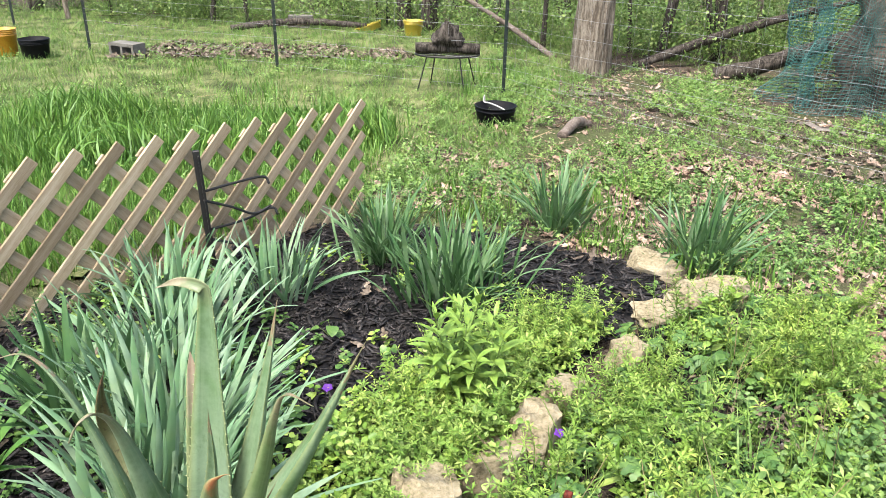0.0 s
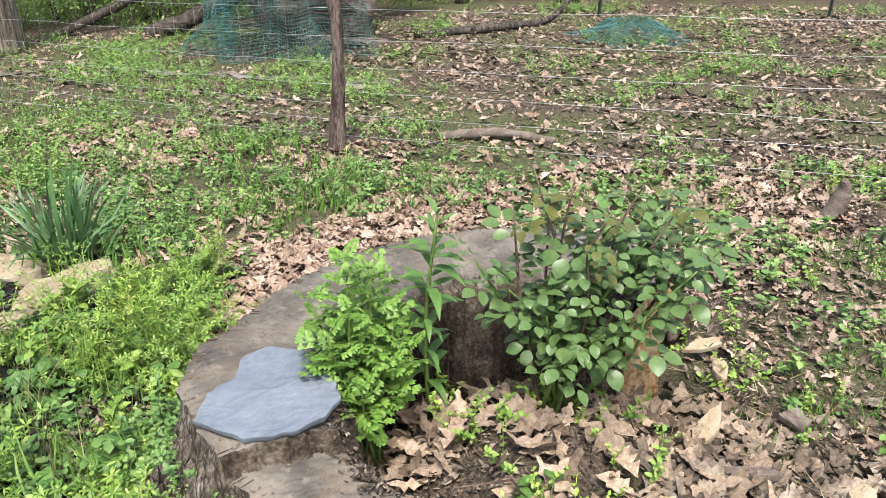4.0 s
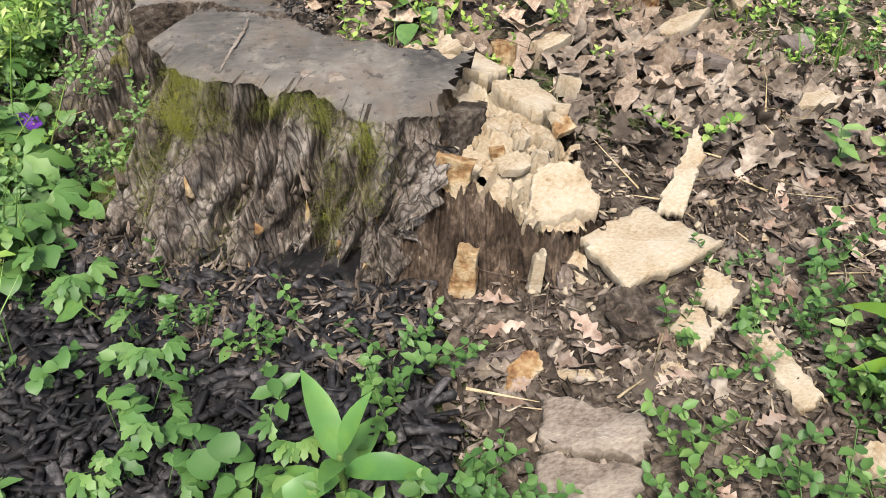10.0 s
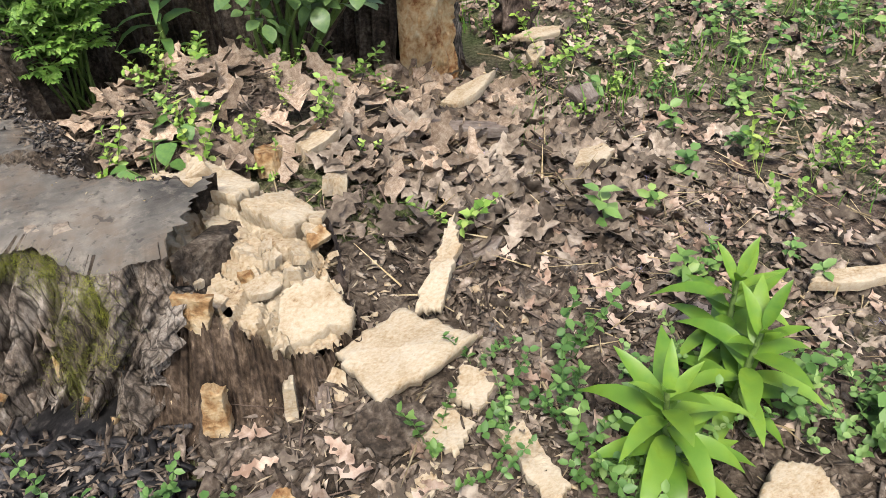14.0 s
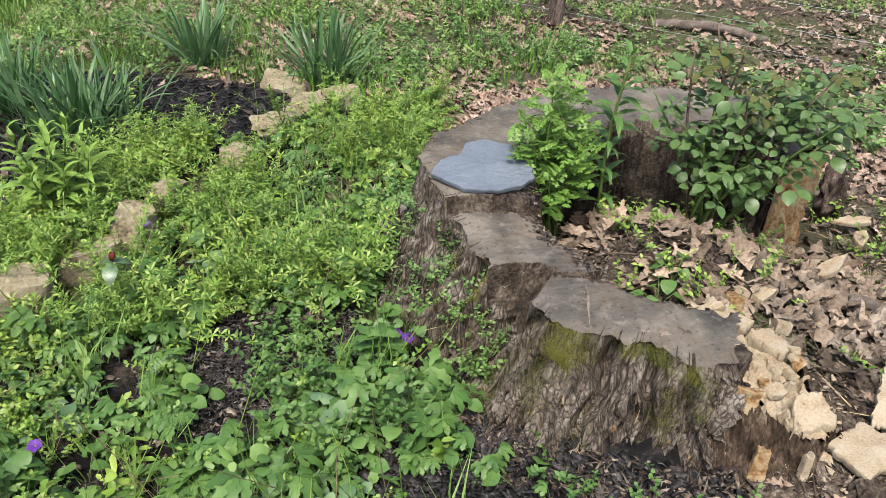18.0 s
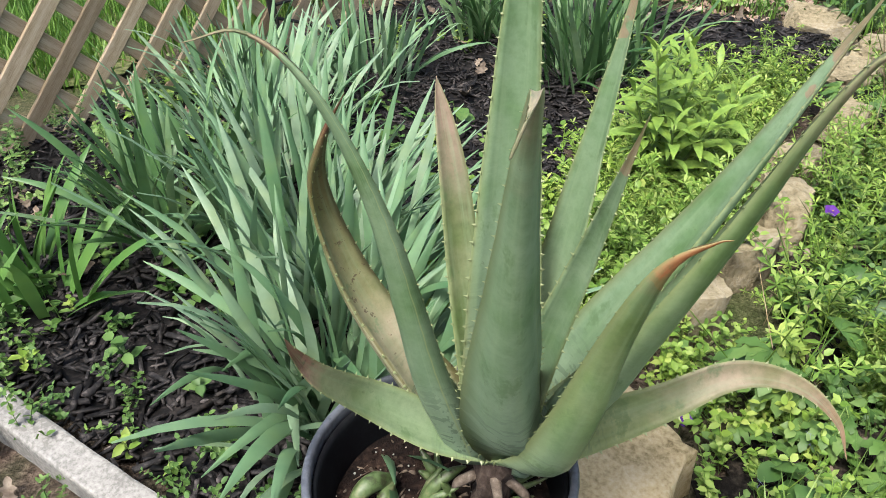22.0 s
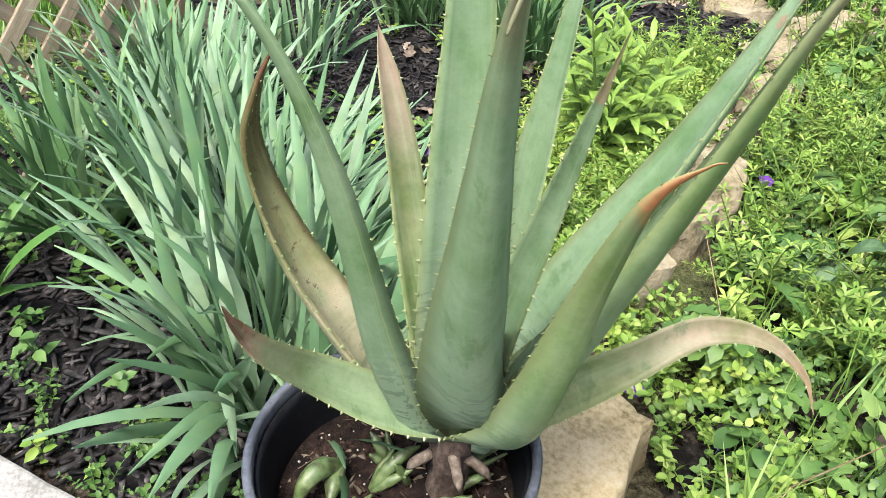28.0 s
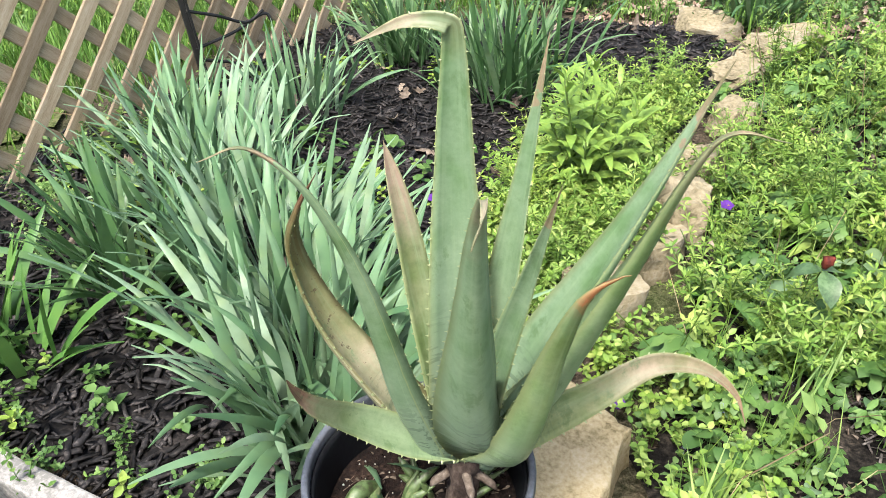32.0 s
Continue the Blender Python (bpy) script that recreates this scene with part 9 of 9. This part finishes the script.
BU = [bush_t(k + 60) for k in range(5)]
WOODS = [(-12, 14), (-4, 13.2), (-0.5, 12.6), (1.0, 10.6), (2.0, 10.2), (3.6, 9.6), (5.0, 9.4), (6.5, 9.6), (9, 8.4), (12, 6), (18, 3), (26, 12), (10, 30), (-20, 28)]
sow("undergrowth", BU, WOODS, 1100, (0.6, 1.6), "wood_leaf", "dense light green woodland undergrowth", "bushes", None, -0.05)
sow("undergrowth", BU, WOODS, 380, (0.5, 1.4), "wood_dark", "deep green woodland undergrowth with shade put into its colour", "bushes", None, -0.05)
sow("undergrowth", BU, [(-6, 13.4), (-0.5, 12.6), (1.0, 10.7), (3.6, 9.7), (5.0, 9.5), (9, 8.6), (12, 6.2), (13, 8), (5, 12), (-5, 15)], 420, (0.5, 1.2), "wood_leaf", "light green bushes at the edge of the woods", "bushes", None, -0.05)


# ---------------------------------------------------------------- mulch and leaf litter
def chip_t(seed, l=0.045, w=0.009, t=0.004):
    r = np.random.default_rng(seed)
    V = np.array([(x * l / 2 * r.uniform(0.8, 1.1), y * w / 2 * r.uniform(0.5, 1.2), z * t / 2) for x in (-1, 1) for y in (-1, 1) for z in (-1, 1)])
    V[:, 2] += r.normal(0, 0.001, 8)
    F = np.array([(0, 1, 3, 2), (4, 6, 7, 5), (0, 4, 5, 1), (2, 3, 7, 6), (0, 2, 6, 4), (1, 5, 7, 3)])
    return V, F


def crumb_t(seed):
    """Angular crumb."""
    r = np.random.default_rng(seed)
    V = r.normal(0, 1, (4, 3)) * np.array([0.006, 0.005, 0.003])
    return V, np.array([(0, 1, 2, 2), (0, 2, 3, 3), (0, 3, 1, 1), (1, 3, 2, 2)])


CP = [chip_t(k, 0.055 - 0.007 * k, 0.011 - 0.0012 * k) for k in range(6)]
# the bed's dark base sheet under its chips
bx = np.arange(-2.0, 1.2, 0.04)
by = np.arange(0.9, 4.1, 0.04)
BX, BY = np.meshgrid(bx, by)
ins = inside(BED, BX.ravel(), BY.ravel()).reshape(BX.shape)
bi = np.arange(BX.size).reshape(BX.shape)
q = ins[:-1, :-1] & ins[1:, :-1] & ins[:-1, 1:] & ins[1:, 1:]
BF = np.stack([bi[:-1, :-1][q], bi[:-1, 1:][q], bi[1:, 1:][q], bi[1:, :-1][q]], -1)
BZ = H(BX, BY) + 0.018 + 0.006 * np.sin(BX * 31) * np.cos(BY * 27)
bed = new("mulch_bed", mesh_np("mulch_bed", np.stack([BX, BY, BZ], -1).reshape(-1, 3), BF, M["mulch"], True))
tagged(bed, "flower bed covered in black shredded wood mulch", "flower bed", kind="structure")
sow("mulch_chips", CP, BED, 11000, (0.5, 1.4), "mulch", "black shredded wood mulch chips", "mulch", None, 0.026, 0.25)
sow("mulch_chips", CP, [(0.75, -0.35), (0.8, 0.55), (1.1, 0.68), (1.25, 0.52), (1.42, 0.36), (1.47, 0.24), (1.42, 0.0), (1.3, -0.4)], 4600, (0.6, 1.4), "mulch", "black shredded mulch beside the stump", "mulch", off_stump, 0.03, 0.3)
sheet("mulch_patch", [(0.75, -0.35), (0.8, 0.55), (1.08, 0.62), (1.22, 0.5), (1.40, 0.36), (1.46, 0.25), (1.40, 0.1), (1.36, -0.1), (1.3, -0.4)], 0.022, M["mulch"], "patch of black shredded mulch beside the stump", "mulch", 0.035)
FOOT = [(SC.x + r * math.cos(radians(a)), SC.y + r * math.sin(radians(a))) for r, s in ((0.86, 1), (1.0, -1)) for a in range(196, 247, 5)[::s]]
sow("mulch_chips", CP, FOOT, 420, (0.5, 1.2), "mulch", "black mulch heaped against the stump", "mulch", None, 0.03, 0.4)
sow("old_mulch", CP, [(0.28, 0.80), (0.33, 1.30), (0.66, 1.32), (0.92, 1.08), (0.92, 0.78)], 3000, (0.2, 0.55), "mulch_old", "weathered grey mulch showing through the weeds", "mulch", None, 0.026, 0.25)
sow("old_mulch", CP, [(0.28, 0.80), (0.33, 1.30), (0.66, 1.32), (0.92, 1.08), (0.92, 0.78)], 700, (0.3, 0.8), "mulch", "black mulch showing through the weeds", "mulch", None, 0.026, 0.25)
sow("soil_crumbs", [crumb_t(k) for k in range(5)], [(1.4, -0.5), (1.45, 0.25), (1.9, 0.35), (2.2, 0.1), (2.3, -0.5)], 7000, (0.3, 1.4), "mulch_old", "crumbs of dark rotten wood and soil", "soil", off_stump, 0.004, 0.5)


sow("rot_flakes", [flake_t(k + 50, 0.03, 0.016) for k in range(5)], [(1.55, 0.62), (1.75, 0.66), (1.95, 0.1), (1.85, -0.15), (1.55, 0.1), (1.56, 0.3)], 220, (0.3, 0.9), "rot", "crumbs of pale rotten wood", "wood crumbs", None, 0.02, 0.5)
BITS = [flake_t(k + 30, 0.04 - 0.005 * k, 0.018 - 0.002 * k) for k in range(6)]
sow("litter_bits", BITS, RIGHT, 7000, (0.4, 1.4), "dead", "crumbled bark and leaf bits in the litter", "litter", clear, 0.006, 0.35)
sow("litter_bits", BITS, [(1.4, -0.6), (1.45, 0.3), (1.75, 0.55), (2.3, 0.9), (2.6, 0.4), (2.4, -0.6)], 5000, (0.4, 1.3), "dead", "crumbled rotten wood and bark bits", "litter", off_stump, 0.006, 0.4)
sow("litter_bits", BITS, [(1.45, 0.7), (1.5, 1.45), (2.25, 1.45), (2.4, 0.95)], 1500, (0.4, 1.3), "dead", "bark crumbs in the hollow stump", "litter", None, 0.006, 0.4)
sow("litter_bits", BITS, [(3.0, 3.6), (4.2, 2.4), (9.5, 1.5), (11, 5), (8, 8.5), (5, 7.5), (3.2, 8.3), (1.5, 8.0), (2.5, 6)], 6000, (0.8, 2.2), "dead", "bark and leaf bits on bare ground", "litter", None, 0.006, 0.35)
sow("litter_bits", BITS, FARF, 6500, (0.9, 2.4), "dead_pink", "pale leaf scraps strewn over the yard", "litter", None, 0.008, 0.35)
sow("leaf_litter", OAK, [(1.35, 2.3), (1.75, 2.85), (2.4, 3.0), (3.3, 3.35), (3.3, 2.9), (2.6, 2.3), (2.3, 1.75), (1.7, 1.8)], 2900, (0.045, 0.10), "dead_pink", "thick drift of pale dry oak leaves", "dead leaves", off_stump, 0.025, 0.4)
sow("leaf_litter", OAK, [(0.2, 4.6), (0.5, 5.8), (1.6, 5.9), (2.6, 5.2), (2.2, 4.4), (1.2, 4.5)], 1100, (0.06, 0.12), "dead_pink", "dry oak leaves in the yard", "dead leaves", mottled(1.0, -0.05, 3.3), 0.02, 0.35)
sow("leaf_litter", OAK, [(-4, 9.3), (-3.6, 10.8), (-0.5, 10.4), (-0.3, 9.6)], 1300, (0.06, 0.12), "dead", "patch of dry leaves in the grass", "dead leaves", mottled(1.5, -0.2, 2.2, lambda x, y: x < 99), 0.07, 0.35)
sow("leaf_litter", OAK, [(3.0, 3.6), (4.2, 2.4), (9.5, 1.5), (11, 5), (8, 8.5), (5, 7.5), (3.2, 8.3), (1.5, 8.0), (2.5, 6)], 5200, (0.05, 0.12), "dead", "brown leaf litter on bare ground", "dead leaves", mottled(0.7, -0.12, 1.5), 0.012, 0.3)
sow("leaf_litter", OAK, FARF, 2600, (0.05, 0.11), "dead_pink", "pale dry leaves strewn over the yard", "dead leaves", mottled(0.9, -0.1, 15.0), 0.03, 0.3)
sow("leaf_litter", OAK, NEAR, 1700, (0.05, 0.10), "dead_pink", "scattered pale brown leaves", "dead leaves", mottled(1.5, -0.25, 8.5), 0.012, 0.3)
sow("leaf_litter", OAK, RIGHT, 1700, (0.03, 0.07), "dead_pink", "pale scraps of dry leaves round the stump", "dead leaves", clear, 0.016, 0.4)
sow("litter_bits", BITS, RIGHT, 6000, (0.5, 1.3), "dead_pink", "pale crumbs of bark and leaf", "litter", clear, 0.012, 0.4)
sow("leaf_litter", OAK, RIGHT, 2600, (0.03, 0.09), "dead", "brown leaf litter round the stump", "dead leaves", clear, 0.012, 0.35)
sow("leaf_litter", OAK, BED, 45, (0.06, 0.11), "dead", "few dry leaves on the mulch", "dead leaves", off_stump, 0.04, 0.3)
sow("leaf_litter", OAK, [(-1.9, 1.5), (-1.5, 1.6), (-0.5, 0.75), (-0.1, 0.8), (-0.2, 0.4), (-1.5, 0.6)], 120, (0.05, 0.1), "dead", "dry leaves outside the edging", "dead leaves", off_stump, 0.015, 0.3)

sow("leaf_litter", OAK, [(0.85, 1.75), (1.1, 1.55), (1.3, 1.75), (1.5, 2.2), (1.2, 2.3)], 200, (0.04, 0.08), "dead", "brown leaves between weeds and stump", "dead leaves", off_stump, 0.03, 0.4)
sow("litter_bits", BITS, PATH, 1500, (0.4, 1.2), "dead", "bits of dry leaf among the weeds", "litter", off_stump, 0.03, 0.4)
sow("litter_bits", BITS, [(1.36, -0.55), (1.40, 0.2), (1.55, 0.32), (1.8, 0.45), (2.2, 0.35), (2.45, -0.1), (2.4, -0.6)], 2000, (0.3, 1.0), "dead", "crumbs of bark on the soil", "litter", None, 0.016, 0.45)
FIB = [flake_t(k + 300, 0.07 - 0.009 * k, 0.008) for k in range(5)]
sow("wood_splinters", FIB, [(1.4, -0.55), (1.42, 0.1), (1.52, 0.28), (1.8, 0.4), (2.1, 0.3), (2.3, -0.1), (2.3, -0.6)], 2600, (0.3, 1.2), "bark_flake", "shreds of grey rotten wood on the soil", "wood crumbs", None, 0.016, 0.5)
sow("wood_splinters", FIB, [(1.45, -0.2), (1.5, 0.15), (1.7, 0.2), (1.9, 0.1), (1.8, -0.2)], 90, (0.25, 0.6), "rot", "pale splinters of rotten wood", "wood crumbs", None, 0.02, 0.5)
sow("wood_splinters", FIB, [(1.5, 0.6), (1.5, 1.4), (2.3, 1.4), (2.7, 0.9), (2.6, 0.2), (1.9, 0.3)], 1600, (0.3, 1.0), "bark_flake", "bark shreds among the dead leaves", "wood crumbs", None, 0.018, 0.5)
BEHIND = [(2.1, 1.85), (2.5, 2.35), (3.2, 2.95), (3.9, 2.9), (5.2, 1.8), (3.6, 1.3), (2.7, 1.5)]
sow("leaf_litter", OAK, BEHIND, 1500, (0.045, 0.10), "dead_pink", "pale dry leaves strewn behind the stump", "dead leaves", off_stump, 0.015, 0.35)
sow("near_weeds", WD, BEHIND, 420, (0.5, 1.1), "weed", "low weeds behind the stump", "weeds", mottled(1.5, 0.0, 4.0))
sow("wood_splinters", FIB, FOOT, 700, (0.4, 1.2), "bark_flake", "bark shreds fallen round the stump's foot", "wood crumbs", None, 0.034, 0.5)
sow("litter_bits", BITS, FOOT, 220, (0.4, 1.0), "dead", "scraps of dead leaf at the stump's foot", "litter", None, 0.034, 0.4)
FLANK = [(0.95, 1.1), (1.0, 1.6), (1.2, 1.85), (1.4, 1.8), (1.2, 1.5), (1.12, 1.1)]
sow("near_weeds", WD, FLANK, 90, (0.6, 1.2), "chick", "weeds growing against the stump's bark", "weeds", off_stump)
sow("chickweed", CW, FLANK, 60, (0.6, 1.1), "weed", "chickweed along the stump's foot", "weeds", off_stump)
HEAP = [(1.75, 0.40), (1.9, 0.75), (2.5, 0.8), (2.6, 0.35), (2.2, 0.2)]
sow("leaf_litter", OAK, HEAP, 260, (0.05, 0.10), "dead", "brown leaves drifted behind the broken wood", "dead leaves", None, 0.03, 0.4)
# crumbs and scraps lying on the stump's sawn top, thickest along its rotten inner edge
def on_top(n, edge, T, size, mt, label):
    a = rng.uniform(radians(150), ARC1 - 0.03, n)
    f = np.clip(np.abs(rng.normal(0, edge, n)), 0, 0.9)
    r0 = np.array([stump_in(v) for v in a])
    r1 = np.array([stump_r(v) - 0.04 for v in a])
    rr = r0 + (r1 - r0) * f
    z = np.array([stump_top(v, 1 - g) for v, g in zip(a, f)]) + 0.004 - 0.045 * (1 - f) ** 6
    P = np.stack([SC.x + rr * np.cos(a), SC.y + rr * np.sin(a), z], -1)
    w = rng.integers(0, len(T), n)
    return stuff("stump_crumbs", [spread(T[k], P[w == k], rot(rng.uniform(0, 6.28, int((w == k).sum())), rng.normal(0, 0.3, int((w == k).sum()))), rng.uniform(size[0], size[1], int((w == k).sum()))) for k in range(len(T))], M[mt], label, "wood crumbs")


on_top(1400, 0.12, [crumb_t(k + 40) for k in range(4)], (0.3, 1.0), "mulch_old", "dark crumbs of rotten wood on the sawn top")
on_top(320, 0.10, BITS, (0.4, 1.0), "dead", "scraps of bark along the stump's inner edge")
on_top(200, 0.6, [crumb_t(k + 50) for k in range(4)], (0.15, 0.45), "straw", "pale wood crumbs on the sawn top")

# loose splinters and plates of bark on the stump's side
def splinters(n, deg0, deg1, l, w, mt, label, seed):
    r = np.random.default_rng(seed)
    cols, rows = BARK.shape[:2]
    i = np.clip(((np.radians(r.uniform(deg0, deg1, n)) - ARC0) / (ARC1 - ARC0) * (cols - 1)).astype(int), 1, cols - 2)
    j = (r.uniform(0.03, 0.62, n) * (rows - 1)).astype(int)
    P = BARK[i, j]
    out = np.arctan2(P[:, 1] - SC.y, P[:, 0] - SC.x)
    P = P + np.stack([np.cos(out), np.sin(out), np.zeros(n)], -1) * r.uniform(-0.002, 0.012, (n, 1))
    # each splinter's length runs upright, its flat side faces outwards
    ex = np.stack([np.cos(out) * 0.12 * r.normal(0, 1, n), np.sin(out) * 0.12 * r.normal(0, 1, n), np.ones(n)], -1)
    tang = np.stack([-np.sin(out), np.cos(out), np.zeros(n)], -1)
    ex = ex + tang * r.normal(0, 0.22, (n, 1))
    ex /= np.linalg.norm(ex, axis=1)[:, None]
    ez = np.cross(ex, tang)
    ez /= np.linalg.norm(ez, axis=1)[:, None]
    ez = -ez
    ey = np.cross(ez, ex)
    R = np.stack([ex, ey, ez], -1)
    T = [flake_t(k + 200, l * (1 - 0.1 * k), w) for k in range(5)]
    which = r.integers(0, 5, n)
    return stuff("bark_splinters", [spread(T[k], P[which == k], R[which == k], r.uniform(0.5, 1.5, int((which == k).sum()))) for k in range(5)], M[mt], label, "bark")


splinters(420, 178, 245, 0.034, 0.005, "bark_flake", "thin grey-brown splinters of bark on the stump", 5)
splinters(26, 185, 245, 0.05, 0.012, "rot_side", "tan strips of rotten wood showing through the bark", 9)
splinters(500, 60, 178, 0.07, 0.014, "bark_flake", "weathered bark splinters on the stump's far side", 7)

# single leaves in and about the hollow stump
litter = thing("dead_leaves", on(1.9, 0.8), "large dry brown oak leaves heaped in the hollow stump", "dead leaves")
OAKM = [mesh_np("oak_leaf", T[0], T[1], M["dead_part"], True) for T in OAK]
lx, ly = rand_in([(1.38, 0.82), (1.42, 1.3), (1.55, 1.45), (2.2, 1.45), (2.5, 1.0), (2.4, 0.6), (2.0, 0.42), (1.7, 0.6)], 300)
for k in range(300):
    s = rng.uniform(0.06, 0.13)
    part("leaf", OAKM[k % 9], litter, litter.matrix_world.inverted() @ Matrix.Translation(on(lx[k], ly[k], 0.02 + rng.uniform(0, 0.02))) @ pose(0, 0, 0, rng.normal(0, 20), rng.normal(0, 20), rng.uniform(0, 360)) @ Matrix.Diagonal((s, s, s, 1)))

# the mulch chips nearest the pot, one by one
CHIPM = [mesh_np("chip", T[0], T[1], M["mulch_part"]) for T in CP]
mx, my = rand_in([(-1.32, 1.50), (-0.98, 1.24), (-0.70, 1.10), (-0.45, 1.30), (-0.62, 1.9), (-1.0, 2.1)], 300)
for k in range(300):
    s = rng.uniform(0.6, 1.5)
    part("chip", CHIPM[k % 6], bed, Matrix.Translation(on(mx[k], my[k], 0.034)) @ pose(0, 0, 0, rng.normal(0, 12), rng.normal(0, 12), rng.uniform(0, 360)) @ Matrix.Diagonal((s, s, s, 1)))

# lumps of the potting mix round the offshoots
n = 420
ca, cr = rng.uniform(0, 6.28, n), 0.132 * np.sqrt(rng.uniform(0, 1, n))
CPOS = np.stack([POT.x + cr * np.cos(ca), POT.y + cr * np.sin(ca), np.full(n, 0.147) + rng.uniform(-0.003, 0.003, n)], -1)
for mt, label, lo, hi in (("soil", "lumps of potting mix, darkened for leaf shade", 0, 260), ("dead", "brown bark scraps and dry leaf bits in the pot", 260, 420)):
    T = crumb_t(91) if mt == "soil" else flake_t(92, 0.022, 0.007)
    stuff("potting_crumbs", [spread(T, CPOS[lo:hi], rot(ca[lo:hi] * 7, rng.normal(0, 0.4, hi - lo)), rng.uniform(0.4, 1.1, hi - lo))], M[mt], label, "soil")
